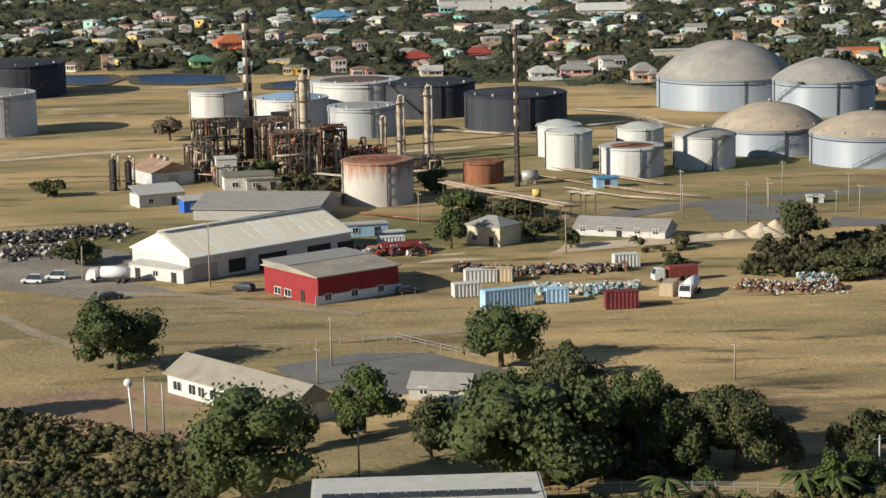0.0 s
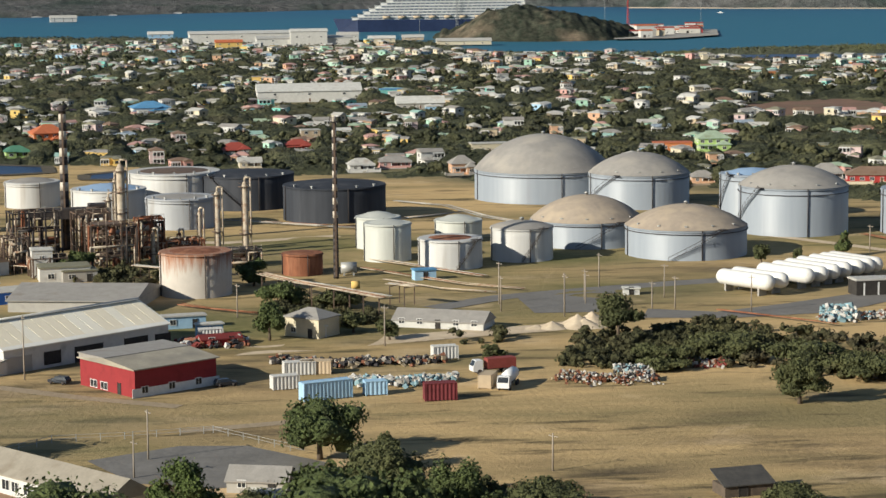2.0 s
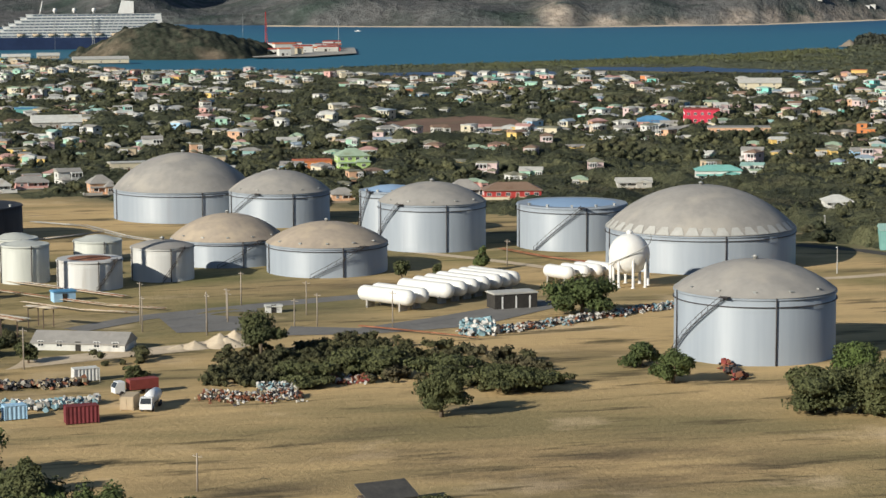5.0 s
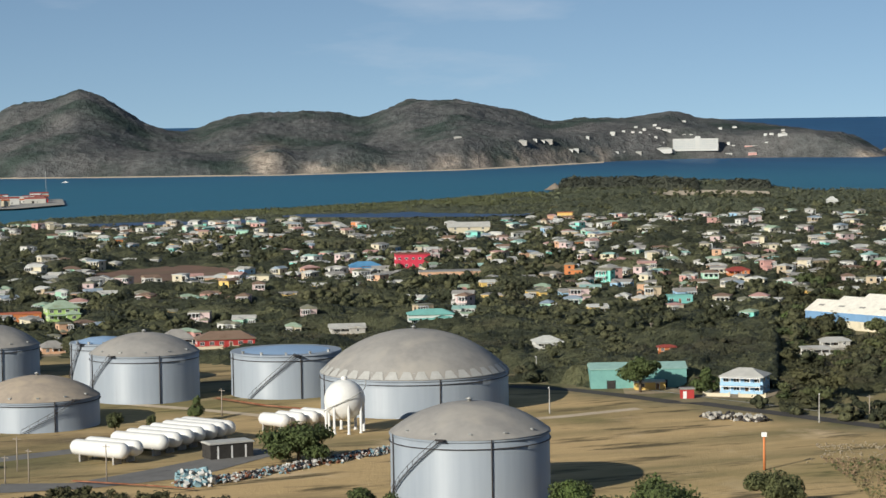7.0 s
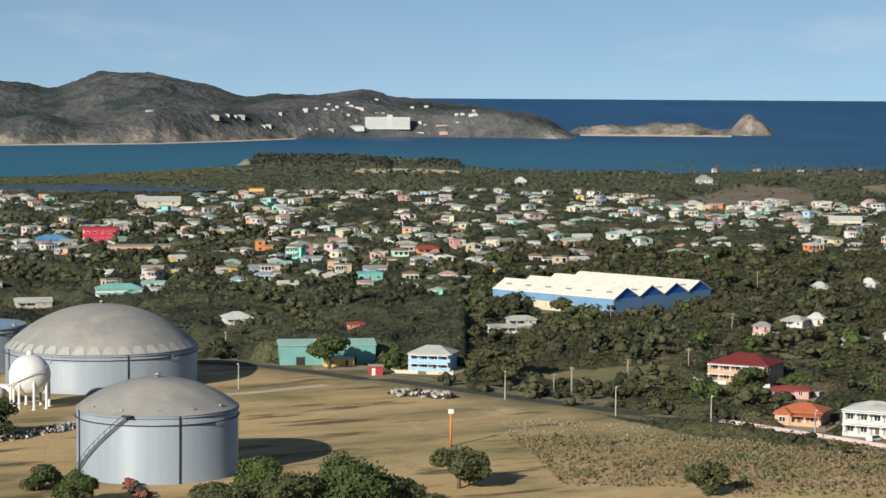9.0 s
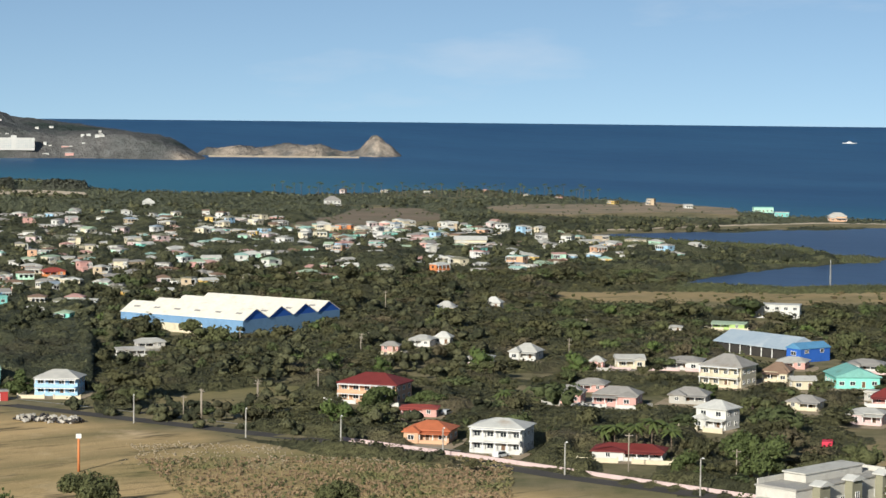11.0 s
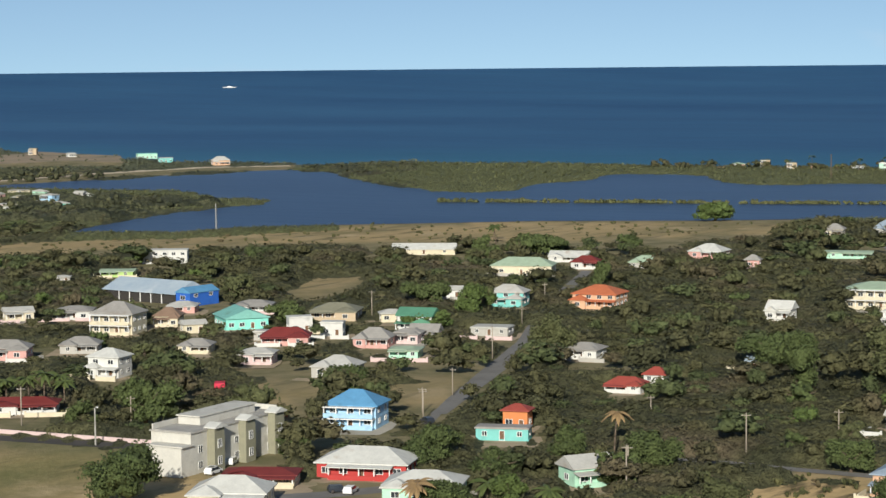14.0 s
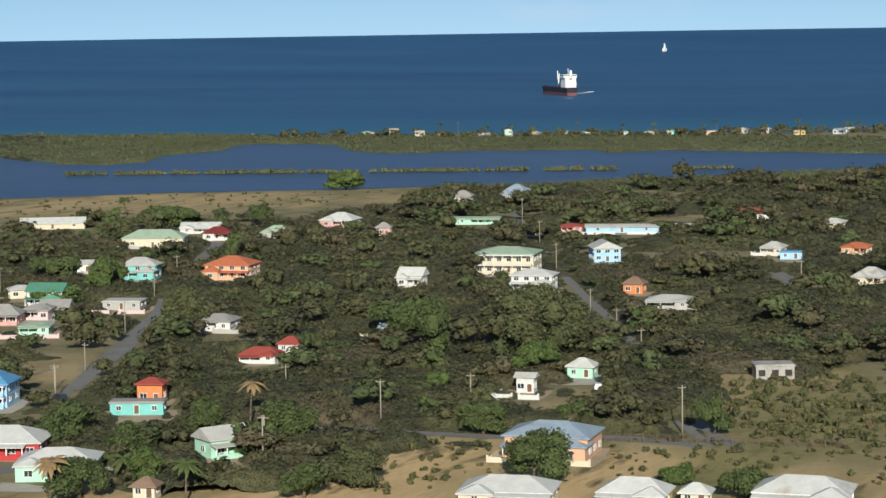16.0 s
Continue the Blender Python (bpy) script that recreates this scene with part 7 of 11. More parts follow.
house(375.7, 627.2, 8, 8.6, 5.2, 2.2, 0.5, 'grey', 'silver', 'hip')
house(393.1, 643.7, 8, 9.4, 4.7, 2.2, 1.0, 'grey', 'silver', 'hip')
house(308.3, 552.6, -14, 12.0, 8.5, 4.8, 2.0, 'skyblue', 'silver', 'hip', porch=True)
house(414.4, 1101.4, 5, 16.1, 9.7, 4.6, 2.7, 'crimson', 'redroof', 'flat')
house(440.1, 1180.5, 5, 14.9, 8.9, 2.4, 2.3, 'pink', 'silver', 'flat')
house(700.3, 1530.0, 0, 11.6, 6.9, 4.2, 3.3, 'yellow', 'orangeroof', 'flat')
house(557.4, 1372.0, 3, 27.4, 11.0, 4.8, 3.1, 'cream', 'silver', 'gable')
house(402.2, 1015.9, 3, 30.0, 12.0, 2.9, 1.8, 'peach', 'greyroof', 'flat')
house(525.4, 948.3, 5, 10.5, 7.4, 2.4, 1.4, 'orange', 'redroof', 'hip')
house(427.7, 822.0, 8, 10.6, 6.3, 3.2, 2.1, 'turquoise', 'turqroof', 'flat')
house(1105.8, 1518.0, 10, 12.6, 10.1, 5.6, 3.6, 'white', 'greyroof', 'hip')
house(970.8, 1592.0, 10, 8.4, 6.7, 3.7, 2.9, 'white', 'whiteroof', 'hip')
house(1372.6, 1275.5, 8, 16.4, 9.9, 4.2, 3.6, 'mint', 'turqroof', 'flat')
house(1325.4, 1211.4, 8, 11.1, 6.6, 3.6, 2.2, 'turquoise', 'silver', 'flat')
house(1307.3, 1137.7, 8, 13.4, 8.0, 3.9, 2.9, 'peach', 'silver', 'hip')
house(851.3, 1027.7, 5, 18.6, 9.3, 4.3, 2.1, 'cream', 'whiteroof', 'gable')
house(92.4, 888.8, 10, 15.1, 6.0, 4.0, 1.5, 'cream', 'silver', 'flat')
house(73.9, 808.3, 12, 8.3, 6.6, 3.8, 2.8, 'peach', 'greyroof', 'hip')
house(153.5, 760.7, 8, 7.8, 5.5, 2.3, 1.9, 'peach', 'greyroof', 'hip')
house(182.6, 884.5, 10, 12.7, 10.2, 5.1, 2.8, 'lime', 'palegreen', 'hip')
house(166.9, 887.9, 5, 15.5, 7.7, 3.1, 1.6, 'orange', 'orangeroof', 'flat')
house(212.7, 752.1, 5, 20.0, 10.0, 2.8, 2.5, 'red', 'brownroof', 'hip')
house(199.5, 768.2, 5, 10.5, 7.4, 2.3, 2.9, 'grey', 'greyroof', 'hip')
house(28.2, 1229.3, 4, 56.7, 19.8, 5.9, 3.8, 'white', 'whiteroof', 'gable')
house(84.1, 1154.4, 4, 24.6, 12.3, 3.1, 3.4, 'grey', 'whiteroof', 'gable')
house(76.0, 1253.8, 4, 14.3, 8.6, 4.3, 2.6, 'turquoise', 'blueroof', 'flat')
house(410.5, 1089.4, 5, 17.9, 10.7, 7.1, 1.7, 'crimson', 'redroof', 'flat')
house(378.2, 1073.1, 5, 15.6, 9.3, 3.3, 2.0, 'pink', 'blueroof', 'hip')
house(16.0, 910.5, 8, 9.7, 6.8, 3.1, 2.0, 'red', 'redroof', 'hip')
house(-126.6, 999.4, 8, 14.5, 8.7, 2.9, 2.2, 'yellow', 'olive', 'hip')
house(-90.2, 967.6, 12, 14.1, 11.3, 5.2, 3.5, 'orange', 'orangeroof', 'hip')
house(-54.5, 1140.9, 8, 18.7, 15.0, 3.9, 3.0, 'white', 'blueroof', 'hip')
house(-9.5, 906.2, 8, 11.1, 7.8, 2.2, 2.4, 'white', 'redroof', 'hip')
house(22.4, 962.4, 8, 8.2, 5.7, 4.8, 2.2, 'tan', 'silver', 'flat')
house(-97.4, 907.6, 8, 9.7, 6.8, 2.7, 2.0, 'lime', 'greenroof', 'hip')
house(50.9, 837.9, 8, 12.0, 7.2, 2.4, 1.8, 'pink', 'greyroof', 'hip')
house(37.9, 826.8, 8, 9.3, 5.6, 2.4, 2.1, 'white', 'silver', 'hip')
house(-3.4, 844.7, 6, 8.3, 4.2, 2.5, 1.5, 'cream', 'silver', 'gable')
# works sheds
warehouse = building(-41.1, 450.0, -48, 19.6, 41.1, 4.7, 4.0, 'y', wall_mat("white"), surface("pale_sheet_roof", (0.90, 0.85, 0.73), (0.82, 0.77, 0.65), 0.12, 0.55, bump=0.15, stain=(0.90, 0.89, 0.84), stain_scale=0.05, stain_at=0.56), 'large white warehouse with a pale sheet-metal gable roof', (('r', -17, 0, 6, 3.2, 'shut'), ('r', -9, 0.6, 4, 2.6, 'open'), ('r', 0, 0, 7, 3.2, 'open'), ('r', 12, 0, 6, 3.2, 'open'), ('r', 19, 0.6, 4, 2.4, 'open'), ('f', -4, 4.4, 1.0, 0.8, 'window'), ('f', 4, 4.4, 1.0, 0.8, 'window')), 'gable', 'works_building', 0.4, 'building')
part('ridge_vent', Shape().box(0, 0, 8.45, 1.3, 39.5, 0.55).box(0, 0, 9.0, 1.7, 40.0, 0.1).mesh('ridge_vent', roof_mat('silver')), warehouse)
hall = scene.objects["works_building"]
hw, hd, hh, hr = 19.59, 41.11, 4.72, 4.0
slope = math.hypot(hw / 2 + 0.4, hr)
tilt = math.degrees(math.atan2(hr, hw / 2))
sheet_a = Shape().box(0, 0, 0, slope - 0.3, hd / 16 - 0.12, 0.06).mesh("roof_sheet", surface("cream_roof_sheet", (0.90, 0.81, 0.62), (0.84, 0.75, 0.57), 0.15, 0.85, bump=0.05))
sheet_b = Shape().box(0, 0, 0, slope - 0.3, hd / 16 - 0.12, 0.06).mesh("roof_sheet", surface("pale_roof_sheet", (0.92, 0.86, 0.71), (0.88, 0.82, 0.67), 0.15, 0.85, bump=0.05))
for i in range(16):
    part("roof_sheet", sheet_b if i in (3, 8, 9, 12) else sheet_a, hall, pose((hw / 2 + 0.4) / 2, -hd / 2 + hd * (i + 0.5) / 16, hh + hr / 2 + 0.14, 0, tilt, 0))
part("ridge_cap", Shape().tube((0, -hd / 2 - 0.3, hh + hr + 0.25), (0, hd / 2 + 0.3, hh + hr + 0.25), 0.35, 8).mesh("ridge_cap", roof_mat("whiteroof")), hall)
building(-55.9, 433.2, -38, 15.2, 3.2, 2.6, 0.4, 'x', wall_mat("white"), roof_mat("silver"), 'white lean-to office along the warehouse gable', (('f', -5, 0, 1.2, 2.0, 'open'), ('f', 0, 0.9, 1.4, 1.0, 'window'), ('f', 5, 0, 1.2, 2.0, 'open')), 'shed', 'works_building', 0.2, 'building')
workshop = building(-21.5, 415.5, -53, 18.2, 18.3, 5.2, 0.9, 'y', wall_mat("workshopred"), surface("tan_sheet_roof", (0.40, 0.36, 0.28), (0.30, 0.27, 0.21), 0.3, 0.6, bump=0.2, stain=(0.24, 0.22, 0.18), stain_scale=0.12, stain_at=0.55), 'red-painted workshop with white lower walls and a low roof', (('f', -4.5, 0.3, 2.2, 1.3, 'window'), ('f', -1, 0.3, 2.2, 1.3, 'window'), ('f', 4.0, 0, 1.0, 2.1, 'open'), ('r', 0, 0, 19.5, 1.7, 'band'), ('r', -7, 0.7, 1.4, 1.2, 'window'), ('r', -1, 0.7, 1.4, 1.2, 'window'), ('r', 5, 0.7, 1.4, 1.2, 'window')), 'gable', 'works_building', 0.5, 'building')
part('roof_monitor', Shape().box(-4.6, 0, 5.3, 8.6, 19.0, 0.95).box(-4.6, 0, 6.25, 9.0, 19.4, 0.12).mesh('roof_monitor', roof_mat('greyroof')), workshop, label='raised grey roof strip')
building(-40.7, 516.5, -11, 29.3, 25.4, 2.6, 2.3, 'x', wall_mat("grey"), roof_mat("greyroof"), 'long grey shed with a low gable roof behind the warehouse', (), 'gable', 'works_building', 0.5, 'building')
building(-49.0, 556.5, 10, 12.5, 8.0, 3.6, 0.3, 'x', wall_mat("white"), roof_mat("olive"), 'white blocky control building with a flat roof', (('f', -3.5, 1.0, 1.6, 1.2, 'window'), ('f', 0, 1.0, 1.6, 1.2, 'window'), ('f', 3.5, 0, 1.2, 2.1, 'open')), 'flat', 'works_building', 0.5, 'building')
building(-55.2, 564.5, 10, 5.2, 5.0, 6.8, 0.3, 'x', wall_mat("white"), roof_mat("whiteroof"), 'white blockhouse tower beside the control building', (('f', 0, 4.4, 1.2, 1.0, 'window'),), 'flat', 'works_building', 0.2, 'building')
building(-45.2, 554.7, 13, 8.6, 5.2, 2.7, 1.1, 'x', wall_mat("grey"), roof_mat("olive"), 'low grey plant room', (('f', -2.2, 0.9, 1.3, 1.1, 'window'), ('f', 2.2, 0, 1.0, 2.0, 'open'),), 'flat', 'works_building', 0.3, 'building')
rusty_shed = building(-72.3, 571.5, 30, 11.5, 14.0, 3.4, 2.4, 'y', surface("pale_shed_sheet", (0.50, 0.52, 0.53), (0.42, 0.43, 0.44), 0.4, 0.7, bump=0.1, stain=(0.36, 0.30, 0.24), stain_scale=0.3, stain_at=0.62), surface("rust_brown_sheet", (0.34, 0.23, 0.16), (0.25, 0.15, 0.10), 0.25, 0.85, bump=0.2, stain=(0.42, 0.33, 0.25), stain_scale=0.2, stain_at=0.58), 'pale sheet-metal shed with a rust-brown roof and ridge vents', (('f', 0.0, 0, 2.4, 2.6, 'shut'),), 'gable', 'works_building', 0.3, 'building')
for i in range(3):
    part('ridge_vent', Shape().lathe([(0.75, 5.6), (0.75, 6.2), (0.9, 6.3), (0.5, 6.9), (0.1, 7.0)], 12, 0, 0, 5.5 - 4.0 * i).mesh('ridge_vent', PALESTEEL), rusty_shed)
building(-68.9, 532.5, 27, 11.6, 6.9, 3.0, 1.5, 'x', wall_mat("white"), roof_mat("silver"), 'small white shed with a lean-to roof', (('f', -2.9, 0.9, 1.3, 1.1, 'window'), ('f', 2.9, 0, 1.0, 2.0, 'open'),), 'shed', 'works_building', 0.3, 'building')
building(-57.4, 521.1, 26, 9.3, 3.7, 2.8, 0.8, 'x', wall_mat("blue"), roof_mat("silver"), 'bright blue site cabin with a white roof', (('f', -2.3, 0.9, 1.3, 1.1, 'window'), ('f', 2.3, 0, 1.0, 2.0, 'open'),), 'shed', 'works_building', 0.3, 'building')
building(-17.1, 480.0, 12, 9.7, 2.9, 2.6, 0.6, 'x', wall_mat("skyblue"), roof_mat("silver"), 'pale blue site cabin', (('f', -2.4, 0.9, 1.3, 1.1, 'window'), ('f', 2.4, 0, 1.0, 2.0, 'open'),), 'flat', 'works_building', 0.3, 'building')
building(-11.2, 469.3, 16, 5.6, 2.2, 2.4, 0.9, 'x', wall_mat("skyblue"), roof_mat("whiteroof"), 'pale site cabin with a white roof', (('f', 0.0, 0, 1.0, 2.0, 'open'),), 'flat', 'works_building', 0.3, 'building')
building(-8.9, 457.2, 16, 8.4, 4.2, 1.5, 0.8, 'x', wall_mat("red"), roof_mat("maroon"), 'dark red shed among parked machines', (('f', -2.1, 0.9, 1.3, 1.1, 'window'), ('f', 2.1, 0, 1.0, 2.0, 'open'),), 'gable', 'works_building', 0.3, 'building')
building(10.6, 466.6, -39, 9.0, 7.2, 4.1, 1.7, 'x', wall_mat("cream"), roof_mat("greyroof"), 'cream block building with a grey hipped roof', (('f', -2.2, 0.9, 1.3, 1.1, 'window'), ('f', 2.2, 0, 1.0, 2.0, 'open'),), 'hip', 'works_building', 0.3, 'building')
building(11.9, 463.7, 9, 3.0, 2.4, 2.4, 0.3, 'x', wall_mat("white"), roof_mat("whiteroof"), 'small white hut beside the cream building', (('f', 0.0, 0, 1.0, 2.0, 'open'),), 'flat', 'works_building', 0.3, 'building')
building(39.2, 474.2, -23, 20.5, 8.2, 1.5, 2.0, 'x', wall_mat("white"), roof_mat("greyroof"), 'long low bungalow office with a weathered grey roof', (('f', -8.2, 0.9, 1.3, 1.1, 'window'), ('f', -4.1, 0.9, 1.3, 1.1, 'window'), ('f', 4.1, 0.9, 1.3, 1.1, 'window'), ('f', 8.2, 0.9, 1.3, 1.1, 'window'), ('f', 0.0, 0, 1.0, 2.0, 'open'),), 'gable', 'works_building', 0.3, 'building')
building(40.2, 544.1, 11, 5.4, 3.2, 2.4, 1.2, 'x', wall_mat("skyblue"), roof_mat("blueroof"), 'pale blue pump house', (('f', 0.0, 0, 1.0, 2.0, 'open'),), 'flat', 'works_building', 0.3, 'building')
building(86.6, 512.1, -5, 3.8, 2.3, 1.5, 0.5, 'x', wall_mat("white"), roof_mat("whiteroof"), 'white canopy roof over loading arms', (('f', 0.0, 0, 1.0, 2.0, 'open'),), 'flat', 'works_building', 0.3, 'building')
# closed box: its black walls paint the shade beneath the shelter roof
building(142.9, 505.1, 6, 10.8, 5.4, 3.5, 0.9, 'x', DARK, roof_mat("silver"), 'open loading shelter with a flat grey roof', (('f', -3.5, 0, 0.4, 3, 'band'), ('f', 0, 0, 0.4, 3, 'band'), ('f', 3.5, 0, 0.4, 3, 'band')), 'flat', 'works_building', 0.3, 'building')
building(70.7, 318.6, 12, 7.8, 4.7, 1.7, 1.6, 'x', SHEDWOOD, surface("shed_roof", (0.05, 0.047, 0.045), (0.085, 0.08, 0.07), 0.6, 0.8, bump=0.3), 'weathered dark wooden shed with a tarred roof in the pasture', (('f', -1.0, 0, 1.4, 1.9, 'open'),), 'shed', 'shed', 0.3, 'shed')
# school-like low building and the house at the hill's foot
building(-29.9, 327.1, -49, 31.4, 8.0, 3.0, 2.6, 'x', wall_mat("white"), surface("school_roof_sheet", (0.33, 0.295, 0.235), (0.27, 0.24, 0.19), 0.4, 0.7, bump=0.2, stain=(0.22, 0.18, 0.13), stain_scale=0.2, stain_at=0.64), 'long white building with a grey gable roof', (('f', -13, 0.8, 2.2, 1.4, 'window'), ('f', -9, 0.8, 1.9, 1.5, 'window'), ('f', -6.6, 0.8, 1.7, 1.5, 'window'), ('f', -3.4, 0.8, 2.0, 1.5, 'window'), ('f', 1, 0.8, 1.7, 1.5, 'window'), ('f', 4, 0, 1.1, 2.0, 'open'), ('f', 8, 0.8, 1.7, 1.5, 'window')), 'gable', 'school_building', 0.5, 'building')
building(-0.6, 329.8, -15, 9.3, 5.6, 1.7, 1.9, 'x', wall_mat("grey"), roof_mat("greyroof"), 'low building with a weathered grey roof under the trees', (('f', -2.3, 0.9, 1.3, 1.1, 'window'), ('f', 2.3, 0, 1.0, 2.0, 'open'),), 'gable', 'works_building', 0.3, 'building')
building(0.2, 316.8, -15, 4.3, 3.5, 1.5, 1.7, 'x', wall_mat("tan"), roof_mat("silver"), 'small building with a pale roof among trees', (('f', 0.0, 0, 1.0, 2.0, 'open'),), 'gable', 'works_building', 0.3, 'building')
building(-2.7, 264.1, 2, 28.0, 12.0, 4.0, 0.4, 'x', wall_mat('white'), roof_mat('whiteroof'), 'white flat-roofed building with a parapet at the hill foot', (), 'flat', 'house', 0.3, 'house')
solar = thing('solar_panel_row', -2.7, 260.3, 2, 'row of dark solar panels on the white roof', 'solar panels', z=4.45)
panel = Shape().box(0, 0, 0, 1.6, 1.0, 0.06).mesh('panel', GLASS)
for i in range(15):
    part('panel', panel, solar, pose(-11.9 + 1.7 * i, 0, 0.3, 25, 0, 0))
part('rail', Shape().box(0, -0.3, 0.0, 25.5, 0.08, 0.16).box(0, 0.3, 0.0, 25.5, 0.08, 0.4).mesh('rail', GALV), solar)
# stacks, columns and frames of the old process units
chimney(-53.3, 615.6, 39.8, 1.15, 17, 'tall sooty chimney with chalky bands and a ring platform')
chimney(18.7, 549.2, 40.4, 0.62, 24, 'slim tall flare mast in black and white bands')
column(-36.1, 584.0, 26.5, 1.15, PALESTEEL, rings=4)
column(-37.9, 589.8, 22.7, 0.60, PALESTEEL, rings=2)
column(-3.8, 593.0, 20.4, 0.85, PALESTEEL, rings=2)
column(-11.5, 608.2, 16.4, 0.80, PALESTEEL, rings=2)
column(-16.3, 603.2, 11.3, 0.60, PALESTEEL, rings=1)
column(-40.3, 599.2, 16.3, 0.70, PALESTEEL, rings=2)
column(-32.3, 588.9, 9.4, 0.55, PALESTEEL, rings=1)
column(-27.9, 582.6, 8.5, 0.55, PALESTEEL, rings=1)
column(-83.0, 557.5, 8.3, 0.85, BLACKSTEEL, rings=1)
column(-79.3, 558.9, 7.5, 0.80, BLACKSTEEL, rings=1)
column(-47.6, 595.9, 9.8, 0.60, RUST, rings=1)
column(-21.7, 598.3, 6.2, 0.60, RUST, rings=1)
steel_frame(-58.7, 584.2, 12.7, 8.0, 14.5, 3, 3, 3, BLACKSTEEL, 'rusty open steel process structure with pipes and drums')
steel_frame(-44.9, 594.5, 9.1, 7.0, 12.9, 2, 3, 5, STEEL, 'rusty open steel process structure with pipes and drums')
steel_frame(-38.6, 577.7, 11.8, 8.0, 11.7, 3, 3, 8, STEEL, 'rusty open steel process structure with pipes and drums')
steel_frame(-63.0, 573.4, 6.2, 6.0, 9.4, 2, 2, 9, STEEL, 'rusty open steel process structure with pipes and drums')
steel_frame(-20.5, 590.4, 10.2, 7.0, 5.7, 3, 1, 12, RUST, 'rusty open steel process structure with pipes and drums')
steel_frame(-53.6, 563.8, 8.7, 6.0, 5.1, 2, 1, 15, STEEL, 'rusty open steel process structure with pipes and drums')
steel_frame(-6.2, 575.0, 11.7, 7.0, 4.7, 3, 1, 21, BLACKSTEEL, 'rusty open steel process structure with pipes and drums')
steel_frame(-29.3, 591.4, 6.8, 6.0, 11.3, 2, 3, 23, RUST, 'rusty open steel process structure with pipes and drums')
heater = thing('furnace_duct', -53.3, 612.6, 10, 'dark riveted furnace duct on steel legs', 'furnace')
part('duct', Shape().box(0, 0, 9.0, 25, 4.5, 2.8).box(9, 0, 11.8, 5, 4, 1.0).mesh('duct', BLACKSTEEL), heater)
for i in range(6):
    part('leg', Shape().box(-11 + 4.4 * i, 0, 0, 1.1, 1.1, 9.2).mesh('leg', BLACKSTEEL), heater)
pipe_rack([(0.3, 523.7), (7.5, 510.5), (15.0, 500.4), (21.0, 491.8), (27.4, 482.5)], 5.2, 6, 'pipe rack of pale and rusty pipes on steel portals', seed=4)
pipe_rack([(29.2, 507.3), (32.0, 505.0), (35.6, 501.9)], 4.5, 5, 'rusty pipe rack beside the rusted tank', seed=6)
pipe_rack([(25.6, 563.1), (37.4, 546.2), (49.8, 529.9), (62.4, 521.6)], 0.6, 3, 'low bundle of pipelines on sleepers', seed=7)
pipe_rack([(30.2, 542.5), (42.6, 524.7), (55.3, 517.4)], 0.5, 2, 'low rusty pipelines on sleepers', seed=8)
pipe_rack([(43.7, 715.8), (58.7, 700.4), (67.9, 668.4), (77.7, 649.7)], 0.6, 4, 'low pipelines behind the tanks', seed=9)
pipe_rack([(-11.0, 673.9), (7.1, 661.1), (27.9, 646.8)], 0.6, 5, 'low pipelines towards the far tanks', seed=10)
pipe_rack([(101.2, 483.9), (114.7, 469.9), (122.6, 461.0)], 0.5, 2, 'rusty pipeline along the yard road', mat=RUST, seed=11)
pipe_rack([(168.9, 609.5), (176.8, 585.9), (186.4, 570.2)], 0.5, 3, 'pipeline with red lagging beside the tank bund', mat=RUST, seed=12)
pipe_rack([(-18.8, 509.6), (-10.9, 501.8), (-0.6, 493.8)], 0.5, 3, 'rusty pipeline in front of the old tank', mat=RUST, seed=13)
pipe_rack([(-31.8, 557.3), (-20.1, 547.6), (-6.0, 535.9)], 3.2, 4, 'rusty and pale pipes between the process units', seed=61)
pipe_rack([(-71.1, 575.9), (-64.7, 570.7), (-52.1, 560.5)], 2.2, 3, 'rusty and pale pipes between the process units', seed=63)
pipe_rack([(29.3, 578.4), (40.1, 563.9), (55.3, 543.3)], 0.6, 4, 'rusty and pale pipes between the process units', seed=64)
pipe_rack([(29.9, 653.3), (44.1, 669.3), (62.3, 681.2)], 0.6, 4, 'rusty and pale pipes between the process units', seed=65)
# roads, tracks and yards
strip('road', [(39.0, 498.3), (55.9, 512.4), (75.6, 519.8), (93.2, 526.1), (112.5, 531.5)], 7.0, ASPHALT, 0.05, 'worn grey asphalt works road')
ground_sheet('yard', [(59.6, 510.0), (83.9, 520.2), (81.1, 487.3), (60.8, 488.2)], ASPHALT, 0.06, 'worn asphalt yard', 'yard')
ground_sheet('yard', [(83.4, 478.2), (101.9, 475.1), (127.5, 479.5), (158.2, 506.1), (152.3, 514.5), (119.1, 493.3), (101.2, 483.9), (86.8, 490.4)], ASPHALT, 0.07, 'worn asphalt loading yard', 'yard')
strip('track', [(-25.7, 441.3), (-9.9, 447.6), (8.6, 451.8), (25.3, 457.7), (43.5, 463.6), (60.9, 468.4), (75.3, 476.0)], 9.0, DIRT, 0.04, 'pale dirt track across the works', 'track')
strip('track', [(-65.7, 419.3), (-49.2, 416.1), (-33.2, 404.4), (-15.1, 393.9)], 3.2, surface('worn_track', (0.37, 0.295, 0.20), (0.30, 0.235, 0.155), 0.12, 0.95, bump=0.3), 0.045, 'pale dirt track beside the warehouse', 'track')
strip('track', [(-14.4, 372.6), (3.1, 377.6), (17.0, 383.3)], 3.2, surface('worn_track', (0.37, 0.295, 0.20), (0.30, 0.235, 0.155), 0.12, 0.95, bump=0.3), 0.05, 'dirt track over the pasture', 'track')
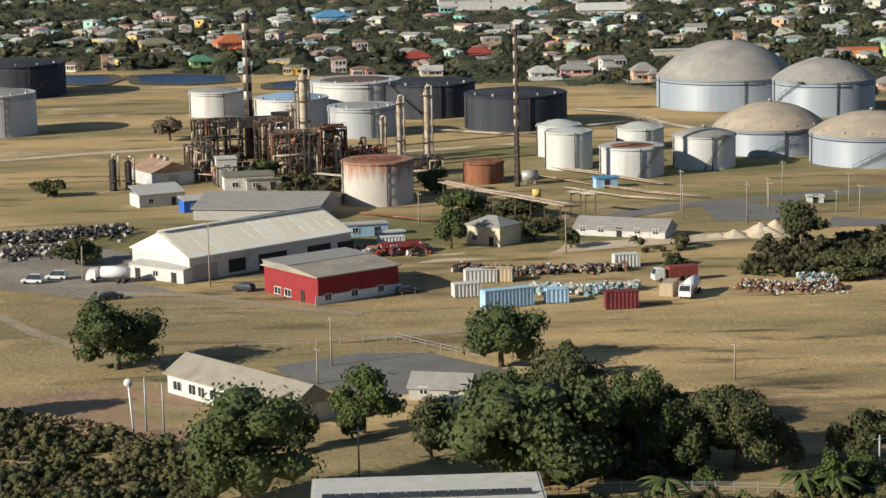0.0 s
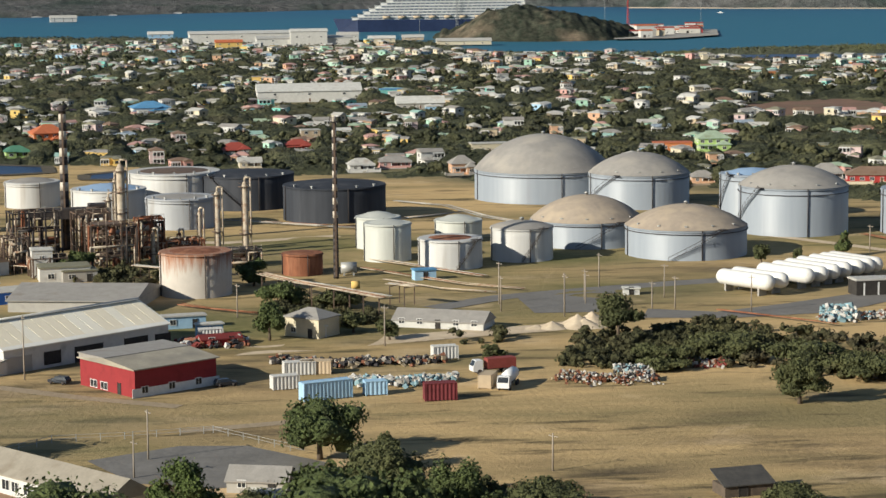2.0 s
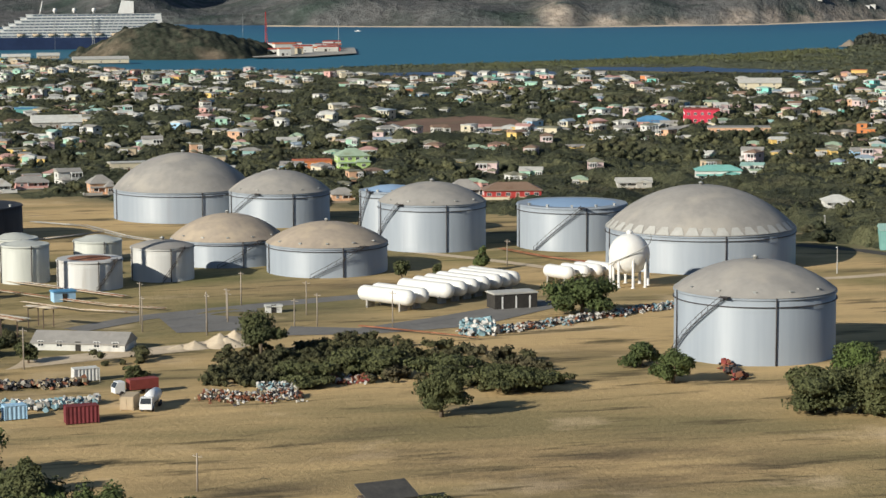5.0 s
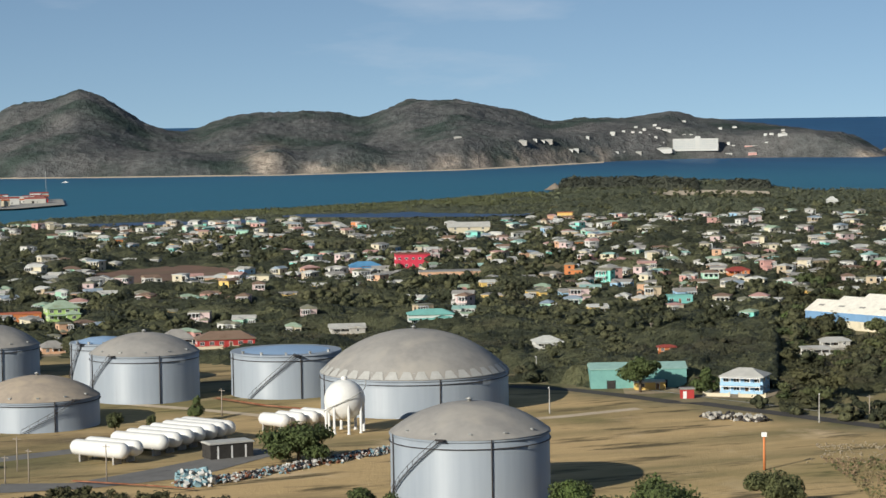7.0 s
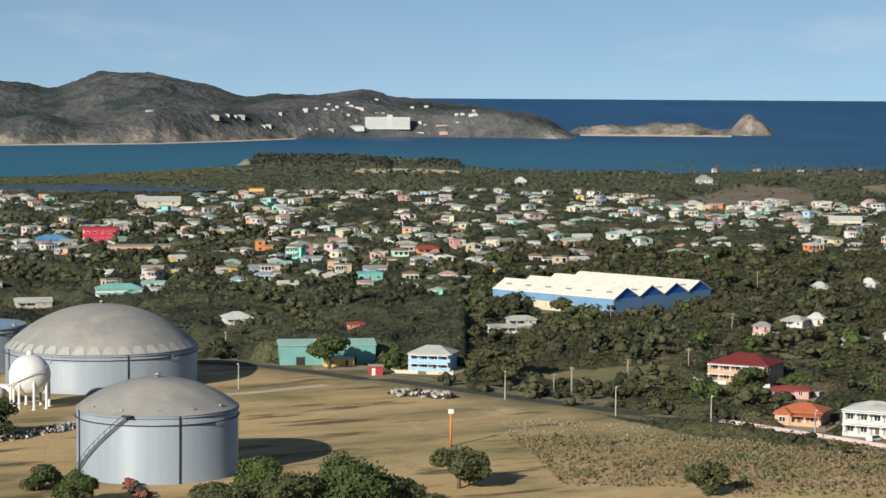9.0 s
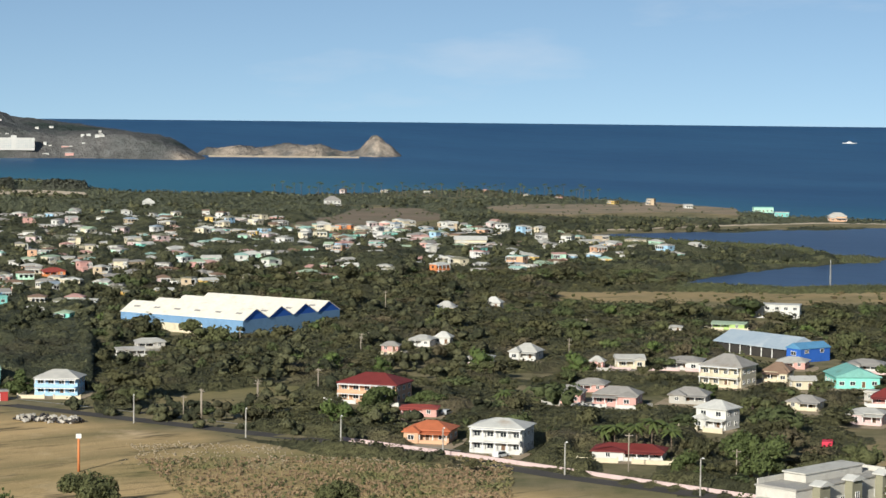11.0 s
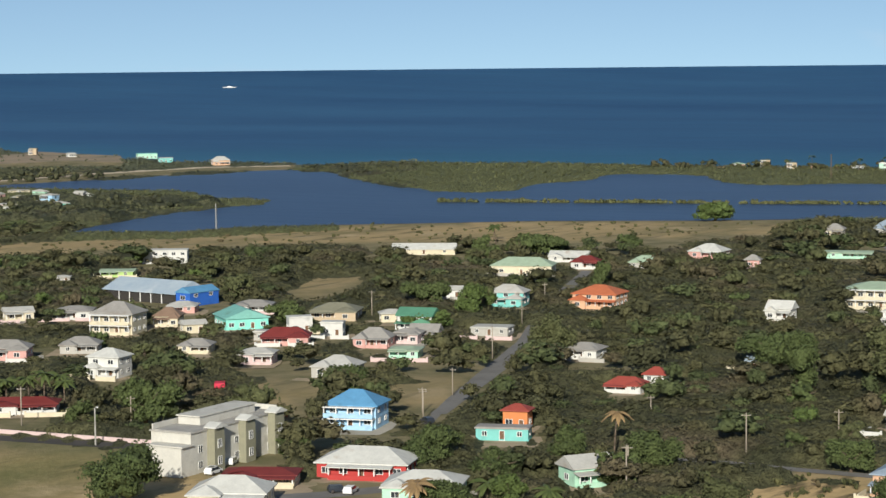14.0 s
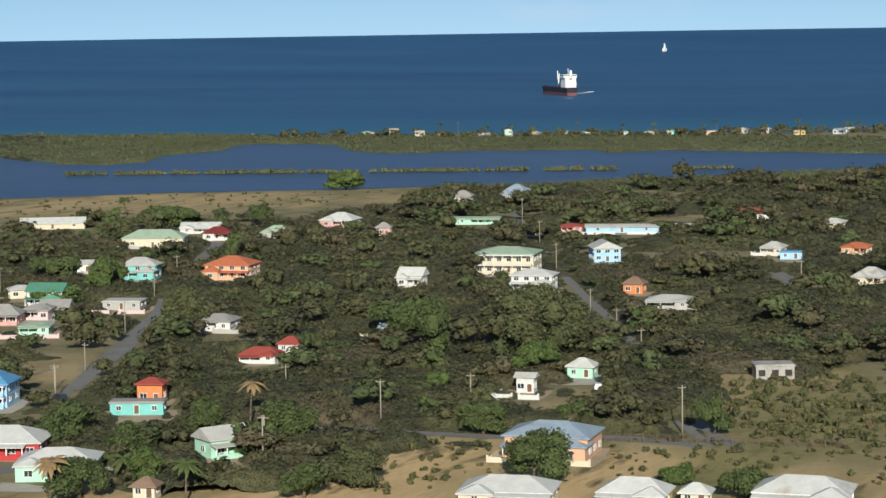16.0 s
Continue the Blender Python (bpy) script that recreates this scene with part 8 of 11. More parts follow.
strip('track', [(-124.3, 622.0), (-100.6, 633.8), (-74.0, 641.8), (-49.0, 637.2), (-9.8, 622.5), (22.4, 633.1)], 5.0, DIRT, 0.05, 'dirt track between the tank bunds', 'track')
strip('track', [(138.9, 620.4), (160.2, 589.6), (172.7, 567.4), (182.1, 557.3)], 4.0, DIRT, 0.055, 'dirt track behind the tanks', 'track')
strip('track', [(222.3, 528.9), (240.5, 530.5), (266.0, 535.1)], 4.0, DIRT, 0.055, 'pale track towards the railway gate', 'track')
strip('track', [(-91.6, 408.5), (-81.4, 399.5), (-72.4, 383.6), (-62.5, 371.0), (-45.6, 358.3)], 2.4, surface('worn_track', (0.37, 0.295, 0.20), (0.30, 0.235, 0.155), 0.12, 0.95, bump=0.3), 0.05, 'pale dirt lane at the pasture edge', 'track')
ground_sheet('yard', [(-70.0, 331.0), (-60.0, 338.0), (-51.6, 341.5), (-43.6, 337.0), (-35.5, 329.0), (-33.0, 315.0), (-38.0, 304.0), (-48.8, 306.0), (-60.2, 316.5), (-69.0, 322.0)], surface('school_yard_earth', (0.36, 0.235, 0.145), (0.29, 0.19, 0.115), 0.08, 0.95, bump=0.25, stain=(0.22, 0.155, 0.095), stain_scale=0.10, stain_at=0.60), 0.04, 'bare reddish earth yard beside the school building', 'yard')
ground_sheet('yard', [(-28.4, 352.4), (-14.0, 361.4), (-2.8, 360.2), (9.9, 346.4), (6.0, 333.3), (-7.9, 331.0), (-20.2, 335.9)], ASPHALT, 0.05, 'worn asphalt yard behind the school building', 'yard')
strip('road', [(254.6, 597.4), (267.1, 581.3), (274.3, 562.6), (280.1, 542.7), (285.1, 538.6), (298.2, 494.1), (308.4, 459.1), (317.5, 431.3), (335.1, 388.6), (325.1, 388.7), (327.4, 364.2), (338.6, 315.1)], 6.0, surface('dark_road_edge', (0.075, 0.068, 0.06), (0.055, 0.05, 0.045), 0.2, 0.95, bump=0.3), 0.05, 'dark railway-like verge along the works boundary')
strip('kerb', [(286.0, 570.0), (293.0, 545.0), (301.5, 518.0), (312.0, 483.0), (320.0, 455.0), (328.0, 424.0), (335.0, 395.0)], 0.8, CONCRETE, 0.14, 'pale concrete kerb along the boundary road', 'kerb')
hut = building(287.6, 548.5, -20, 3.6, 3.0, 2.6, 0.3, 'x', wall_mat('red'), roof_mat('greyroof'), 'small red gate hut beside the boundary road', (('f', -0.8, 0, 1.0, 2.1, 'band'),), 'flat', 'gate_hut', 0.2, 'hut')
wall_strip = Shape()
wall_strip.box(324.5, 413.8, 0, 42.1, 0.3, 0.95, -1.3648)
wall_strip.box(331.9, 373.6, 0, 39.6, 0.3, 0.95, -1.4125)
wall_strip.box(338.5, 335.4, 0, 38.0, 0.3, 0.95, -1.3860)
tagged(new('garden_wall', wall_strip.mesh('garden_wall', wall_mat('palepink'))), 'long low pink garden wall along the road', 'wall')
ground_sheet('yard', [(-103.3, 475.0), (-82.0, 479.3), (-66.4, 464.4), (-60.9, 430.3), (-49.3, 417.3), (-64.7, 412.4), (-94.3, 431.4)], surface('yard_grit', (0.27, 0.235, 0.19), (0.20, 0.17, 0.135), 0.1, 0.95, bump=0.3, stain=(0.34, 0.29, 0.22), stain_scale=0.06, stain_at=0.55), 0.026, 'grey-brown gritty works yard', 'yard')
# town and suburb roads
strip('road', [(391.0, 282.8), (427.3, 300.7), (470.9, 320.6), (523.1, 344.3), (558.3, 363.4)], 2.4, ASPHALT, 0.050, 'narrow grey suburb road')
strip('road', [(637.1, 403.0), (684.3, 425.5), (729.9, 447.4)], 4.0, ASPHALT, 0.052, 'narrow grey suburb road')
strip('road', [(506.1, 192.7), (552.1, 217.5), (595.4, 242.4), (646.8, 270.9), (726.3, 312.8), (805.9, 355.6), (878.9, 393.0)], 2.7, ASPHALT, 0.054, 'narrow grey suburb road')
strip('road', [(380.3, 223.3), (386.3, 211.1), (387.2, 191.4), (389.0, 175.2), (396.8, 154.7), (394.4, 136.7)], 4.0, ASPHALT, 0.056, 'narrow grey suburb road')
strip('road', [(682.0, 213.4), (647.4, 195.5), (628.8, 184.7)], 5.0, ASPHALT, 0.058, 'narrow grey suburb road')
strip('road', [(311.3, 258.6), (321.7, 251.0), (330.8, 246.0)], 6.0, ASPHALT, 0.060, 'narrow grey suburb road')
strip('road', [(406.2, 289.9), (447.4, 307.7), (496.4, 328.9), (552.6, 357.4)], 4.0, ASPHALT, 0.062, 'narrow grey suburb road')
strip('road', [(418.6, 149.2), (405.4, 140.5), (396.0, 132.8)], 6.0, ASPHALT, 0.064, 'narrow grey suburb road')
strip('beach_road', [(980.9, 1133.7), (1073.3, 1132.1), (1191.6, 1135.3), (1275.5, 1125.7), (1320.7, 1079.4)], 16.0, SAND, 0.06, 'pale sandy causeway beside the lagoon')
# vehicles, boxes and heaps of the yard
container(11.3, 397.6, 22, 9.5, wall_mat('skyblue'), 'pale blue shipping container with a dented side', 3.4)
container(31.8, 394.1, 5, 5.8, wall_mat('maroon'), 'dark red shipping container with ribbed sides', 3.2)
container(4.0, 408.1, 15, 5.0, wall_mat('white'), 'white site box among scrap', 2.6, 'site_box')
container(6.9, 421.9, 10, 6.0, wall_mat('white'), 'white site box among scrap', 2.6, 'site_box')
container(10.2, 422.7, -10, 6.0, wall_mat('tan'), 'rusty framed site box among scrap', 2.6, 'site_box')
container(41.6, 405.2, 70, 5.0, wall_mat('tan'), 'rusty framed site box among scrap', 2.6, 'site_box')
container(36.1, 435.2, 10, 5.0, wall_mat('white'), 'white box trailer among scrap', 2.6, 'site_box')
container(20.4, 400.7, 10, 4.0, wall_mat('skyblue'), 'pale steel crate among scrap', 2.6, 'site_box')
container(-10.8, 462.5, 10, 5.0, wall_mat('white'), 'white site box among scrap', 2.6, 'site_box')
truck(44.2, 419.0, 195, CARS[0], JUNKMATS[5], 'old white-cabbed truck with a red body')
truck(45.4, 404.2, 250, CARS[0], CARS[0], 'white mixer truck with a round tank', True)
truck(-65.8, 430.9, 170, CARS[0], CARS[0], 'white tanker truck parked by the warehouse', True)
car(-81.2, 431.6, 170, 0, 'van')
car(-77.1, 435.3, 170, 0, 'van')
car(-38.4, 418.8, 150, 1, 'car')
car(-7.0, 412.2, 20, 1, 'car')
car(-62.9, 413.3, 20, 1, 'car')
car(333.3, 291.2, 30, 0)
car(323.2, 284.6, 10, 0)
car(322.2, 250.1, 20, 0)
car(384.6, 318.1, 60, 2)
car(447.9, 179.9, 20, 0)
car(450.1, 178.1, 25, 1)
car(452.2, 176.9, 25, 0)
car(779.9, 342.9, 80, 1)
car(763.7, 334.0, 80, 0)
car(335.7, 450.6, 20, 1)
car(334.5, 391.8, 10, 0)
car(345.7, 484.4, 15, 0)
car(370.4, 456.1, 25, 3)
car(394.4, 284.5, 60, 1)
car(503.3, 146.5, 10, 0)
junk([(1.5, 435.9), (12.6, 430.2), (23.7, 430.6), (36.0, 431.5)], 4.0, 380, 1.0, (0, 1, 1, 6, 2, 1), 31, 'line of rusty scrap metal along the track')
junk([(16.3, 412.2), (22.5, 409.7), (30.0, 409.9), (36.4, 411.4)], 4.5, 260, 1.1, (4, 3, 2, 4, 3), 32, 'heap of pale and blue drums and scrap')
junk([(56.3, 413.1), (64.6, 407.1), (73.6, 409.0)], 6.0, 800, 0.6, (2, 4, 0, 6, 0, 1), 33, 'bank of pale scrap and rubbish by the scrub')
junk([(67.3, 417.1), (74.8, 415.8)], 4.0, 260, 0.7, (4, 3, 2, 1), 34, 'heap of white and blue scrap')
junk([(77.3, 423.8), (84.5, 420.2), (89.7, 418.1)], 3.0, 220, 1.0, (4, 2, 0, 5), 35, 'row of pale scrap under the scrub')
junk([(121.1, 468.8), (130.3, 470.4), (140.7, 474.9), (154.9, 482.3), (169.6, 490.0), (181.1, 495.1)], 4.0, 1100, 0.75, (2, 4, 3, 2, 0, 1), 36, 'long bank of crushed pale and blue metal')
junk([(121.9, 471.8), (129.0, 470.6)], 5.0, 260, 1.4, (3, 4, 3), 37, 'stack of turquoise scrap', 2.6)
junk([(-104.9, 482.5), (-97.5, 482.9), (-87.1, 487.5), (-70.3, 492.8)], 12.0, 900, 0.9, (1, 1, 1, 1, 2), 38, 'spread of dark and rusty pipes and scrap')
junk([(-93.7, 463.2), (-84.8, 466.9), (-75.8, 471.3)], 8.0, 520, 0.9, (1, 1, 1, 2), 39, 'scrap frames behind the warehouse')
junk([(-17.1, 455.2), (-10.1, 456.9), (-3.0, 457.4)], 6.0, 200, 1.3, (1, 5, 4, 0), 40, 'parked machine parts')
junk([(272.6, 511.8), (277.2, 504.7), (282.3, 497.4)], 3.0, 120, 1.3, (1, 2, 2), 41, 'pile of grey stone slabs in the pasture')
junk([(268.4, 444.5), (281.4, 428.2), (300.9, 410.7), (313.2, 395.3), (327.1, 379.3)], 15.0, 420, 0.34, (6, 6, 6), 42, 'field of tan rubble stones', 0.3)
junk([(271.7, 452.6), (285.9, 447.4), (299.0, 430.7)], 9.0, 240, 0.36, (6, 6, 6), 43, 'scatter of tan rubble stones', 0.3)
junk([(167.1, 439.0), (159.9, 401.4)], 2.0, 120, 1.2, (1, 5, 0), 44, 'dark heap at the scrub edge')
mound(62.1, 468.2, 4.0, 1.5, SAND, 1, 'pale heap of sand')
mound(67.8, 470.4, 5.5, 2.6, SAND, 2, 'pale heap of sand')
mound(71.2, 471.4, 5.5, 2.9, SAND, 3, 'pale heap of sand')
mound(69.1, 468.7, 4.5, 1.9, SAND, 4, 'pale heap of sand')
mound(58.6, 468.0, 3.0, 0.8, SAND, 5, 'pale heap of sand')
ground_sheet('field', RED_FIELD, surface('red_field_soil', (0.21, 0.125, 0.085), (0.145, 0.09, 0.062), 0.03, 0.95, bump=0.3, stain=(0.16, 0.13, 0.075), stain_scale=0.05, stain_at=0.58), 0.1, 'bare reddish-brown field among the houses', 'field')
ground_sheet('field', LOT_H, surface('grazed_field', (0.235, 0.175, 0.12), (0.165, 0.13, 0.085), 0.02, 0.95, bump=0.3, stain=(0.15, 0.14, 0.085), stain_scale=0.03, stain_at=0.55), 0.09, 'dull brown grazed field behind the beach', 'field')
ground_sheet('field', LOT_I, surface('dry_field', (0.33, 0.25, 0.17), (0.22, 0.175, 0.115), 0.02, 0.95, bump=0.3, stain=(0.16, 0.15, 0.09), stain_scale=0.03, stain_at=0.55), 0.09, 'pale dry field behind the beach', 'field')
ground_sheet('beach', BEACH_STRIP, SAND, 0.12, 'pale sand strip at the pine point', 'beach')
# poles and lamps
pole(-53.5, 442.9, 6.0, rz=-84)
pole(-71.4, 432.8, 7.1, rz=-81)
pole(-45.4, 423.7, 12.5, rz=-66)
pole(54.4, 502.9, 9.8, rz=-55)
pole(66.7, 482.6, 9.8, rz=-76)
pole(74.0, 500.0, 7.1, rz=-50)
pole(81.0, 525.1, 8.2, rz=-55)
pole(87.6, 489.8, 6.4, rz=-50)
pole(92.7, 489.1, 7.6, rz=-56)
pole(44.6, 336.3, 6.0, rz=-50)
pole(-20.2, 339.7, 6.0, rz=-56)
pole(-18.6, 352.2, 8.2, rz=-61)
pole(-5.4, 491.4, 7.7, rz=-56)
pole(25.1, 450.9, 8.5, rz=-36)
pole(67.4, 487.1, 8.7, rz=-59)
pole(74.5, 505.0, 7.3, rz=-54)
pole(93.4, 506.2, 8.0, rz=-34)
pole(108.7, 482.7, 8.3, rz=-50)
pole(161.4, 575.3, 7.4, rz=-55)
pole(53.6, 491.8, 8.1, rz=-70)
pole(393.2, 205.2, 9.2, rz=-64)
pole(358.0, 211.7, 7.3, rz=-80)
pole(353.6, 334.9, 7.4, rz=-74)
pole(365.3, 337.0, 6.0, rz=-70)
pole(397.1, 287.5, 7.0, rz=-34)
pole(431.0, 303.3, 6.7, rz=-90)
pole(489.6, 331.4, 9.1, rz=-80)
pole(553.7, 420.3, 8.0, rz=-78)
pole(556.9, 366.1, 7.7, rz=-76)
pole(424.6, 199.9, 6.0, rz=-70)
pole(612.5, 393.6, 6.5, rz=-36)
pole(421.5, 243.4, 6.0, rz=-40)
pole(404.9, 145.2, 9.6, rz=-34)
pole(508.7, 199.4, 9.8, rz=-66)
pole(349.6, 207.1, 9.0, rz=-68)
pole(560.9, 227.5, 7.8, rz=-35)
pole(660.8, 279.8, 9.2, rz=-35)
pole(805.9, 355.6, 11.2, rz=-35)
pole(744.9, 321.9, 8.3, rz=-65)
pole(647.9, 194.2, 7.7, rz=-64)
pole(629.7, 182.0, 6.6, rz=-84)
pole(501.9, 190.4, 6.0, rz=-65)
pole(368.2, 511.6, 7.2, rz=-65)
pole(337.7, 497.4, 6.9, rz=-41)
pole(313.8, 488.2, 7.8, rz=-81)
pole(451.6, 599.8, 6.0, rz=-70)
pole(493.6, 544.1, 6.0, rz=-77)
pole(357.7, 373.1, 6.0, rz=-48)
pole(359.2, 330.6, 6.2, rz=-66)
pole(344.5, 359.4, 8.7, rz=-35)
pole(363.8, 343.6, 6.3, rz=-50)
pole(371.1, 341.6, 6.0, rz=-60)
pole(547.5, 594.3, 6.0, rz=-55)
pole(447.1, 596.4, 6.0, rz=-49)
pole(405.1, 293.5, 6.0, rz=-66)
pole(481.4, 530.7, 6.4, rz=-85)
pole(311.3, 483.9, 8.1, rz=-86)
pole(309.9, 490.5, 6.0, rz=-70)
pole(345.4, 508.3, 6.0, rz=-46)
pole(372.8, 518.1, 6.5, rz=-84)
pole(432.4, 577.3, 7.3, rz=-85)
pole(351.2, 696.3, 6.0, rz=-69)
pole(416.0, 623.2, 6.7, rz=-90)
pole(538.3, 702.5, 9.0, rz=-70)
lamp_post(294.2, 489.2, 7.2, -120)
lamp_post(303.3, 451.6, 7.2, -120)
lamp_post(314.9, 428.1, 7.1, -120)
lamp_post(322.9, 399.0, 6.9, -120)
lamp_post(329.7, 364.3, 7.3, -120)
lamp_post(334.6, 327.2, 8.0, -120)
lamp_post(240.9, 537.7, 6.8, -120)
lamp_post(269.4, 610.6, 6.5, -120)
marker = thing('marker_post', 244.8, 430.5, -30, 'orange post with a white square lamp head', 'post')
part('post', Shape().lathe([(0.3, 0), (0.25, 7.4)], 10).mesh('post', wall_mat('orange')), marker)
part('head', Shape().box(0, 0, 7.4, 1.2, 0.5, 1.0).mesh('head', PURE), marker)
sign = thing('round_sign', -45.1, 309.6, 0, 'round white sign on a white pole', 'sign')
part('pole', Shape().tube((0.2, 0, 0), (-0.3, 0, 7.6), 0.16, 10).mesh('pole', PURE), sign)
part('disc', Shape().tube((-0.35, -0.15, 7.9), (-0.35, 0.15, 7.9), 0.62, 24).mesh('disc', PURE), sign)
pole(-43.4, 311.7, 8.2, 'thin bare white flagpole', 0, 0, False, 'flagpole', 'flagpoles')
pole(-40.6, 309.5, 7.8, 'thin bare white flagpole', 0, 0, False, 'flagpole', 'flagpoles')
pole(-11.8, 283.5, 7.3, 'leaning grey concrete pole with short fittings', 1, 20, False)
pole(-31.8, 275.1, 7.4, 'leaning grey concrete pole with short fittings', 1, 20, False)
pole(55.6, 278.4, 6.0, 'leaning grey concrete pole with short fittings', 1, 20, False)
pole(-58.2, 279.3, 9.5, 'leaning grey concrete pole with short fittings', 1, 20, False)
fence('field_fence', [(-45.2, 355.0), (-35.2, 366.7), (-21.9, 368.0), (-8.6, 371.0), (6.4, 352.9)], 1.3, 4.0, 'grey post and wire fence at the pasture edge', GALV)
fence('field_fence', [(11.0, 272.2), (22.0, 275.4), (36.3, 274.2), (54.9, 270.6)], 1.5, 3.0, 'grey post and wire fence along the lane', GALV, True)
fence('lane_fence', [(391.8, 156.3), (397.1, 137.6), (401.2, 111.4)], 1.6, 2.5, 'dark post fence beside the lane', STEEL, True)
thing('yellow_tank', 21.8, 510.3, 0, 'small bright yellow tank on the pipe rack', 'tank', z=3.4, mesh=Shape().tube((-1, 0, 0.6), (1, 0, 0.6), 0.9, 14).mesh('yellow_tank', wall_mat('yellow')))
thing('small_drum', 22.0, 553.6, 0, 'pale lying drum on a stand', 'drum', mesh=Shape().tube((-2, 0, 2.0), (2, 0, 2.0), 1.4, 16).box(-1.2, 0, 0, 0.4, 1.6, 1.0).box(1.2, 0, 0, 0.4, 1.6, 1.0).mesh('small_drum', GALV))
# wide buildings of the suburb
sawtooth(456.9, 690.2, -72, 56.9, 58.4, 6.0, 3.6, 4)
building(287.8, 580.0, -21, 27.6, 11.6, 5.6, 1.3, 'x', surface("shed_teal_wall", (0.20, 0.40, 0.36), (0.16, 0.33, 0.30), 0.4, 0.8, bump=0.1), roof_mat("paleteal"), 'long teal shed with a low gabled roof', (('f', -8, 0, 2.4, 2.4, 'open'), ('f', 0, 0, 2.4, 2.4, 'open'), ('f', 7, 0, 2.4, 2.4, 'open')), 'gable', 'works_building', 0.3, 'building')
# the open sides are solid walls, coloured as the shade within
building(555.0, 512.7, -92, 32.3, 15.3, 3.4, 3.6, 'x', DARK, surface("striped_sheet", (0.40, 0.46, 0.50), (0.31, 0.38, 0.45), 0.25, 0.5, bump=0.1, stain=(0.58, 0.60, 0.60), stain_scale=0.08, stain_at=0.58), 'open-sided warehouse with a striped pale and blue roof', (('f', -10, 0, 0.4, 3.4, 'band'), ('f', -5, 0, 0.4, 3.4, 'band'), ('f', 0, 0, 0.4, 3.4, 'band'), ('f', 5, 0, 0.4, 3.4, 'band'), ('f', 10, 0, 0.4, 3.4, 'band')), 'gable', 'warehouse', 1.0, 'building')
building(550.9, 490.6, -93, 6.5, 13.4, 4.4, 1.7, 'y', wall_mat("blue"), roof_mat("blueroof"), 'bright blue gabled block of the warehouse', (('f', 0, 2.2, 2.2, 1.2, 'window'), ('r', -4, 3.0, 1.6, 1.0, 'window'), ('r', 3, 3.0, 1.6, 1.0, 'window')), 'gable', 'works_building', 0.3, 'building')
block = building(334.6, 293.5, -84, 9.5, 30.9, 8.1, 0.3, 'x', BLOCKWALL, surface('block_roof', (0.40, 0.38, 0.34), (0.30, 0.285, 0.26), 0.3, 0.8, bump=0.1), 'pale grey concrete apartment block with gabled stair bays', (('r', -12.4, 1.0, 1.3, 1.3, 'window'), ('r', -5.2, 1.0, 1.3, 1.3, 'window'), ('r', 0.0, 1.0, 1.3, 1.3, 'window'), ('r', 5.2, 1.0, 1.3, 1.3, 'window'), ('r', 11.7, 1.0, 1.3, 1.3, 'window'), ('r', -12.4, 4.1, 1.3, 1.3, 'window'), ('r', -5.2, 4.1, 1.3, 1.3, 'window'), ('r', 0.0, 4.1, 1.3, 1.3, 'window'), ('r', 5.2, 4.1, 1.3, 1.3, 'window'), ('r', 11.7, 4.1, 1.3, 1.3, 'window'), ('f', -2.5, 4.0, 1.4, 1.4, 'window'), ('f', 2.5, 1.0, 1.4, 1.4, 'window')), 'flat', 'apartment_block', 0.2, 'apartment block')
bw, bd, bh = 9.5, 30.9, 8.1
part("parapet", Shape().box(-bw / 2 + 0.2, 0, bh + 0.3, 0.3, bd - 0.4, 1.1).box(0, bd / 2 - 0.2, bh + 0.3, bw - 0.8, 0.3, 1.1).mesh("parapet", BLOCKWALL), block)
part("roof_storey", Shape().box(-bw * 0.12, bd * 0.06, bh + 0.3, bw * 0.55, bd * 0.62, 1.7).box(-bw * 0.12, bd * 0.06, bh + 2.0, bw * 0.6, bd * 0.65, 0.25).mesh("roof_storey", BLOCKWALL), block)
part("end_wing", Shape().box(bw * 0.1, -bd / 2 - 1.6, 0, bw * 0.8, 3.2, bh * 0.72).box(bw * 0.1, -bd / 2 - 1.6, bh * 0.72, bw * 0.9, 3.8, 0.3).mesh("end_wing", BLOCKWALL), block)
for k in (-0.27, 0.08, 0.42):
    bay = part("stair_bay", Shape().box(bw / 2 + 0.9, bd * k, 0, 1.8, 3.4, bh + 0.5).mesh("stair_bay", OLIVEWALL), block)
    part("bay_roof", roof_mesh("gable", 2.2, 3.5, bh + 0.5, 0.8, 0.35, "x").mesh("bay_roof", roof_mat("whiteroof")), bay, pose(bw / 2 + 0.9, bd * k, 0))
    for z in (1.2, 4.6):
        part("window", framed(1.3, 1.7, 2).mesh("window", TRIM, GLASS), bay, pose(bw / 2 + 1.85, bd * k, z, 0, 0, 90))
container(405.9, 354.8, 40, 4.4, wall_mat('crimson'), 'small bright red container on the bare lot', 2.4)
building(477.0, 149.5, -63, 8.6, 6.0, 3.0, 0.3, 'x', CONCRETE, CONCRETE, 'unfinished grey concrete house with empty window holes', (('f', -3, 0.8, 1.4, 1.4, 'open'), ('f', 0, 0, 1.4, 2.2, 'open'), ('f', 3, 0.8, 1.4, 1.4, 'open')), 'flat', 'house', 0.3, 'house')
# further houses and sheds of the suburb
house(451.0, 380.4, -12, 8.9, 6.2, 3.0, 1.1, 'palepink', 'silver', 'hip', wings=True)
house(510.1, 414.2, 10, 7.0, 4.9, 4.4, 0.3, 'white', 'whiteroof', 'flat', wings=False)
house(506.4, 371.1, -16, 7.3, 5.1, 3.0, 1.1, 'palepink', 'greyroof', 'hip', wings=True)
house(488.4, 509.9, 8, 8.6, 6.0, 3.0, 1.1, 'cream', 'silver', 'gable', wings=True)
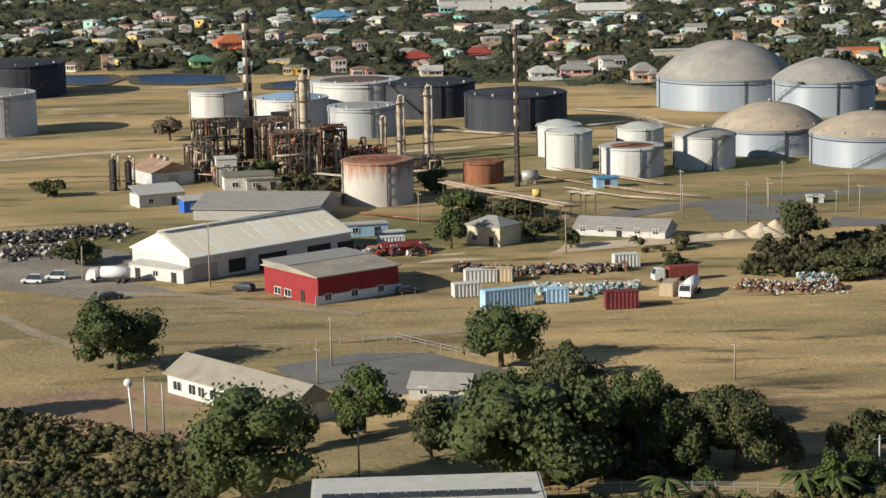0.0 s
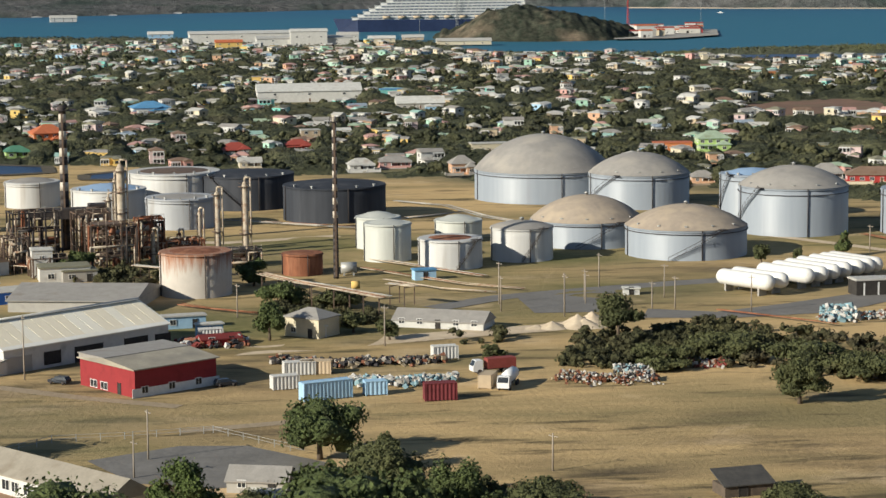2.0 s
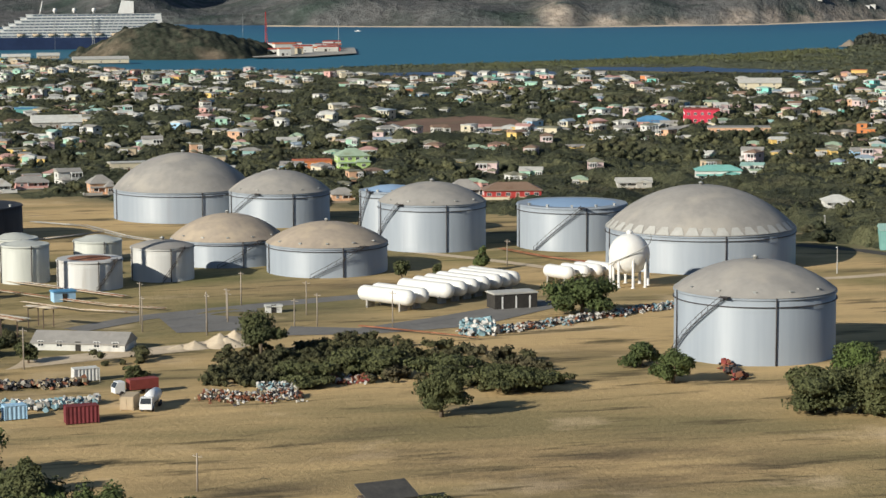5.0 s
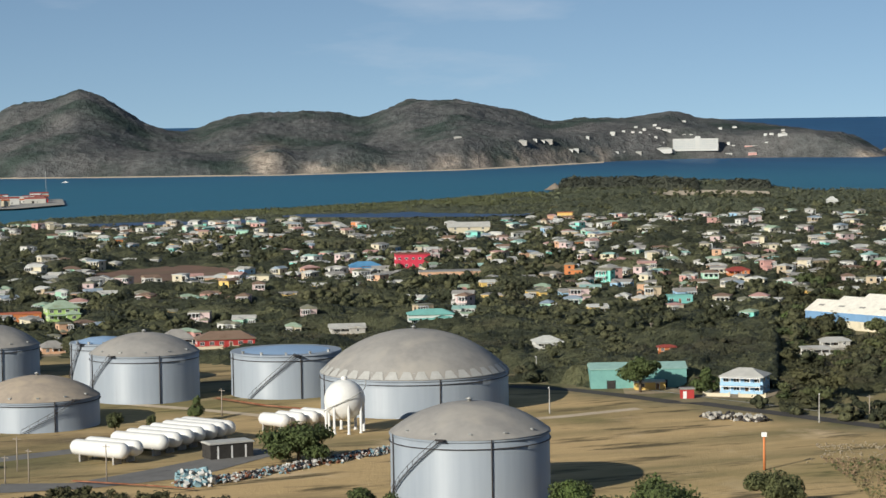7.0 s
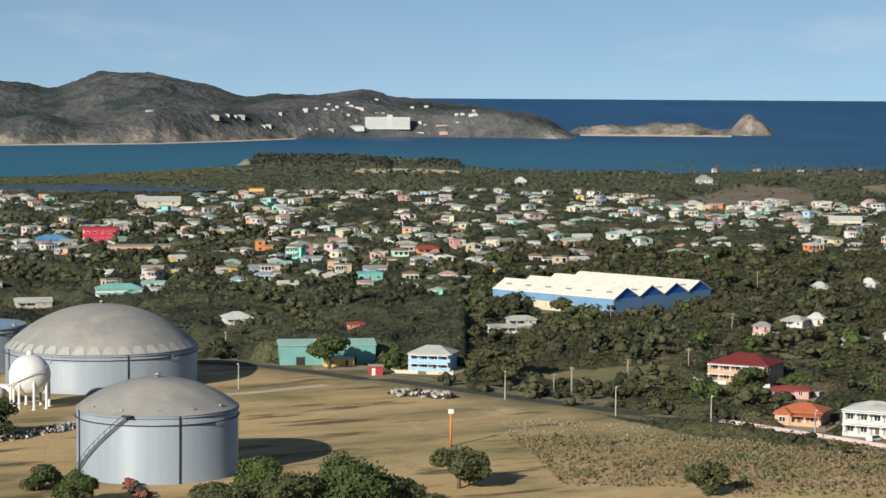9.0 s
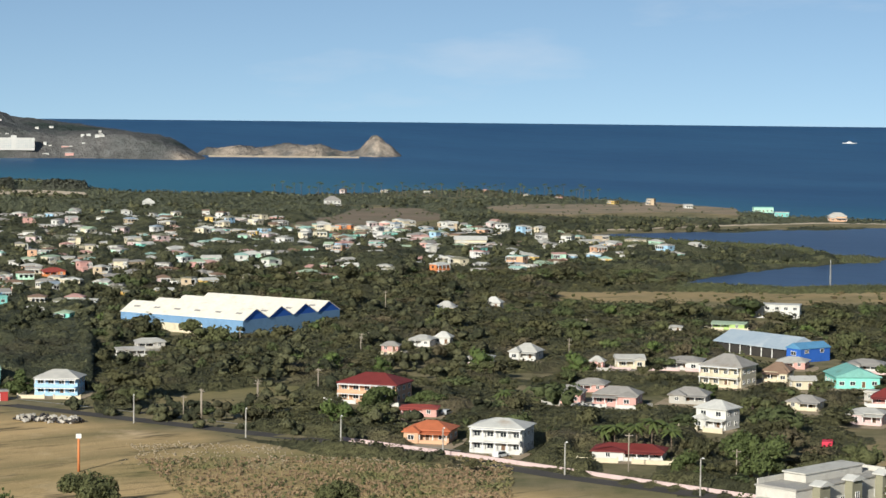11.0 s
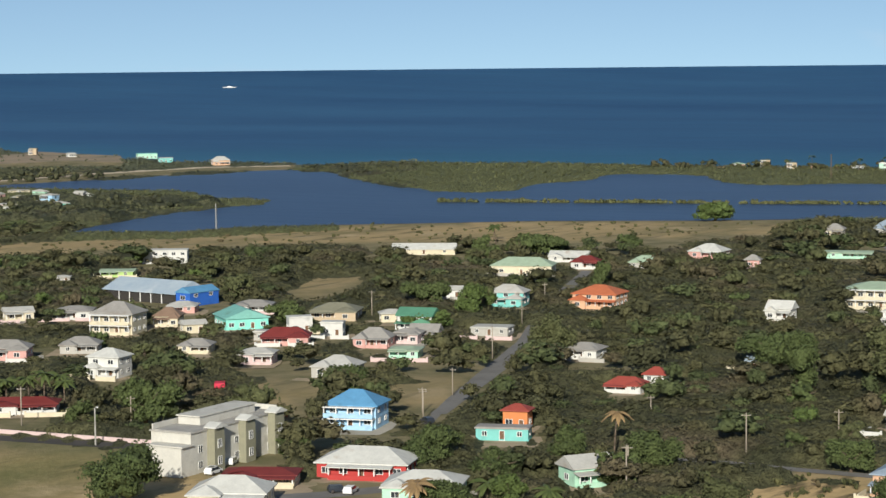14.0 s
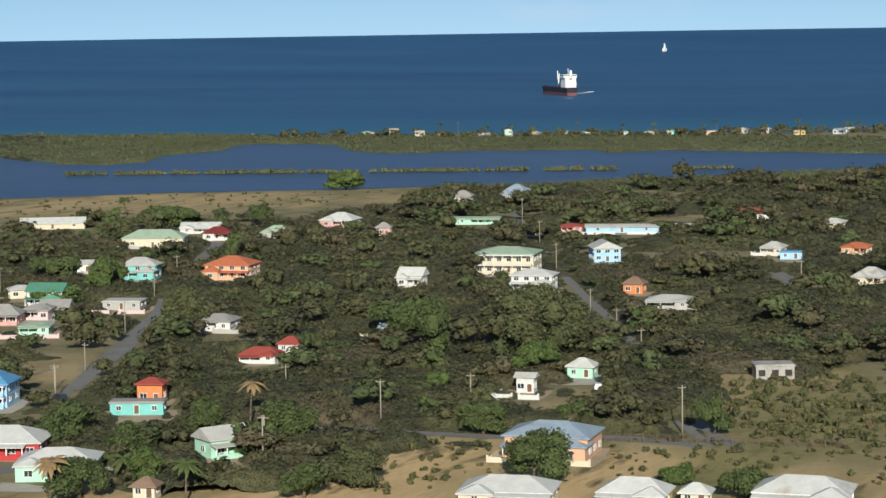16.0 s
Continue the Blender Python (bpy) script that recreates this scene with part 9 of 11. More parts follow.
house(500.7, 496.7, -8, 10.7, 7.5, 2.9, 1.1, 'white', 'greyroof', 'hip', wings=True)
house(491.6, 439.8, 14, 6.7, 4.7, 2.8, 1.1, 'cream', 'silver', 'gable', wings=False)
house(489.3, 409.5, -14, 6.5, 4.5, 2.6, 0.3, 'grey', 'silver', 'flat', wings=False)
house(543.8, 405.3, 6, 6.9, 4.8, 2.8, 1.1, 'cream', 'silver', 'hip', wings=False)
house(610.9, 429.3, -10, 6.4, 4.5, 2.8, 1.1, 'white', 'silver', 'gable', wings=False)
car(333.2, 288.5, 25, 0)
car(323.8, 285.3, 20, 0)
car(321.7, 252.4, -40, 1)
# earth yards and low garden walls before the houses
yard_rng = random.Random(161)
YARD_EARTH = [surface('yard_earth', (0.40, 0.315, 0.21), (0.30, 0.235, 0.155), 0.1, 0.95, bump=0.3, stain=(0.19, 0.18, 0.09), stain_scale=0.12, stain_at=0.58), surface('yard_concrete', (0.46, 0.42, 0.35), (0.36, 0.33, 0.27), 0.15, 0.9, bump=0.2, stain=(0.26, 0.23, 0.17), stain_scale=0.1, stain_at=0.6)]
for i, (x, y, q, w, d) in enumerate(YARDS):
    far_off = math.hypot(x, y)
    if not 400 < far_off < 860:
        continue
    c, sn, deep, wide = math.cos(q), math.sin(q), yard_rng.uniform(5, 10), w / 2 + yard_rng.uniform(1.5, 4.0)
    ground_sheet('yard', [(x + a * c - b * sn, y + a * sn + b * c) for a, b in ((-wide, -d / 2 - deep), (-wide * 0.2, -d / 2 - deep * 1.1), (wide, -d / 2 - deep * 0.9), (wide * 1.05, -d / 2 + 1), (wide * 0.9, d / 2 + 1.5), (-wide * 0.95, d / 2 + 1))], YARD_EARTH[yard_rng.random() < 0.3], 0.012 + 0.0012 * i, 'trodden pale yard round a house', 'yard')
    if yard_rng.random() < 0.42:
        front = -d / 2 - deep * 0.85
        s = Shape().box(-wide * 0.55, front, 0, wide * 0.8, 0.2, 1.1).box(wide * 0.55, front, 0, wide * 0.8, 0.2, 1.1).box(-wide * 0.95, front * 0.6, 0, 0.2, deep * 0.8, 1.0)
        for a in (-0.95, -0.15, 0.15, 0.95):
            s.box(wide * a, front, 0, 0.4, 0.4, 1.45)
        thing('garden_wall', x, y, math.degrees(q), 'low painted garden wall with square piers before a house', 'wall', 'garden walls', mesh=s.mesh('garden_wall', wall_mat(yard_rng.choice(('white', 'cream', 'grey', 'palepink')))))
# buildings across the bay
far_block(-27.07, -1.03, 0.56, 0.05, 'white')
far_block(-27.95, -0.975, 1.150, 0.235, 'white', 'hotel_block', 'big white hotel block across the bay', 'hotel', '')
for bh, be in ((-25.84, -0.581), (-26.12, -0.551), (-26.44, -0.448), (-26.92, -0.402), (-27.17, -0.531), (-24.90, -0.991), (-23.82, -0.736), (-24.03, -0.764), (-24.25, -0.777), (-30.18, -0.657), (-29.46, -0.981), (-25.95, -1.087)):
    far_block(bh, be, 0.13 + 0.05 * math.sin(bh * 40), 0.03, 'white')
for bh, be in ((2.53, -1.555), (1.97, -1.489), (1.48, -1.564), (2.81, -1.609), (0.71, -1.541), (3.6, -1.52), (4.4, -1.6), (5.5, -1.55)):
    far_block(bh, be, 0.24 + 0.1 * math.sin(bh * 40), 0.05, 'white')
far_block(-27.00, -1.060, 0.306, 0.058, 'white')
far_block(-27.36, -1.094, 0.162, 0.035, 'cream')
far_block(-29.29, -0.992, 0.198, 0.058, 'pink')
far_block(-29.39, -1.166, 0.216, 0.058, 'pink')
far_block(-28.79, -1.172, 0.180, 0.047, 'white')
far_block(-29.72, -0.683, 0.090, 0.023, 'white')
far_block(-28.58, -0.507, 0.090, 0.014, 'white')
far_block(-28.94, -0.484, 0.108, 0.014, 'white')
far_block(-26.36, -0.573, 0.072, 0.023, 'white')
far_block(-26.65, -0.505, 0.081, 0.023, 'white')
far_block(-27.01, -0.482, 0.126, 0.023, 'white')
far_block(-27.66, -0.319, 0.090, 0.014, 'white')
far_block(-27.29, -0.544, 0.090, 0.014, 'white')
far_block(-25.85, -0.637, 0.072, 0.014, 'white')
far_block(-23.46, -0.773, 0.361, 0.014, 'grey')
far_block(-24.76, -1.011, 0.126, 0.035, 'white')
far_block(-24.19, -0.755, 0.216, 0.014, 'grey')
far_block(-21.87, -0.645, 0.198, 0.014, 'grey')
far_block(-25.20, -0.685, 0.081, 0.014, 'white')
far_block(-30.15, -0.689, 0.234, 0.014, 'white')
far_block(-26.06, -1.089, 0.180, 0.035, 'grey')
far_block(-26.50, -1.095, 0.144, 0.035, 'grey')
far_block(-28.91, -0.868, 0.099, 0.023, 'white')
far_block(-29.75, -0.896, 0.074, 0.014, 'white')
far_block(-26.94, -0.712, 0.074, 0.018, 'white')
far_block(-26.55, -0.589, 0.076, 0.022, 'white')
far_block(-27.12, -0.866, 0.069, 0.019, 'white')
far_block(-27.01, -0.946, 0.063, 0.021, 'white')
far_block(-29.87, -0.674, 0.106, 0.018, 'white')
far_block(-27.20, -0.947, 0.072, 0.023, 'white')
far_block(-27.66, -0.674, 0.071, 0.014, 'white')
far_block(-27.79, -0.886, 0.090, 0.019, 'cream')
far_block(-26.76, -0.657, 0.077, 0.020, 'white')
far_block(-28.37, -0.843, 0.066, 0.023, 'white')
far_block(-30.17, -0.710, 0.081, 0.018, 'white')
far_block(-27.92, -0.778, 0.063, 0.014, 'white')
far_block(-28.91, -0.966, 0.068, 0.014, 'white')
far_block(-27.84, -0.673, 0.087, 0.021, 'white')
far_block(-28.78, -0.884, 0.080, 0.015, 'white')
far_block(-30.16, -0.588, 0.078, 0.019, 'white')
beach((-25.6, -9.5), lambda h: float(np.interp(h, [c[0] for c in BAY], [c[1] for c in BAY])) - 6, 18.0, 1.5, 'thin pale beach under the far hills')
# harbour: cruise ship, quay sheds, cranes, ships at sea
cruise_ship(187, 2343, -3, 200)
house(-14.1, 2077.9, 4, 95.2, 33.3, 8.6, 2.1, 'white', 'whiteroof', 'gable', rich=False, name='quay_shed')
house(42.6, 2000.7, 4, 85.3, 29.9, 6.3, 2.0, 'white', 'silver', 'gable', rich=False, name='quay_shed')
house(46.6, 1988.0, 4, 32.6, 11.4, 12.4, 2.3, 'white', 'whiteroof', 'gable', rich=False, name='quay_shed')
house(-90.8, 2150.5, 4, 23.6, 8.3, 5.9, 2.6, 'skyblue', 'whiteroof', 'gable', rich=False, name='quay_shed')
house(-23.5, 1930.1, 4, 23.0, 8.1, 5.8, 2.3, 'yellow', 'orangeroof', 'gable', rich=False, name='quay_shed')
house(83.8, 2047.1, 4, 19.4, 6.8, 6.7, 2.5, 'white', 'silver', 'gable', rich=False, name='quay_shed')
house(111.3, 1984.3, 4, 23.7, 8.3, 5.4, 2.4, 'cream', 'whiteroof', 'gable', rich=False, name='quay_shed')
house(182.2, 1960.0, 4, 47.8, 16.7, 3.4, 2.2, 'cream', 'silver', 'gable', rich=False, name='quay_shed')
house(-237.7, 2805.3, 4, 32.6, 11.4, 4.8, 3.4, 'white', 'silver', 'gable', rich=False, name='quay_shed')
house(145.5, 2075.2, 4, 19.7, 6.9, 2.6, 2.5, 'tan', 'silver', 'gable', rich=False, name='quay_shed')
house(386.7, 2195.8, 4, 32.6, 13.1, 7.7, 2.6, 'white', 'redroof', 'flat', rich=False, name='quay_shed')
house(407.2, 2169.6, 4, 32.3, 12.9, 6.0, 2.6, 'white', 'whiteroof', 'flat', rich=False, name='quay_shed')
house(426.8, 2156.1, 4, 15.9, 6.4, 3.8, 2.6, 'red', 'redroof', 'flat', rich=False, name='quay_shed')
house(383.6, 2243.8, 4, 16.5, 6.6, 3.9, 2.7, 'red', 'redroof', 'flat', rich=False, name='quay_shed')
ground_sheet('quay', [(334.5, 2132.5), (375.0, 2279.0), (465.3, 2234.1), (436.4, 2085.1), (379.7, 2023.3), (327.0, 2018.8)], CONCRETE, 0.6, 'pale concrete quay', 'quay')
quay_rng = random.Random(88)
for i in range(16):
    k, e = quay_rng.random(), quay_rng.random()
    qx, qy = 340 + 75 * k + 30 * e, 2036 + 55 * k + 150 * e
    building(qx, qy, math.degrees(math.atan2(-qx, qy)) + quay_rng.uniform(-20, 20), quay_rng.uniform(9, 22), quay_rng.uniform(6, 10), quay_rng.uniform(3.0, 6.5), 1.1, 'x', wall_mat(quay_rng.choice(("white", "white", "cream", "grey"))), roof_mat(quay_rng.choice(("whiteroof", "silver", "redroof", "orangeroof"))), 'small pale shed with a low gabled roof on the quay', (('f', -2, 0, 2.2, 2.4, 'open'), ('f', 2, 0.9, 1.4, 1.2, 'window')), 'gable', 'quay_shed', 0.3, 'shed', 0.6)
pole(435, 2165, 31, 'slender white mast at the harbour', 0, 0, False, 'mast', 'harbour masts')
pole(387, 2465, 31, 'slender white mast at the harbour', 0, 0, False, 'mast', 'harbour masts')
pole(162, 2213, 38, 'slender white mast at the harbour', 0, 0, False, 'mast', 'harbour masts')
lattice(381, 2276, 37, 'red lattice crane mast at the harbour', wall_mat('red'))
lattice(209, 2325, 33, 'pale harbour crane mast', GALV)
cargo_ship(2325, 979, -1.0, 43, 37.12)
small_boat(3960, 1451, 23.5, -10, 12.84, 14.98)
# no boat here: a long low hull shape stands in for a white wake
small_boat(3302, 2845, 29.5, -49, 28.75, 3.32)
small_boat(603, 2870, -1.0, -12, 9.67, 2.23)
lattice(797, 697, 13, 'slim lattice radio mast by the lagoon', GALV, 0.35)
lattice(1308, 622, 17, 'slim rusty lattice mast on the shore', STEEL, 0.5)
# water of the lagoon and its inlets
LAGOONMAT = water_material('lagoon_water', (0.021, 0.044, 0.098), (0.036, 0.068, 0.136), 0.006, rough=0.35, spec=0.2)
ground_sheet('lagoon', LAGOON, LAGOONMAT, 0.12, 'dark blue still lagoon water', 'lagoon')
ground_sheet('lagoon', INLET, LAGOONMAT, 0.12, 'dark blue still lagoon water', 'lagoon')
ground_sheet('lagoon', INLET_FAR, LAGOONMAT, 0.14, 'dark blue still lagoon water', 'lagoon')
for pool in (POND, POND_WEST, POND_EAST):
    ground_sheet('pond', pool, LAGOONMAT, 0.2, 'still blue-grey pond beside the tanks', 'pond')
    mid = [sum(p[i] for p in pool) / len(pool) for i in (0, 1)]
    rim = [(mid[0] + (x - mid[0]) * 1.12, mid[1] + (y - mid[1]) * 1.2) for x, y in pool]
    strip('bund', rim + rim[:1], 5.0, surface('dark_bund_soil', (0.12, 0.10, 0.07), (0.08, 0.07, 0.05), 0.2, 0.95, bump=0.4), 0.3, 'dark weedy earth bank round the pond', 'bank')
# trees near the hill and in the works
make_tree(101, 16.1, 11.7, 0.6, 7000, 0.26, LEAF, '', -53.4, 353.2, lobes=14)
make_tree(102, 16.8, 16.7, 2.0, 7000, 0.27, LEAF, 'big spreading dark green tree at the hill foot', -25.9, 273.4, lobes=16)
make_tree(103, 10.5, 10.9, 1.3, 7000, 0.22, BRIGHTLEAF, 'bright green tree with pale blossom on its top', -12.1, 308.5)
make_tree(104, 15.3, 11.3, 0.3, 7000, 0.24, LEAF, '', 8.8, 348.8, lobes=13)
make_tree(105, 23.7, 15.9, 0.6, 7000, 0.38, LEAF, 'huge dark green tree with a wide crown', 12.3, 279.7, lobes=18)
make_tree(106, 9.8, 14.0, 1.7, 7000, 0.20, LEAF, '', 26.1, 287.8)
make_tree(107, 12.8, 11.4, 0.5, 7000, 0.20, SCRUBTREE, '', 38.3, 285.0, lobes=14)
make_tree(108, 9.6, 7.6, 0.9, 7000, 0.21, SCRUBTREE, '', 55.1, 286.7)
make_tree(109, 8.1, 9.0, 0.9, 5838, 0.21, SCRUBTREE, 'thin yellow-green tree beside the great tree', -2.4, 294.3)
make_tree(110, 12.1, 12.1, 1.5, 7000, 0.22, SCRUBTREE, 'light olive tree behind the great tree', 17.2, 309.9)
make_tree(111, 7.3, 9.5, 1.1, 2187, 0.32, LEAF, '', 1.6, 460.6)
make_tree(112, 6.3, 4.6, 0.5, 1226, 0.32, SCRUBTREE, '', 19.4, 467.9)
make_tree(113, 10.1, 10.0, 1.2, 3728, 0.32, SCRUBTREE, '', 73.9, 452.7, lobes=11)
make_tree(114, 5.0, 2.7, 0.1, 804, 0.30, SCRUBTREE, 'round green bush with a dense leafy top', 45.9, 436.0)
make_tree(115, 5.9, 4.5, 0.5, 1149, 0.32, SCRUBTREE, '', 26.5, 458.4)
make_tree(116, 11.4, 7.5, 0.8, 1100, 0.42, surface('dry_branch_leaves', (0.17, 0.13, 0.09), (0.10, 0.08, 0.055), 0.1, 0.9, bump=0.0, island=0.3), 'dry brownish tree beside the black tanks', -80.9, 660.6)
make_tree(117, 4.3, 6.3, 0.6, 2158, 0.20, BRIGHTLEAF, '', 47.9, 270.6)
make_tree(118, 5.2, 2.1, 0.0, 1893, 0.20, BRIGHTLEAF, 'low yellow-green garden bush', 33.4, 279.7)
make_tree(119, 6.5, 4.7, 0.5, 3507, 0.20, BRIGHTLEAF, '', 52.5, 274.3)
make_tree(120, 4.0, 3.4, 0.3, 1195, 0.22, LEAF, '', -13.4, 305.1)
# unseen tree left of the view, added to throw its shadow onto the yard
make_tree(121, 11.1, 13.7, 1.6, 7000, 0.23, LEAF, '', -76.2, 318.2, lobes=12)
make_tree(122, 10.6, 4.9, 0.1, 3208, 0.32, SCRUBTREE, 'round green bush with a dense leafy top', -75.9, 452.4)
make_tree(123, 10.0, 4.6, 0.1, 1944, 0.39, SCRUBTREE, 'round green bush with a dense leafy top', -98.4, 549.8)
make_tree(124, 8.3, 6.7, 0.3, 1683, 0.37, LEAF, 'round green bush with a dense leafy top', -1.8, 539.3)
make_tree(125, 9.4, 6.2, 0.3, 1850, 0.39, LEAF, 'round green bush with a dense leafy top', -46.4, 566.1)
make_tree(126, 12.3, 5.5, 0.2, 3543, 0.35, LEAF, 'round green bush with a dense leafy top', 5.0, 507.9)
make_tree(127, 10.3, 4.8, 0.1, 2547, 0.35, SCRUBTREE, 'round green bush with a dense leafy top', 17.5, 501.6)
make_tree(128, 10.2, 9.6, 1.2, 4963, 0.27, SCRUBTREE, '', 94.9, 382.0, lobes=11)
make_tree(129, 8.5, 5.6, 0.2, 2397, 0.31, LEAF, 'round green bush with a dense leafy top', 146.2, 421.0)
make_tree(130, 9.7, 7.0, 0.2, 3480, 0.30, LEAF, 'round green bush with a dense leafy top', 146.2, 402.2)
make_tree(131, 15.8, 9.6, 0.5, 6147, 0.35, LEAF, '', 155.6, 489.6, lobes=12)
make_tree(132, 5.1, 6.5, 0.8, 695, 0.39, SCRUBTREE, '', 126.6, 551.0)
make_tree(133, 4.7, 7.1, 0.9, 591, 0.41, LEAF, '', 152.4, 568.3)
make_tree(134, 2.9, 4.3, 0.5, 350, 0.40, SCRUBTREE, '', 137.5, 557.4)
make_tree(135, 8.4, 3.7, 0.1, 4075, 0.22, SCRUBTREE, 'spiky low bush beside the wooden shed', 75.5, 307.7)
make_tree(136, 11.4, 5.5, 0.3, 7000, 0.22, SCRUBTREE, '', 40.2, 310.9)
make_tree(137, 6.2, 6.4, 0.8, 2512, 0.24, SCRUBTREE, '', 18.9, 340.4)
make_tree(140, 9.7, 7.9, 0.2, 3544, 0.30, LEAF, '', 181.6, 394.7)
make_tree(141, 13.0, 5.9, 0.1, 5693, 0.29, SCRUBTREE, '', 167.9, 385.9)
make_tree(142, 16.9, 10.7, 0.2, 7000, 0.29, LEAF, '', 190.4, 374.9, lobes=12)
make_tree(143, 13.3, 8.3, 0.3, 5900, 0.31, SCRUBTREE, '', 220.2, 383.6)
make_tree(144, 9.8, 7.7, 0.5, 3504, 0.31, SCRUBTREE, '', 260.2, 355.2)
make_tree(145, 7.6, 5.7, 0.1, 2229, 0.29, SCRUBTREE, '', 201.8, 370.6)
make_tree(146, 10.8, 7.3, 0.4, 1978, 0.44, LEAF, '', 298.3, 557.3)
make_tree(147, 12.1, 10.5, 3.1, 2702, 0.44, LEAF, '', 281.7, 565.8)
make_tree(148, 10.0, 6.6, 0.3, 1847, 0.41, LEAF, '', 363.8, 477.2)
make_tree(149, 10.8, 5.0, 0.3, 1947, 0.42, LEAF, '', 375.9, 471.3)
make_tree(150, 10.0, 6.8, 0.3, 1103, 0.54, SCRUBTREE, '', 422.3, 663.3)
make_tree(151, 13.5, 10.4, 0.8, 7000, 0.27, LEAF, '', 352.1, 153.7, lobes=13)
make_tree(152, 9.2, 6.9, 0.3, 4107, 0.26, LEAF, '', 325.6, 185.1)
make_tree(153, 12.4, 7.6, 0.2, 6688, 0.27, SCRUBTREE, '', 338.7, 182.2, lobes=12)
make_tree(154, 10.2, 7.0, 0.4, 3759, 0.30, LEAF, '', 390.3, 181.1)
make_tree(155, 11.8, 5.4, 0.3, 4361, 0.30, LEAF, '', 404.0, 166.2)
make_tree(156, 7.8, 8.5, 0.9, 2590, 0.30, LEAF, '', 407.1, 139.4)
make_tree(157, 18.7, 15.4, 1.8, 7000, 0.39, SCRUBTREE, '', 518.1, 225.8, lobes=12)
make_tree(158, 10.9, 9.4, 0.5, 4793, 0.29, LEAF, '', 367.2, 211.9)
make_tree(159, 12.3, 8.0, 0.4, 5761, 0.29, LEAF, '', 344.3, 233.2)
make_tree(160, 12.2, 8.9, 0.4, 5459, 0.30, LEAF, '', 351.7, 252.8)
make_tree(161, 7.8, 8.6, 0.9, 2591, 0.30, LEAF, '', 365.9, 230.2)
make_tree(162, 10.1, 5.7, 0.3, 4617, 0.26, LEAF, '', 353.4, 115.3)
make_tree(163, 6.9, 3.6, 0.2, 2006, 0.27, BRIGHTLEAF, '', 359.5, 129.8)
make_tree(164, 11.8, 7.8, 0.8, 6291, 0.27, LEAF, '', 311.6, 221.4)
make_tree(165, 8.6, 7.2, 0.7, 3420, 0.27, BRIGHTLEAF, '', 325.4, 217.0)
make_tree(166, 10.9, 9.5, 1.0, 3483, 0.35, BRIGHTLEAF, '', 457.4, 199.1)
make_tree(167, 10.8, 16.0, 1.6, 3878, 0.36, LEAF, '', 473.5, 233.7)
make_tree(168, 17.2, 11.6, 0.6, 7000, 0.28, LEAF, '', 293.5, 279.3, lobes=13)
make_tree(169, 7.4, 5.4, 0.5, 1907, 0.31, LEAF, '', 343.0, 280.0)
make_tree(170, 10.5, 8.2, 0.4, 2958, 0.36, LEAF, '', 406.0, 316.2)
make_tree(173, 21.1, 11.0, 0.5, 7000, 0.39, LEAF, '', 509.2, 256.0)
make_tree(174, 21.4, 16.6, 1.7, 7000, 0.36, SCRUBTREE, '', 482.4, 206.8, lobes=12)
make_tree(175, 13.6, 12.5, 0.6, 3978, 0.41, SCRUBTREE, '', 498.8, 318.5)
make_tree(176, 11.6, 9.6, 1.0, 1991, 0.48, BRIGHTLEAF, '', 576.8, 396.1)
make_tree(177, 13.7, 8.2, 0.4, 2718, 0.46, LEAF, '', 520.1, 426.1)
make_tree(178, 12.7, 9.0, 0.9, 1354, 0.62, LEAF, '', 780.5, 460.1)
make_tree(179, 11.4, 9.0, 0.4, 1156, 0.62, LEAF, '', 743.8, 506.9)
make_tree(180, 28.5, 10.4, 0.5, 5891, 0.62, LEAF, '', 755.1, 489.0)
make_tree(181, 7.8, 11.5, 0.6, 970, 0.52, LEAF, '', 652.0, 396.3)
make_tree(182, 15.1, 10.8, 0.5, 6461, 0.34, LEAF, '', 358.6, 335.2, lobes=12)
make_tree(183, 7.5, 6.6, 0.3, 1737, 0.34, LEAF, '', 348.6, 344.7)
make_tree(184, 13.4, 8.9, 0.4, 4380, 0.36, LEAF, '', 414.9, 320.4)
make_tree(185, 8.2, 7.8, 0.4, 1508, 0.40, LEAF, '', 351.5, 463.4)
make_tree(187, 10.5, 11.8, 1.2, 1922, 0.47, BRIGHTLEAF, '', 563.8, 389.8)
make_tree(188, 16.7, 6.2, 0.6, 3776, 0.45, BRIGHTLEAF, '', 532.6, 384.2)
make_tree(189, 14.6, 8.7, 0.4, 2715, 0.49, LEAF, '', 580.3, 418.6)
make_tree(190, 9.3, 10.9, 0.5, 7000, 0.21, LEAF, '', 23.8, 296.6, lobes=12)
make_tree(191, 8.2, 10.5, 0.5, 6833, 0.20, LEAF, '', 30.4, 283.1, lobes=12)
make_tree(192, 9.7, 10.8, 0.5, 7000, 0.20, LEAF, '', 11.2, 283.5)
make_tree(193, 6.8, 7.2, 0.4, 4214, 0.20, SCRUBTREE, '', 43.5, 285.9)
make_tree(194, 6.5, 6.9, 0.2, 4217, 0.20, SCRUBTREE, '', -30.2, 273.4)
make_tree(195, 5.5, 6.1, 0.3, 2592, 0.21, SCRUBTREE, '', -20.3, 299.9)
make_tree(196, 16.6, 8.8, 0.1, 7000, 0.28, SCRUBTREE, '', 163.1, 368.8, lobes=13)
make_tree(197, 16.0, 10.8, 0.1, 7000, 0.28, SCRUBTREE, '', 172.0, 363.0, lobes=13)
make_tree(198, 19.4, 12.7, 0.3, 7000, 0.31, LEAF, '', 184.5, 364.3, lobes=14)
make_tree(199, 17.1, 6.6, 0.1, 7000, 0.29, SCRUBTREE, '', 196.2, 366.3, lobes=12)
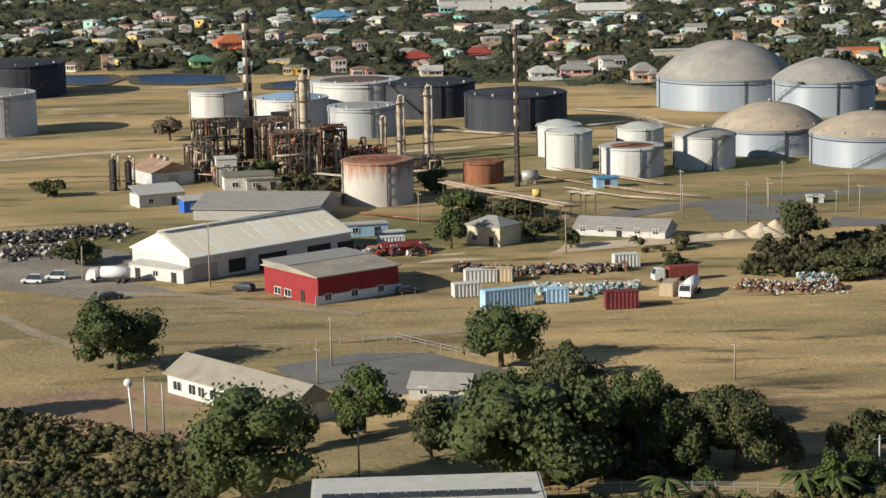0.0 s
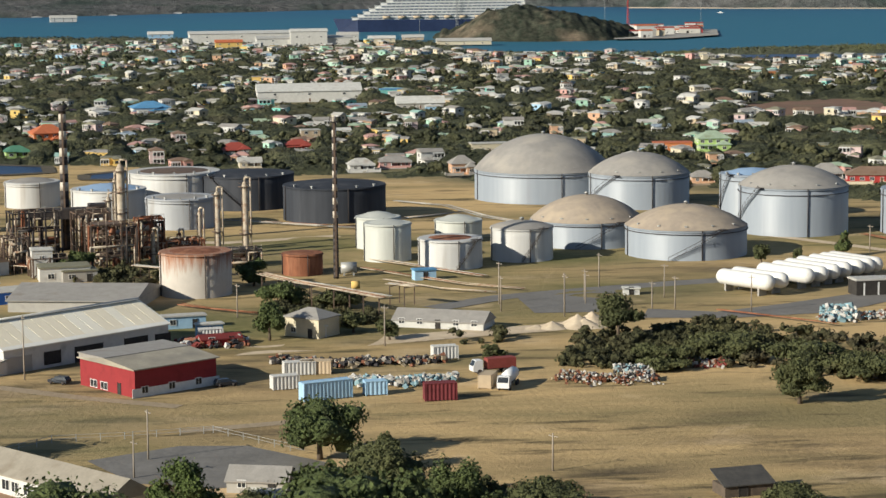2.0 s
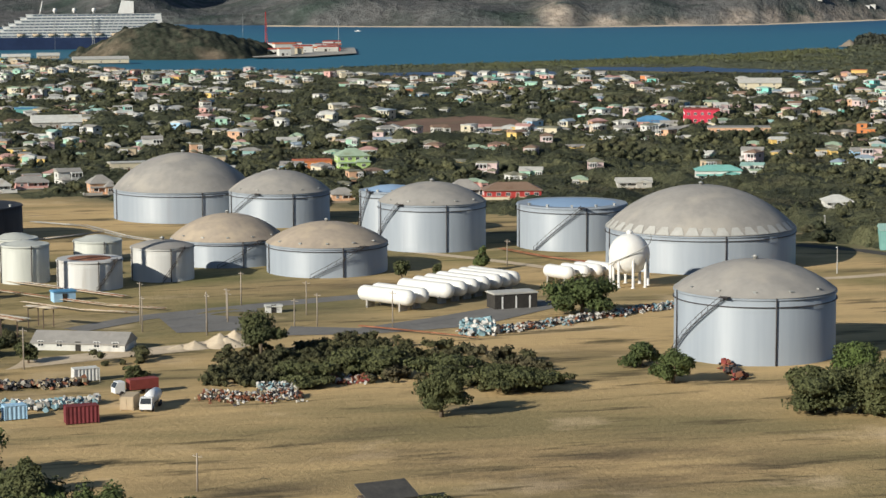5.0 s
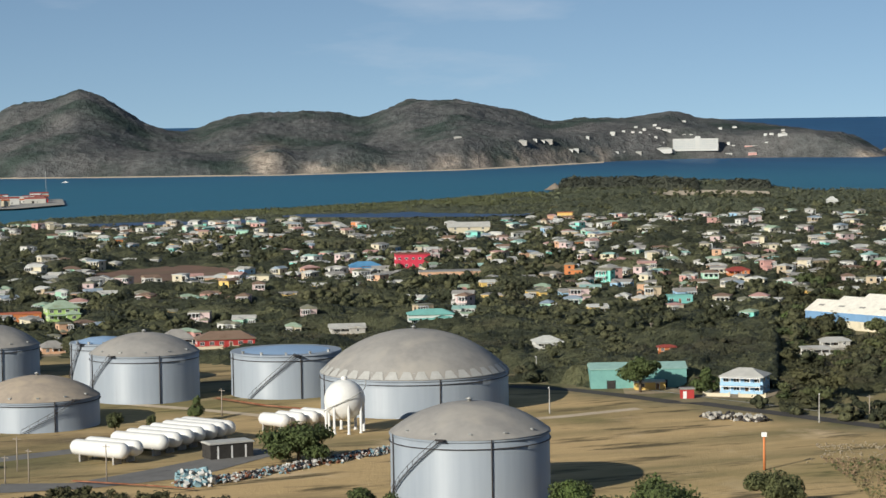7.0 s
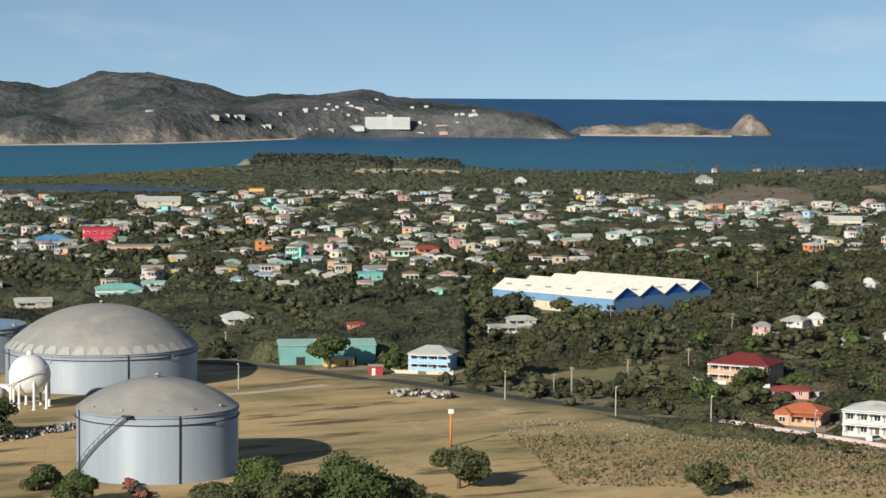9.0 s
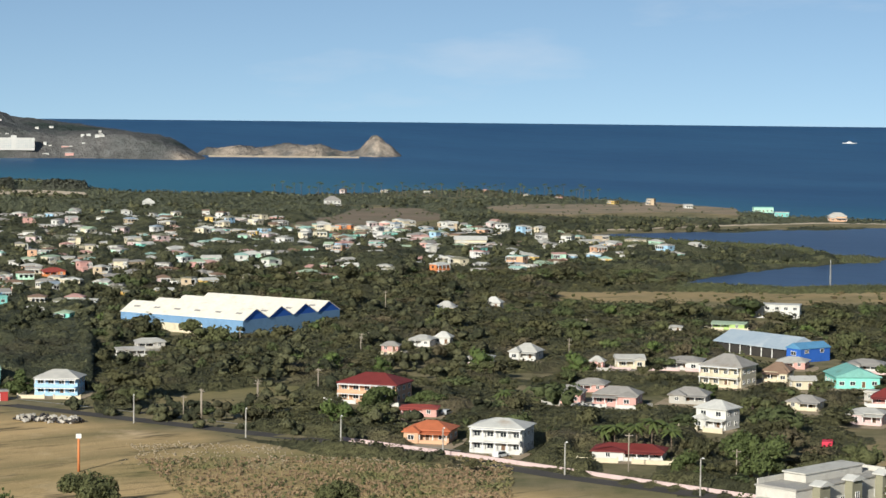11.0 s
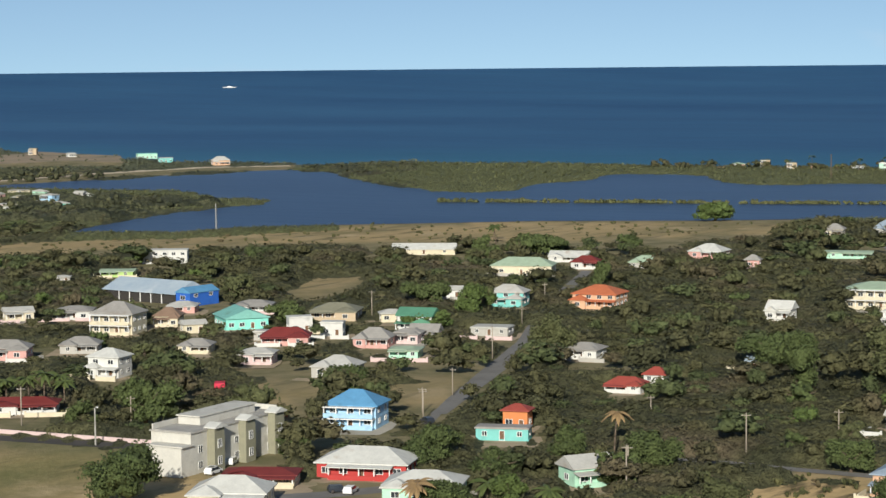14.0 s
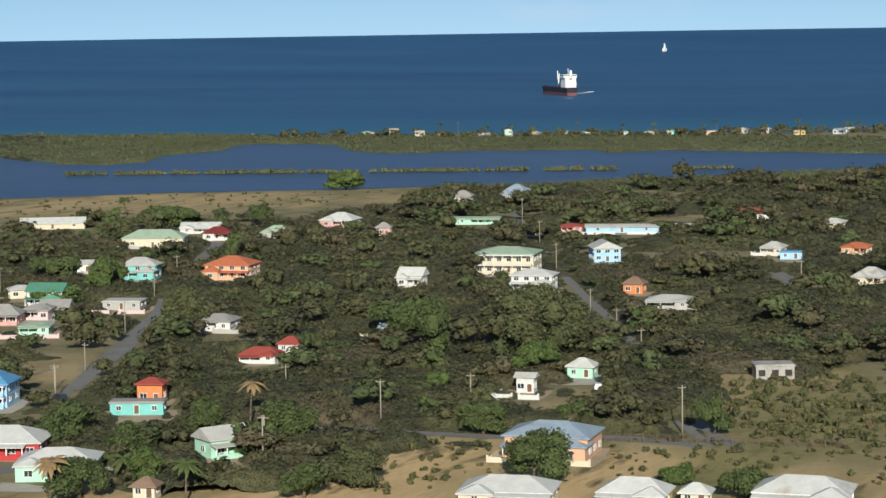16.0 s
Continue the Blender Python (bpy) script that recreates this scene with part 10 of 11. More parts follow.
make_tree(200, 9.8, 9.6, 0.5, 4076, 0.29, BRIGHTLEAF, '', 177.1, 385.8)
make_tree(201, 18.5, 5.2, 0.1, 7000, 0.30, SCRUBTREE, '', 89.6, 428.9, lobes=12)
make_tree(202, 18.8, 5.0, 0.1, 7000, 0.30, SCRUBTREE, '', 106.3, 418.6, lobes=12)
make_tree(203, 12.0, 4.6, 0.1, 4903, 0.30, SCRUBTREE, '', 77.2, 418.8)
make_tree(204, 16.2, 4.8, 0.1, 7000, 0.29, SCRUBTREE, '', 114.7, 403.7, lobes=12)
make_tree(205, 12.4, 7.5, 0.2, 7000, 0.22, LEAF, '', 9.4, 316.4, lobes=12)
make_tree(207, 21.0, 9.5, 0.3, 2600, 0.85, BRIGHTLEAF, 'lone yellow-green tree at the lagoon edge', 962.0, 519.0, lobes=12)
make_tree(206, 9.8, 6.7, 0.2, 6386, 0.22, SCRUBTREE, '', 18.4, 311.2)
# palms
palm(40, 376.0, 225.5, 9.9, True)
palm(41, 306.2, 224.1, 7.0, True)
palm(42, 315.0, 201.9, 6.7, False)
palm(43, 799.4, 538.8, 7.3, False)
palm(44, 330.4, 225.1, 3.4, False)
palm(45, 812.7, 548.8, 6.8, False)
palm(46, 363.2, 376.0, 7.2, False)
palm(47, 365.4, 373.5, 8.1, False)
palm(48, 362.7, 383.2, 6.2, False)
palm(49, 360.9, 385.2, 5.5, False)
palm(50, 377.1, 380.5, 5.6, False)
palm(51, 368.5, 370.0, 6.1, False)
palm(52, 44.5, 271.5, 3.2, False)
palm(53, 47.8, 269.9, 3.0, False)
palm(54, 26.6, 270.4, 3.0, False)
palm(55, 314.9, 229.9, 5.7, True)
palm(56, 351.8, 109.1, 3.0, False)
palm(57, 386.0, 452.0, 5.4, False)
for i in range(60):
    a = spot(-34.6 - 0.14 * i + 0.06 * math.sin(i * 5.1), 2105 + 18 * math.sin(i * 2.3))
    palm(200 + i, a[0], a[1], 11.0 + 3 * math.sin(i * 1.7), False, 8)
for i in range(22):
    a = spot(-63.5 - 0.6 * i + 0.25 * math.sin(i * 3.1), 1535 + 22 * math.sin(i * 2.9))
    palm(260 + i, a[0], a[1], 9.0 + 3 * math.sin(i * 2.1), False, 9)
# scrub patches in the works and below the hill


def fill(poly, gap, seed, lo, hi):
    """Spots for bushes, spread over an outline: x, y, radius and height."""
    rng = random.Random(seed)
    xs, ys = [p[0] for p in poly], [p[1] for p in poly]
    n = int((max(xs) - min(xs)) * (max(ys) - min(ys)) / (gap * gap))
    out = []
    for _ in range(n):
        x, y = rng.uniform(min(xs), max(xs)), rng.uniform(min(ys), max(ys))
        if inside(x, y, poly):
            k = rng.uniform(lo, hi)
            out.append((x, y, k * rng.uniform(0.85, 1.25), k * rng.uniform(0.9, 1.4)))
    return out


def grown(polys, gap, seed, lo, hi):
    out = []
    for i, p in enumerate(polys):
        out += fill(p, gap, seed + i, lo, hi)
    return out

WORKS_SCRUB = [[(-0.9, 507.6), (6.3, 512.2), (15.1, 504.9), (23.5, 493.0), (27.9, 482.9), (26.2, 474.2), (14.2, 477.6), (4.6, 485.2), (-0.9, 493.9)], [(57.3, 424.8), (65.8, 452.5), (82.2, 464.0), (98.8, 472.5), (106.7, 459.9), (95.9, 415.2), (79.1, 421.1), (67.4, 418.2)], [(103.7, 449.7), (117.2, 454.5), (126.9, 432.1), (126.8, 404.1), (116.0, 398.4), (105.5, 400.2), (98.2, 417.9)], [(55.2, 424.8), (71.5, 451.5), (93.2, 462.5), (105.3, 446.9), (99.6, 422.2), (68.7, 420.1)], [(-50.6, 560.3), (-26.9, 575.0), (-24.1, 541.5), (-41.8, 537.7)], [(-1.8, 497.2), (9.5, 490.8), (24.9, 483.9), (25.2, 477.8), (9.3, 483.1)], [(35.2, 456.3), (49.1, 460.0), (49.3, 451.0), (35.2, 449.6)]]
thicket('scrub', grown(WORKS_SCRUB, 3.4, 61, 0.9, 2.5), SCRUBLEAF, 61, 90, 'dark olive thorn scrub between the yards', 'scrub', 0.13, 4, 5)
HILLFOOT = [[(-71.4, 321.2), (-58.9, 316.7), (-39.2, 303.7), (-34.7, 291.5), (-31.8, 258.3), (-60.2, 260.5)], [(42.1, 274.2), (57.5, 283.6), (63.6, 280.4), (55.9, 251.6), (39.5, 257.4)], [(11.6, 269.1), (41.7, 271.7), (38.2, 248.6), (10.7, 250.7)], [(17.8, 328.5), (33.5, 330.6), (36.6, 306.3), (33.0, 283.0), (22.3, 278.5), (14.4, 296.0)]]
thicket('dry_tufts', grown([[(-69, 327), (-60.5, 321.5), (-54, 318), (-47, 311), (-41, 308), (-42, 301), (-49, 303), (-56, 309), (-62, 313), (-69, 319)]], 1.5, 78, 0.5, 1.3), DRYTUFT, 78, 26, 'dry orange-brown brush along the school yard', 'brush', 0.22, 4, 5)
thicket('hillfoot_scrub', grown(HILLFOOT, 2.1, 66, 0.8, 2.1), HILLBRUSH, 66, 64, 'tangled green and brown scrub at the foot of the hill', 'scrub', 0.11, 4, 5)
PASTURE_BUSH = [[(264.8, 438.6), (337.8, 391.8), (294.5, 341.3), (240.7, 376.4)], [(297.0, 394.8), (327.1, 379.3), (290.4, 336.5), (263.7, 350.4)], [(451.1, 149.9), (462.2, 120.0), (412.0, 106.9), (410.2, 136.4)]]
thicket('pasture_weeds', grown(PASTURE_BUSH, 3.4, 71, 0.3, 0.75), MANGROVE, 71, 10, 'low dry weeds over the rubble field', 'weeds', 0.3, 1, 5)
thicket('dry_tufts', grown(PASTURE_BUSH[:2], 1.35, 77, 0.2, 0.55), DRYTUFT, 77, 8, 'dry tufted grass over the rubble field', 'grass', 0.45, 1, 5)
# mangrove along the lagoon
SPITS = [((1018, 726), (1038, 675)), ((1039, 672), (1046, 655)), ((1047, 651), (1078, 572)), ((1081, 564), (1110, 488)), ((1114, 478), (1127, 443)), ((1140, 411), (1151, 384))]
MANGROVES = []
MANGROVES.append(LAGOON[6:29] + [(1354, 352), (1462, 380), (1469, 622), (1416, 774), (1425, 875), (1384, 1024), (1340, 1040)])
MANGROVES.append(LAGOON[39:48] + [(995, 1052), (924, 1077), (707, 824)])
MANGROVES.append([(311, 1731), (370, 1735), (520, 1712), (590, 1762), (690, 1720), (740, 1660), (800, 1780), (900, 1960), (892, 2028), (740, 1917), (624, 1860), (560, 1830), (400, 1790)])
MANGROVES.append([(978, 481), (1022, 428), (1095, 364), (1162, 302), (1136, 295), (1056, 351), (981, 410), (942, 464)])
MANGROVES.append([(748, 740), (775, 702), (813, 690), (846, 660), (832, 649), (757, 686), (712, 728)])


def mangrove_rise(X, Y, H, R):
    tall = np.zeros(X.shape)
    for i, p in enumerate(MANGROVES):
        hit = in_poly(X + 8 * vnoise(X / 14, Y / 14, 3) - 4, Y + 8 * vnoise(X / 14, Y / 14, 4) - 4, p)
        tall = np.where(hit, np.maximum(tall, 0.85), tall)
    return tall * (0.9 + 0.9 * vnoise(X / 40, Y / 40, 6) + 1.0 * domes(X, Y, 6.0, 41) + 0.5 * domes(X, Y, 2.6, 43))


PINES = [[(939.9, 2065.7), (1009.7, 2006.8), (1043.5, 1961.4), (1114.2, 2094.2), (1088.6, 2219.5), (1023.3, 2241.5)], [(1076.9, 1966.1), (1103.1, 1923.6), (1175.8, 2054.2), (1145.9, 2083.2)]]


def pine_rise(X, Y, H, R):
    hit = np.zeros(X.shape, dtype=bool)
    for p in PINES:
        hit |= in_poly(X, Y, p)
    return hit * (0.8 + 5.5 * domes(X, Y, 13.0, 47) * step(0.25, 0.6, vnoise(X / 35, Y / 35, 48)) + 2.5 * domes(X, Y, 5.0, 49) + 1.0 * hashed(np.floor(X / 3), np.floor(Y / 3), 9))


canopy("pine_wood", -31, -22, 2100, 2700, 0.0011, 0.004, pine_rise, PINELEAF, 84, 9000, 0.0008, "dark wind-bent pine wood on the point", "pines")
canopy("mangrove", -84, -8, 950, 2950, 0.0014, 0.0055, mangrove_rise, MANGROVE, 81, 30000, 0.0005, "olive-green mangrove thicket along the lagoon", "mangrove")
spit_rng = random.Random(82)
SPIT_BUSH = []
for (ax, ay), (bx, by) in SPITS:
    for i in range(int(math.hypot(bx - ax, by - ay) / 1.1)):
        k = spit_rng.random()
        rad = spit_rng.uniform(1.6, 2.8)
        SPIT_BUSH.append((ax + (bx - ax) * k + spit_rng.uniform(-2.5, 2.5), ay + (by - ay) * k + spit_rng.uniform(-1, 1), rad, rad * spit_rng.uniform(0.7, 1.05)))
thicket("mangrove", SPIT_BUSH, MANGROVE, 83, 30, "low mangrove on the narrow spits across the lagoon", "mangrove", 0.2, 3, 5)
mound(949, 2097, 13, 7, ROCK, 7, 'rocky knoll at the tip of the point')
mound(978, 2122, 12, 7, ROCK, 8, 'rocky knoll at the tip of the point')
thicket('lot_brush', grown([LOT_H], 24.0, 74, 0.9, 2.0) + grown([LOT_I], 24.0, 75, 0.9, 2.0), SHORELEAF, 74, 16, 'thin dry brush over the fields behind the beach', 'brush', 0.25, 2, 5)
LOT_BRUSH = grown([LOT_N], 3.4, 73, 0.5, 1.6) + grown([LOT_D, LOT_E], 4.6, 76, 0.3, 1.1) + grown([FLAT], 12.0, 79, 0.5, 1.3)
thicket('lot_brush', LOT_BRUSH, HILLBRUSH, 73, 40, 'dry knee-high brush over the fenced lot', 'brush', 0.2, 3, 5)

# ---- the town beyond: houses and trees spread between the named ones ----
def density(h, r):
    """How closely houses stand at a heading and distance."""
    if r > shore(h) - 40 or r < 640:
        return 0.0
    near = float(np.interp(h, [-60, -48, -45.4, -43.3, -40.7, -37, -34, -31, -29.4, -26.7, -24, -22.4, -18, -12, -6, 0, 5, 14], [1400, 1330, 1270, 1200, 1110, 1055, 1010, 930, 850, 850, 900, 850, 810, 800, 850, 850, 870, 985]))
    far = float(np.interp(h, [-60, -47, -45.4, -43.3, -40.6, -37, -32.5, -26.7, -22.4, -18, -12, -8, 0, 14], [1320, 1330, 1340, 1390, 1560, 1570, 1690, 1680, 1620, 1670, 1690, 1740, 2060, 2260]))
    v = smooth(near - 25, near + 40, r) * smooth(far + 50, far - 50, r)
    v *= min(1.0, max(0.10 if h > -30 else 0.6, (0.80 if h > -30 else 1.0) + 1.5 * noise.noise(Vector((r * 0.005, h * 0.22, 7)))))
    return v


def clear_of(x, y, pad):
    return all((x - a) ** 2 + (y - b) ** 2 > (c + pad) ** 2 for a, b, c in PLACED)


ROADS = []
for ob in list(scene.objects):
    if ob.name.split(".")[0] in ("road", "track", "yard", "beach_road"):
        ROADS += [(v.co.x, v.co.y) for v in ob.data.vertices]
ROADS = np.array(ROADS)
CAUSEWAY = [(v.co.x, v.co.y) for v in scene.objects["beach_road"].data.vertices]


def off_road(x, y, pad):
    return float(np.min((ROADS[:, 0] - x) ** 2 + (ROADS[:, 1] - y) ** 2)) > pad * pad


WALLS = ["white"] * 12 + ["cream"] * 11 + ["grey"] * 2 + ["tan"] * 4 + ["palepink"] * 4 + ["pink", "pink", "peach", "peach", "peach", "yellow", "mint", "mint", "mint", "mint", "brightturq", "brightturq", "skyblue", "skyblue", "orange", "yellow"]
TOPS = ["silver"] * 10 + ["whiteroof"] * 6 + ["greyroof"] * 8 + ["olive"] * 4 + ["brownroof"] * 3 + ["pinkroof"] * 3 + ["palegreen", "palegreen", "slate", "paleteal", "paleteal"]
rng = random.Random(2024)


def town_house():
    """A small town house: walls with windows, a gallery with posts and often a wing; and its roof."""
    w, d = rng.uniform(4.8, 9.5), rng.uniform(4.4, 6.6)
    two = rng.random() < 0.22
    h, style = (5.5 if two else 2.9), rng.choice(["hip", "hip", "hip", "gable", "gable", "flat"])
    body, roof = Shape().box(0, 0, 0, w, d, h), roof_mesh(style, w, d, h, rng.uniform(0.6, 1.2), 0.38)
    if style == "gable":
        for e in (-1, 1):
            body.add([(e * (w / 2 - 0.1), -d / 2, h), (e * (w / 2 - 0.1), d / 2, h), (e * (w / 2 - 0.1), 0, h + 0.5)], [(0, 1, 2)])
    side = rng.choice([-1, 1])
    if rng.random() < 0.6:
        ww, wd = w * rng.uniform(0.35, 0.5), rng.uniform(2.5, 4.5)
        wx = side * (w - ww) / 2
        body.box(wx, -d / 2 - wd / 2, 0, ww, wd, 2.8).box(wx, -d / 2 - wd - 0.04, 0.95, 1.5, 0.1, 1.15, 0, 1)
        one = roof_mesh(rng.choice(["hip", "gable"]), ww, wd + 2, 2.8, 0.7, 0.3, "y")
        roof.add([(wx + p[0], -d / 2 - wd / 2 + 1 + p[1], p[2]) for p in one.v], one.f)
    else:
        ww = 0.0
    gw = (w - ww) * rng.uniform(0.45, 0.9)
    gx = -side * (w - gw) / 2
    for z in ((0.0, 2.7) if two else (0.0,)):
        body.box(gx, -d / 2 - 0.9, z + (2.45 if z or not two else 2.3), gw, 1.9, 0.2, 0, 2).box(gx, -d / 2 - 1.75, z, gw, 0.14, 0.85, 0, 0)
        for k in range(4):
            body.box(gx + gw * (k / 3 - 0.5) * 0.97, -d / 2 - 1.75, z, 0.2, 0.2, 2.45, 0, 2)
        for k in range(3):
            body.box(gx + gw * (k / 3 - 0.33), -d / 2 - 0.04, z + (0.0 if k == 1 else 0.9), 1.3, 0.1, 2.05 if k == 1 else 1.2, 0, 1)
        for e in (-1, 1):
            for k in (0.0,):
                body.box(e * (w / 2 + 0.03), d * k, z + 0.95, 0.1, 1.2, 1.15, 0, 1)
    return body, roof


spots = []
tries = 0
while len(spots) < 2000 and tries < 90000:
    tries += 1
    h = rng.uniform(-50, 13.5)
    r = math.sqrt(rng.uniform(750 ** 2, 2250 ** 2))
    if rng.random() > density(h, r):
        continue
    x, y = spot(h, r)
    if not clear_of(x, y, rng.uniform(4.5, 9.0)) or any(inside(x, y, p) for p in [LAGOON, INLET, INLET_FAR, POND, POND_WEST, RED_FIELD] + BARE):
        continue
    PLACED.append((x, y, 5.0))
    spots.append((r, x, y))
spots.sort()
kit = []
for i in range(36):
    r, x, y = spots[i]
    wall, top = rng.choice(WALLS), rng.choice(TOPS)
    body, roof = town_house()
    t = thing("house", x, y, math.degrees(math.atan2(-x, y)) + rng.uniform(-30, 30), f"small {NAMES.get(wall, wall)} town house with a gallery and {NAMES.get(top, top)} roof", "house", "houses of the town", mesh=body.mesh("house", wall_mat(wall), GLASS, TRIM))
    part("roof", roof.mesh("roof", roof_mat(top)), t)
    kit.append(t)
for i, (r, x, y) in enumerate(spots[36:170]):
    copy_thing(kit[rng.randrange(len(kit))], pose(x, y, 0, 0, 0, math.degrees(math.atan2(-x, y)) + rng.choice([0, 0, 20, -20, 70]) + rng.uniform(-14, 14)))

# the far streets, past counting
far, slots = Shape(), {}
far_mats = []


def slot(m):
    if m.name not in slots:
        slots[m.name] = len(far_mats)
        far_mats.append(m)
    return slots[m.name]


for r, x, y in spots[170:]:
    rz = math.atan2(-x, y) + rng.choice([0.0, 0.5, -0.5, 0.9, -0.9, 1.5]) + rng.uniform(-0.25, 0.25)
    c, s = math.cos(rz), math.sin(rz)
    wall, top = slot(wall_mat(rng.choice(WALLS))), slot(roof_mat(rng.choice(TOPS)))
    use = (wall, slot(GLASS), slot(TRIM))
    body, roof = town_house()
    for one, pick in ((body, None), (roof, top)):
        o = len(far.v)
        far.v += [(x + p[0] * c - p[1] * s, y + p[0] * s + p[1] * c, p[2]) for p in one.v]
        far.f += [tuple(i + o for i in q) for q in one.f]
        far.m += [use[k] if pick is None else pick for k in one.m]
        far.s += one.s
tagged(new("far_houses", far.mesh("far_houses", *far_mats)), "countless small pastel houses of the far town", "houses", kind="stuff")

# bushes and trees of the scrubland, the suburb and the town
HOUSES = np.array(PLACED)
AWAY = HOUSES[:, :2] / np.linalg.norm(HOUSES[:, :2], axis=1)[:, None]


def open_ground(x, y, rad):
    """False where a bush would stand in a house or right before its front."""
    dx, dy = x - HOUSES[:, 0], y - HOUSES[:, 1]
    along = dx * AWAY[:, 0] + dy * AWAY[:, 1]
    across = np.abs(dx * AWAY[:, 1] - dy * AWAY[:, 0])
    ahead = np.where(HOUSES[:, 2] == 5.0, 1.5, 25.0)
    return not bool(np.any((along > -HOUSES[:, 2] - ahead) & (along < HOUSES[:, 2] + rad * 0.6) & (across < HOUSES[:, 2] * 0.8 + rad * 0.35)))


NEAR_EDGE = ([-90, -74, -66, -61, -57, -52, -46, -40, -33, -24, -16, -8, 0, 3, 6, 9, 20], [395, 405, 420, 385, 380, 400, 462, 490, 552, 655, 730, 765, 825, 868, 890, 915, 1000])
woods, stand = [], []
for i in range(900):
    h = rng.uniform(-80, -30)
    edge = float(np.interp(h, *NEAR_EDGE))
    r = edge + (1150 - edge) * rng.random() ** 0.8
    x, y = spot(h, r)
    rad = 1.6 + 4.4 * rng.random() ** 1.7
    patch = noise.noise(Vector((x * 0.012, y * 0.012, 2)))
    if patch < -0.28 or any(inside(x * k, y * k, p) for k in (1, 1.02) for p in BARE) or inside(x, y, LAGOON) or not open_ground(x, y, rad) or not off_road(x, y, 2.6 + rad * 0.35):
        continue
    if rng.random() < 0.3 and r < 900:
        stand.append((x, y, rng.uniform(0.6, 1.2)))
for i in range(9500):
    h = rng.uniform(-52, 14)
    edge = float(np.interp(h, *NEAR_EDGE))
    top = shore(h) - 330
    r = edge + (top - edge) * rng.random() ** 0.9
    x, y = spot(h, r)
    if r < 1150 and h < -40:
        continue
    rad = rng.uniform(2.4, 5.2)
    patch = noise.noise(Vector((x * 0.006, y * 0.006, 5)))
    if patch < -0.42 or any(inside(x, y, p) for p in BARE) or any(inside(x * k, y * k, p) for k in (1, 1.025, 1.05, 1.08) for p in (LAGOON, INLET, INLET_FAR, POND, RED_FIELD, LOT_H, LOT_I)) or not open_ground(x, y, rad):
        continue
    woods.append((x, y, rad, rad * rng.uniform(0.9, 1.55) * (1 + 0.3 * patch)))
# what keeps the canopy open: houses with the ground before them, roads, lots and water
KEEP = [(x, y, c * 0.85, 1.5 if c == 5.0 else 22.0) for x, y, c in PLACED]


def open_mask(X, Y, H, R, dh, h0, r0, dr):
    M = np.ones(X.shape)
    n, m = X.shape

    def clear(x, y, c, ahead):
        hh, r = math.atan2(-x, y), math.hypot(x, y)
        if r < 300:
            return
        i0 = int((hh - (c + 4) / r - radians(h0)) / dh) - 1
        i1 = int((hh + (c + 4) / r - radians(h0)) / dh) + 2
        j0 = int(math.log(max(1.0, (r - c - ahead - 6) / r0)) / math.log(1 + dr)) - 1
        j1 = int(math.log(max(1.0, (r + c + 6) / r0)) / math.log(1 + dr)) + 2
        if i1 <= 0 or i0 >= n or j1 <= 0 or j0 >= m:
            return
        sl = (slice(max(0, i0), i1), slice(max(0, j0), j1))
        dx, dy = X[sl] - x, Y[sl] - y
        ux, uy = x / r, y / r
        al, ac = dx * ux + dy * uy, np.abs(dx * uy - dy * ux)
        gap = np.maximum(ac - c * 0.85, np.maximum(al - c, -al - c - ahead))
        M[sl] = np.minimum(M[sl], step(0.0, 2.5, gap))

    for x, y, c, ahead in KEEP:
        clear(x, y, c, ahead)
    for x, y in ROADS:
        clear(float(x), float(y), 2.0, 3.5)
    for x, y in CAUSEWAY:
        clear(float(x), float(y), 9.0, 55.0)
    for p in [BEACH_STRIP] + BARE:
        for k in (1.0, 1.015, 1.03):
            M[in_poly(X * k + 4 * vnoise(X / 9, Y / 9, 3), Y * k + 4 * vnoise(X / 9, Y / 9, 4), p)] = 0.0
    for p, k in ((LOT_H, 1.045), (LOT_H, 1.06), (LOT_I, 1.045), (LOT_I, 1.06), (LAGOON, 1.0), (LAGOON, 1.02), (LAGOON, 1.04), (INLET, 1.0), (INLET, 1.02), (INLET_FAR, 1.0), (INLET_FAR, 1.02), (POND, 1.0), (POND, 1.02), (POND_WEST, 1.0), (POND_WEST, 1.02), (RED_FIELD, 1.0), (RED_FIELD, 1.03), (RED_FIELD, 1.05), (BEACH_STRIP, 1.045), (BEACH_STRIP, 1.06), (LOT_L, 1.045), (LOT_L, 1.06)):
        M[in_poly(X * k + 4 * vnoise(X / 9, Y / 9, 3), Y * k + 4 * vnoise(X / 9, Y / 9, 4), p)] = 0.0
    for _ in range(2):
        M[1:-1, 1:-1] = (M[1:-1, 1:-1] * 2 + M[:-2, 1:-1] + M[2:, 1:-1] + M[1:-1, :-2] + M[1:-1, 2:]) / 6
    return M


def scrub_rise(X, Y, H, R, r0=380, dr=0.003):
    edge = np.interp(H, *NEAR_EDGE) + 22 * (vnoise(X / 22, Y / 22, 1) - 0.5)
    M = open_mask(X, Y, H, R, 0.0016, -82, r0, dr) * step(edge, edge + 6, R)
    grow = vnoise(X / 60, Y / 60, 11) * 0.6 + vnoise(X / 17, Y / 17, 12) * 0.4
    M = M * step(np.where(H < -50, 0.33, 0.29), 0.41, grow)
    trees = domes(X, Y, 13.0, 25) * step(0.35, 0.7, vnoise(X / 40, Y / 40, 15))
    return M * (0.5 + (0.9 + 2.2 * grow) * (0.3 + 0.7 * domes(X, Y, 9.0, 21)) + 1.3 * trees + 0.55 * domes(X, Y, 2.4, 31) + 0.35 * hashed(np.floor(X * 1.3), np.floor(Y * 1.3), 5))


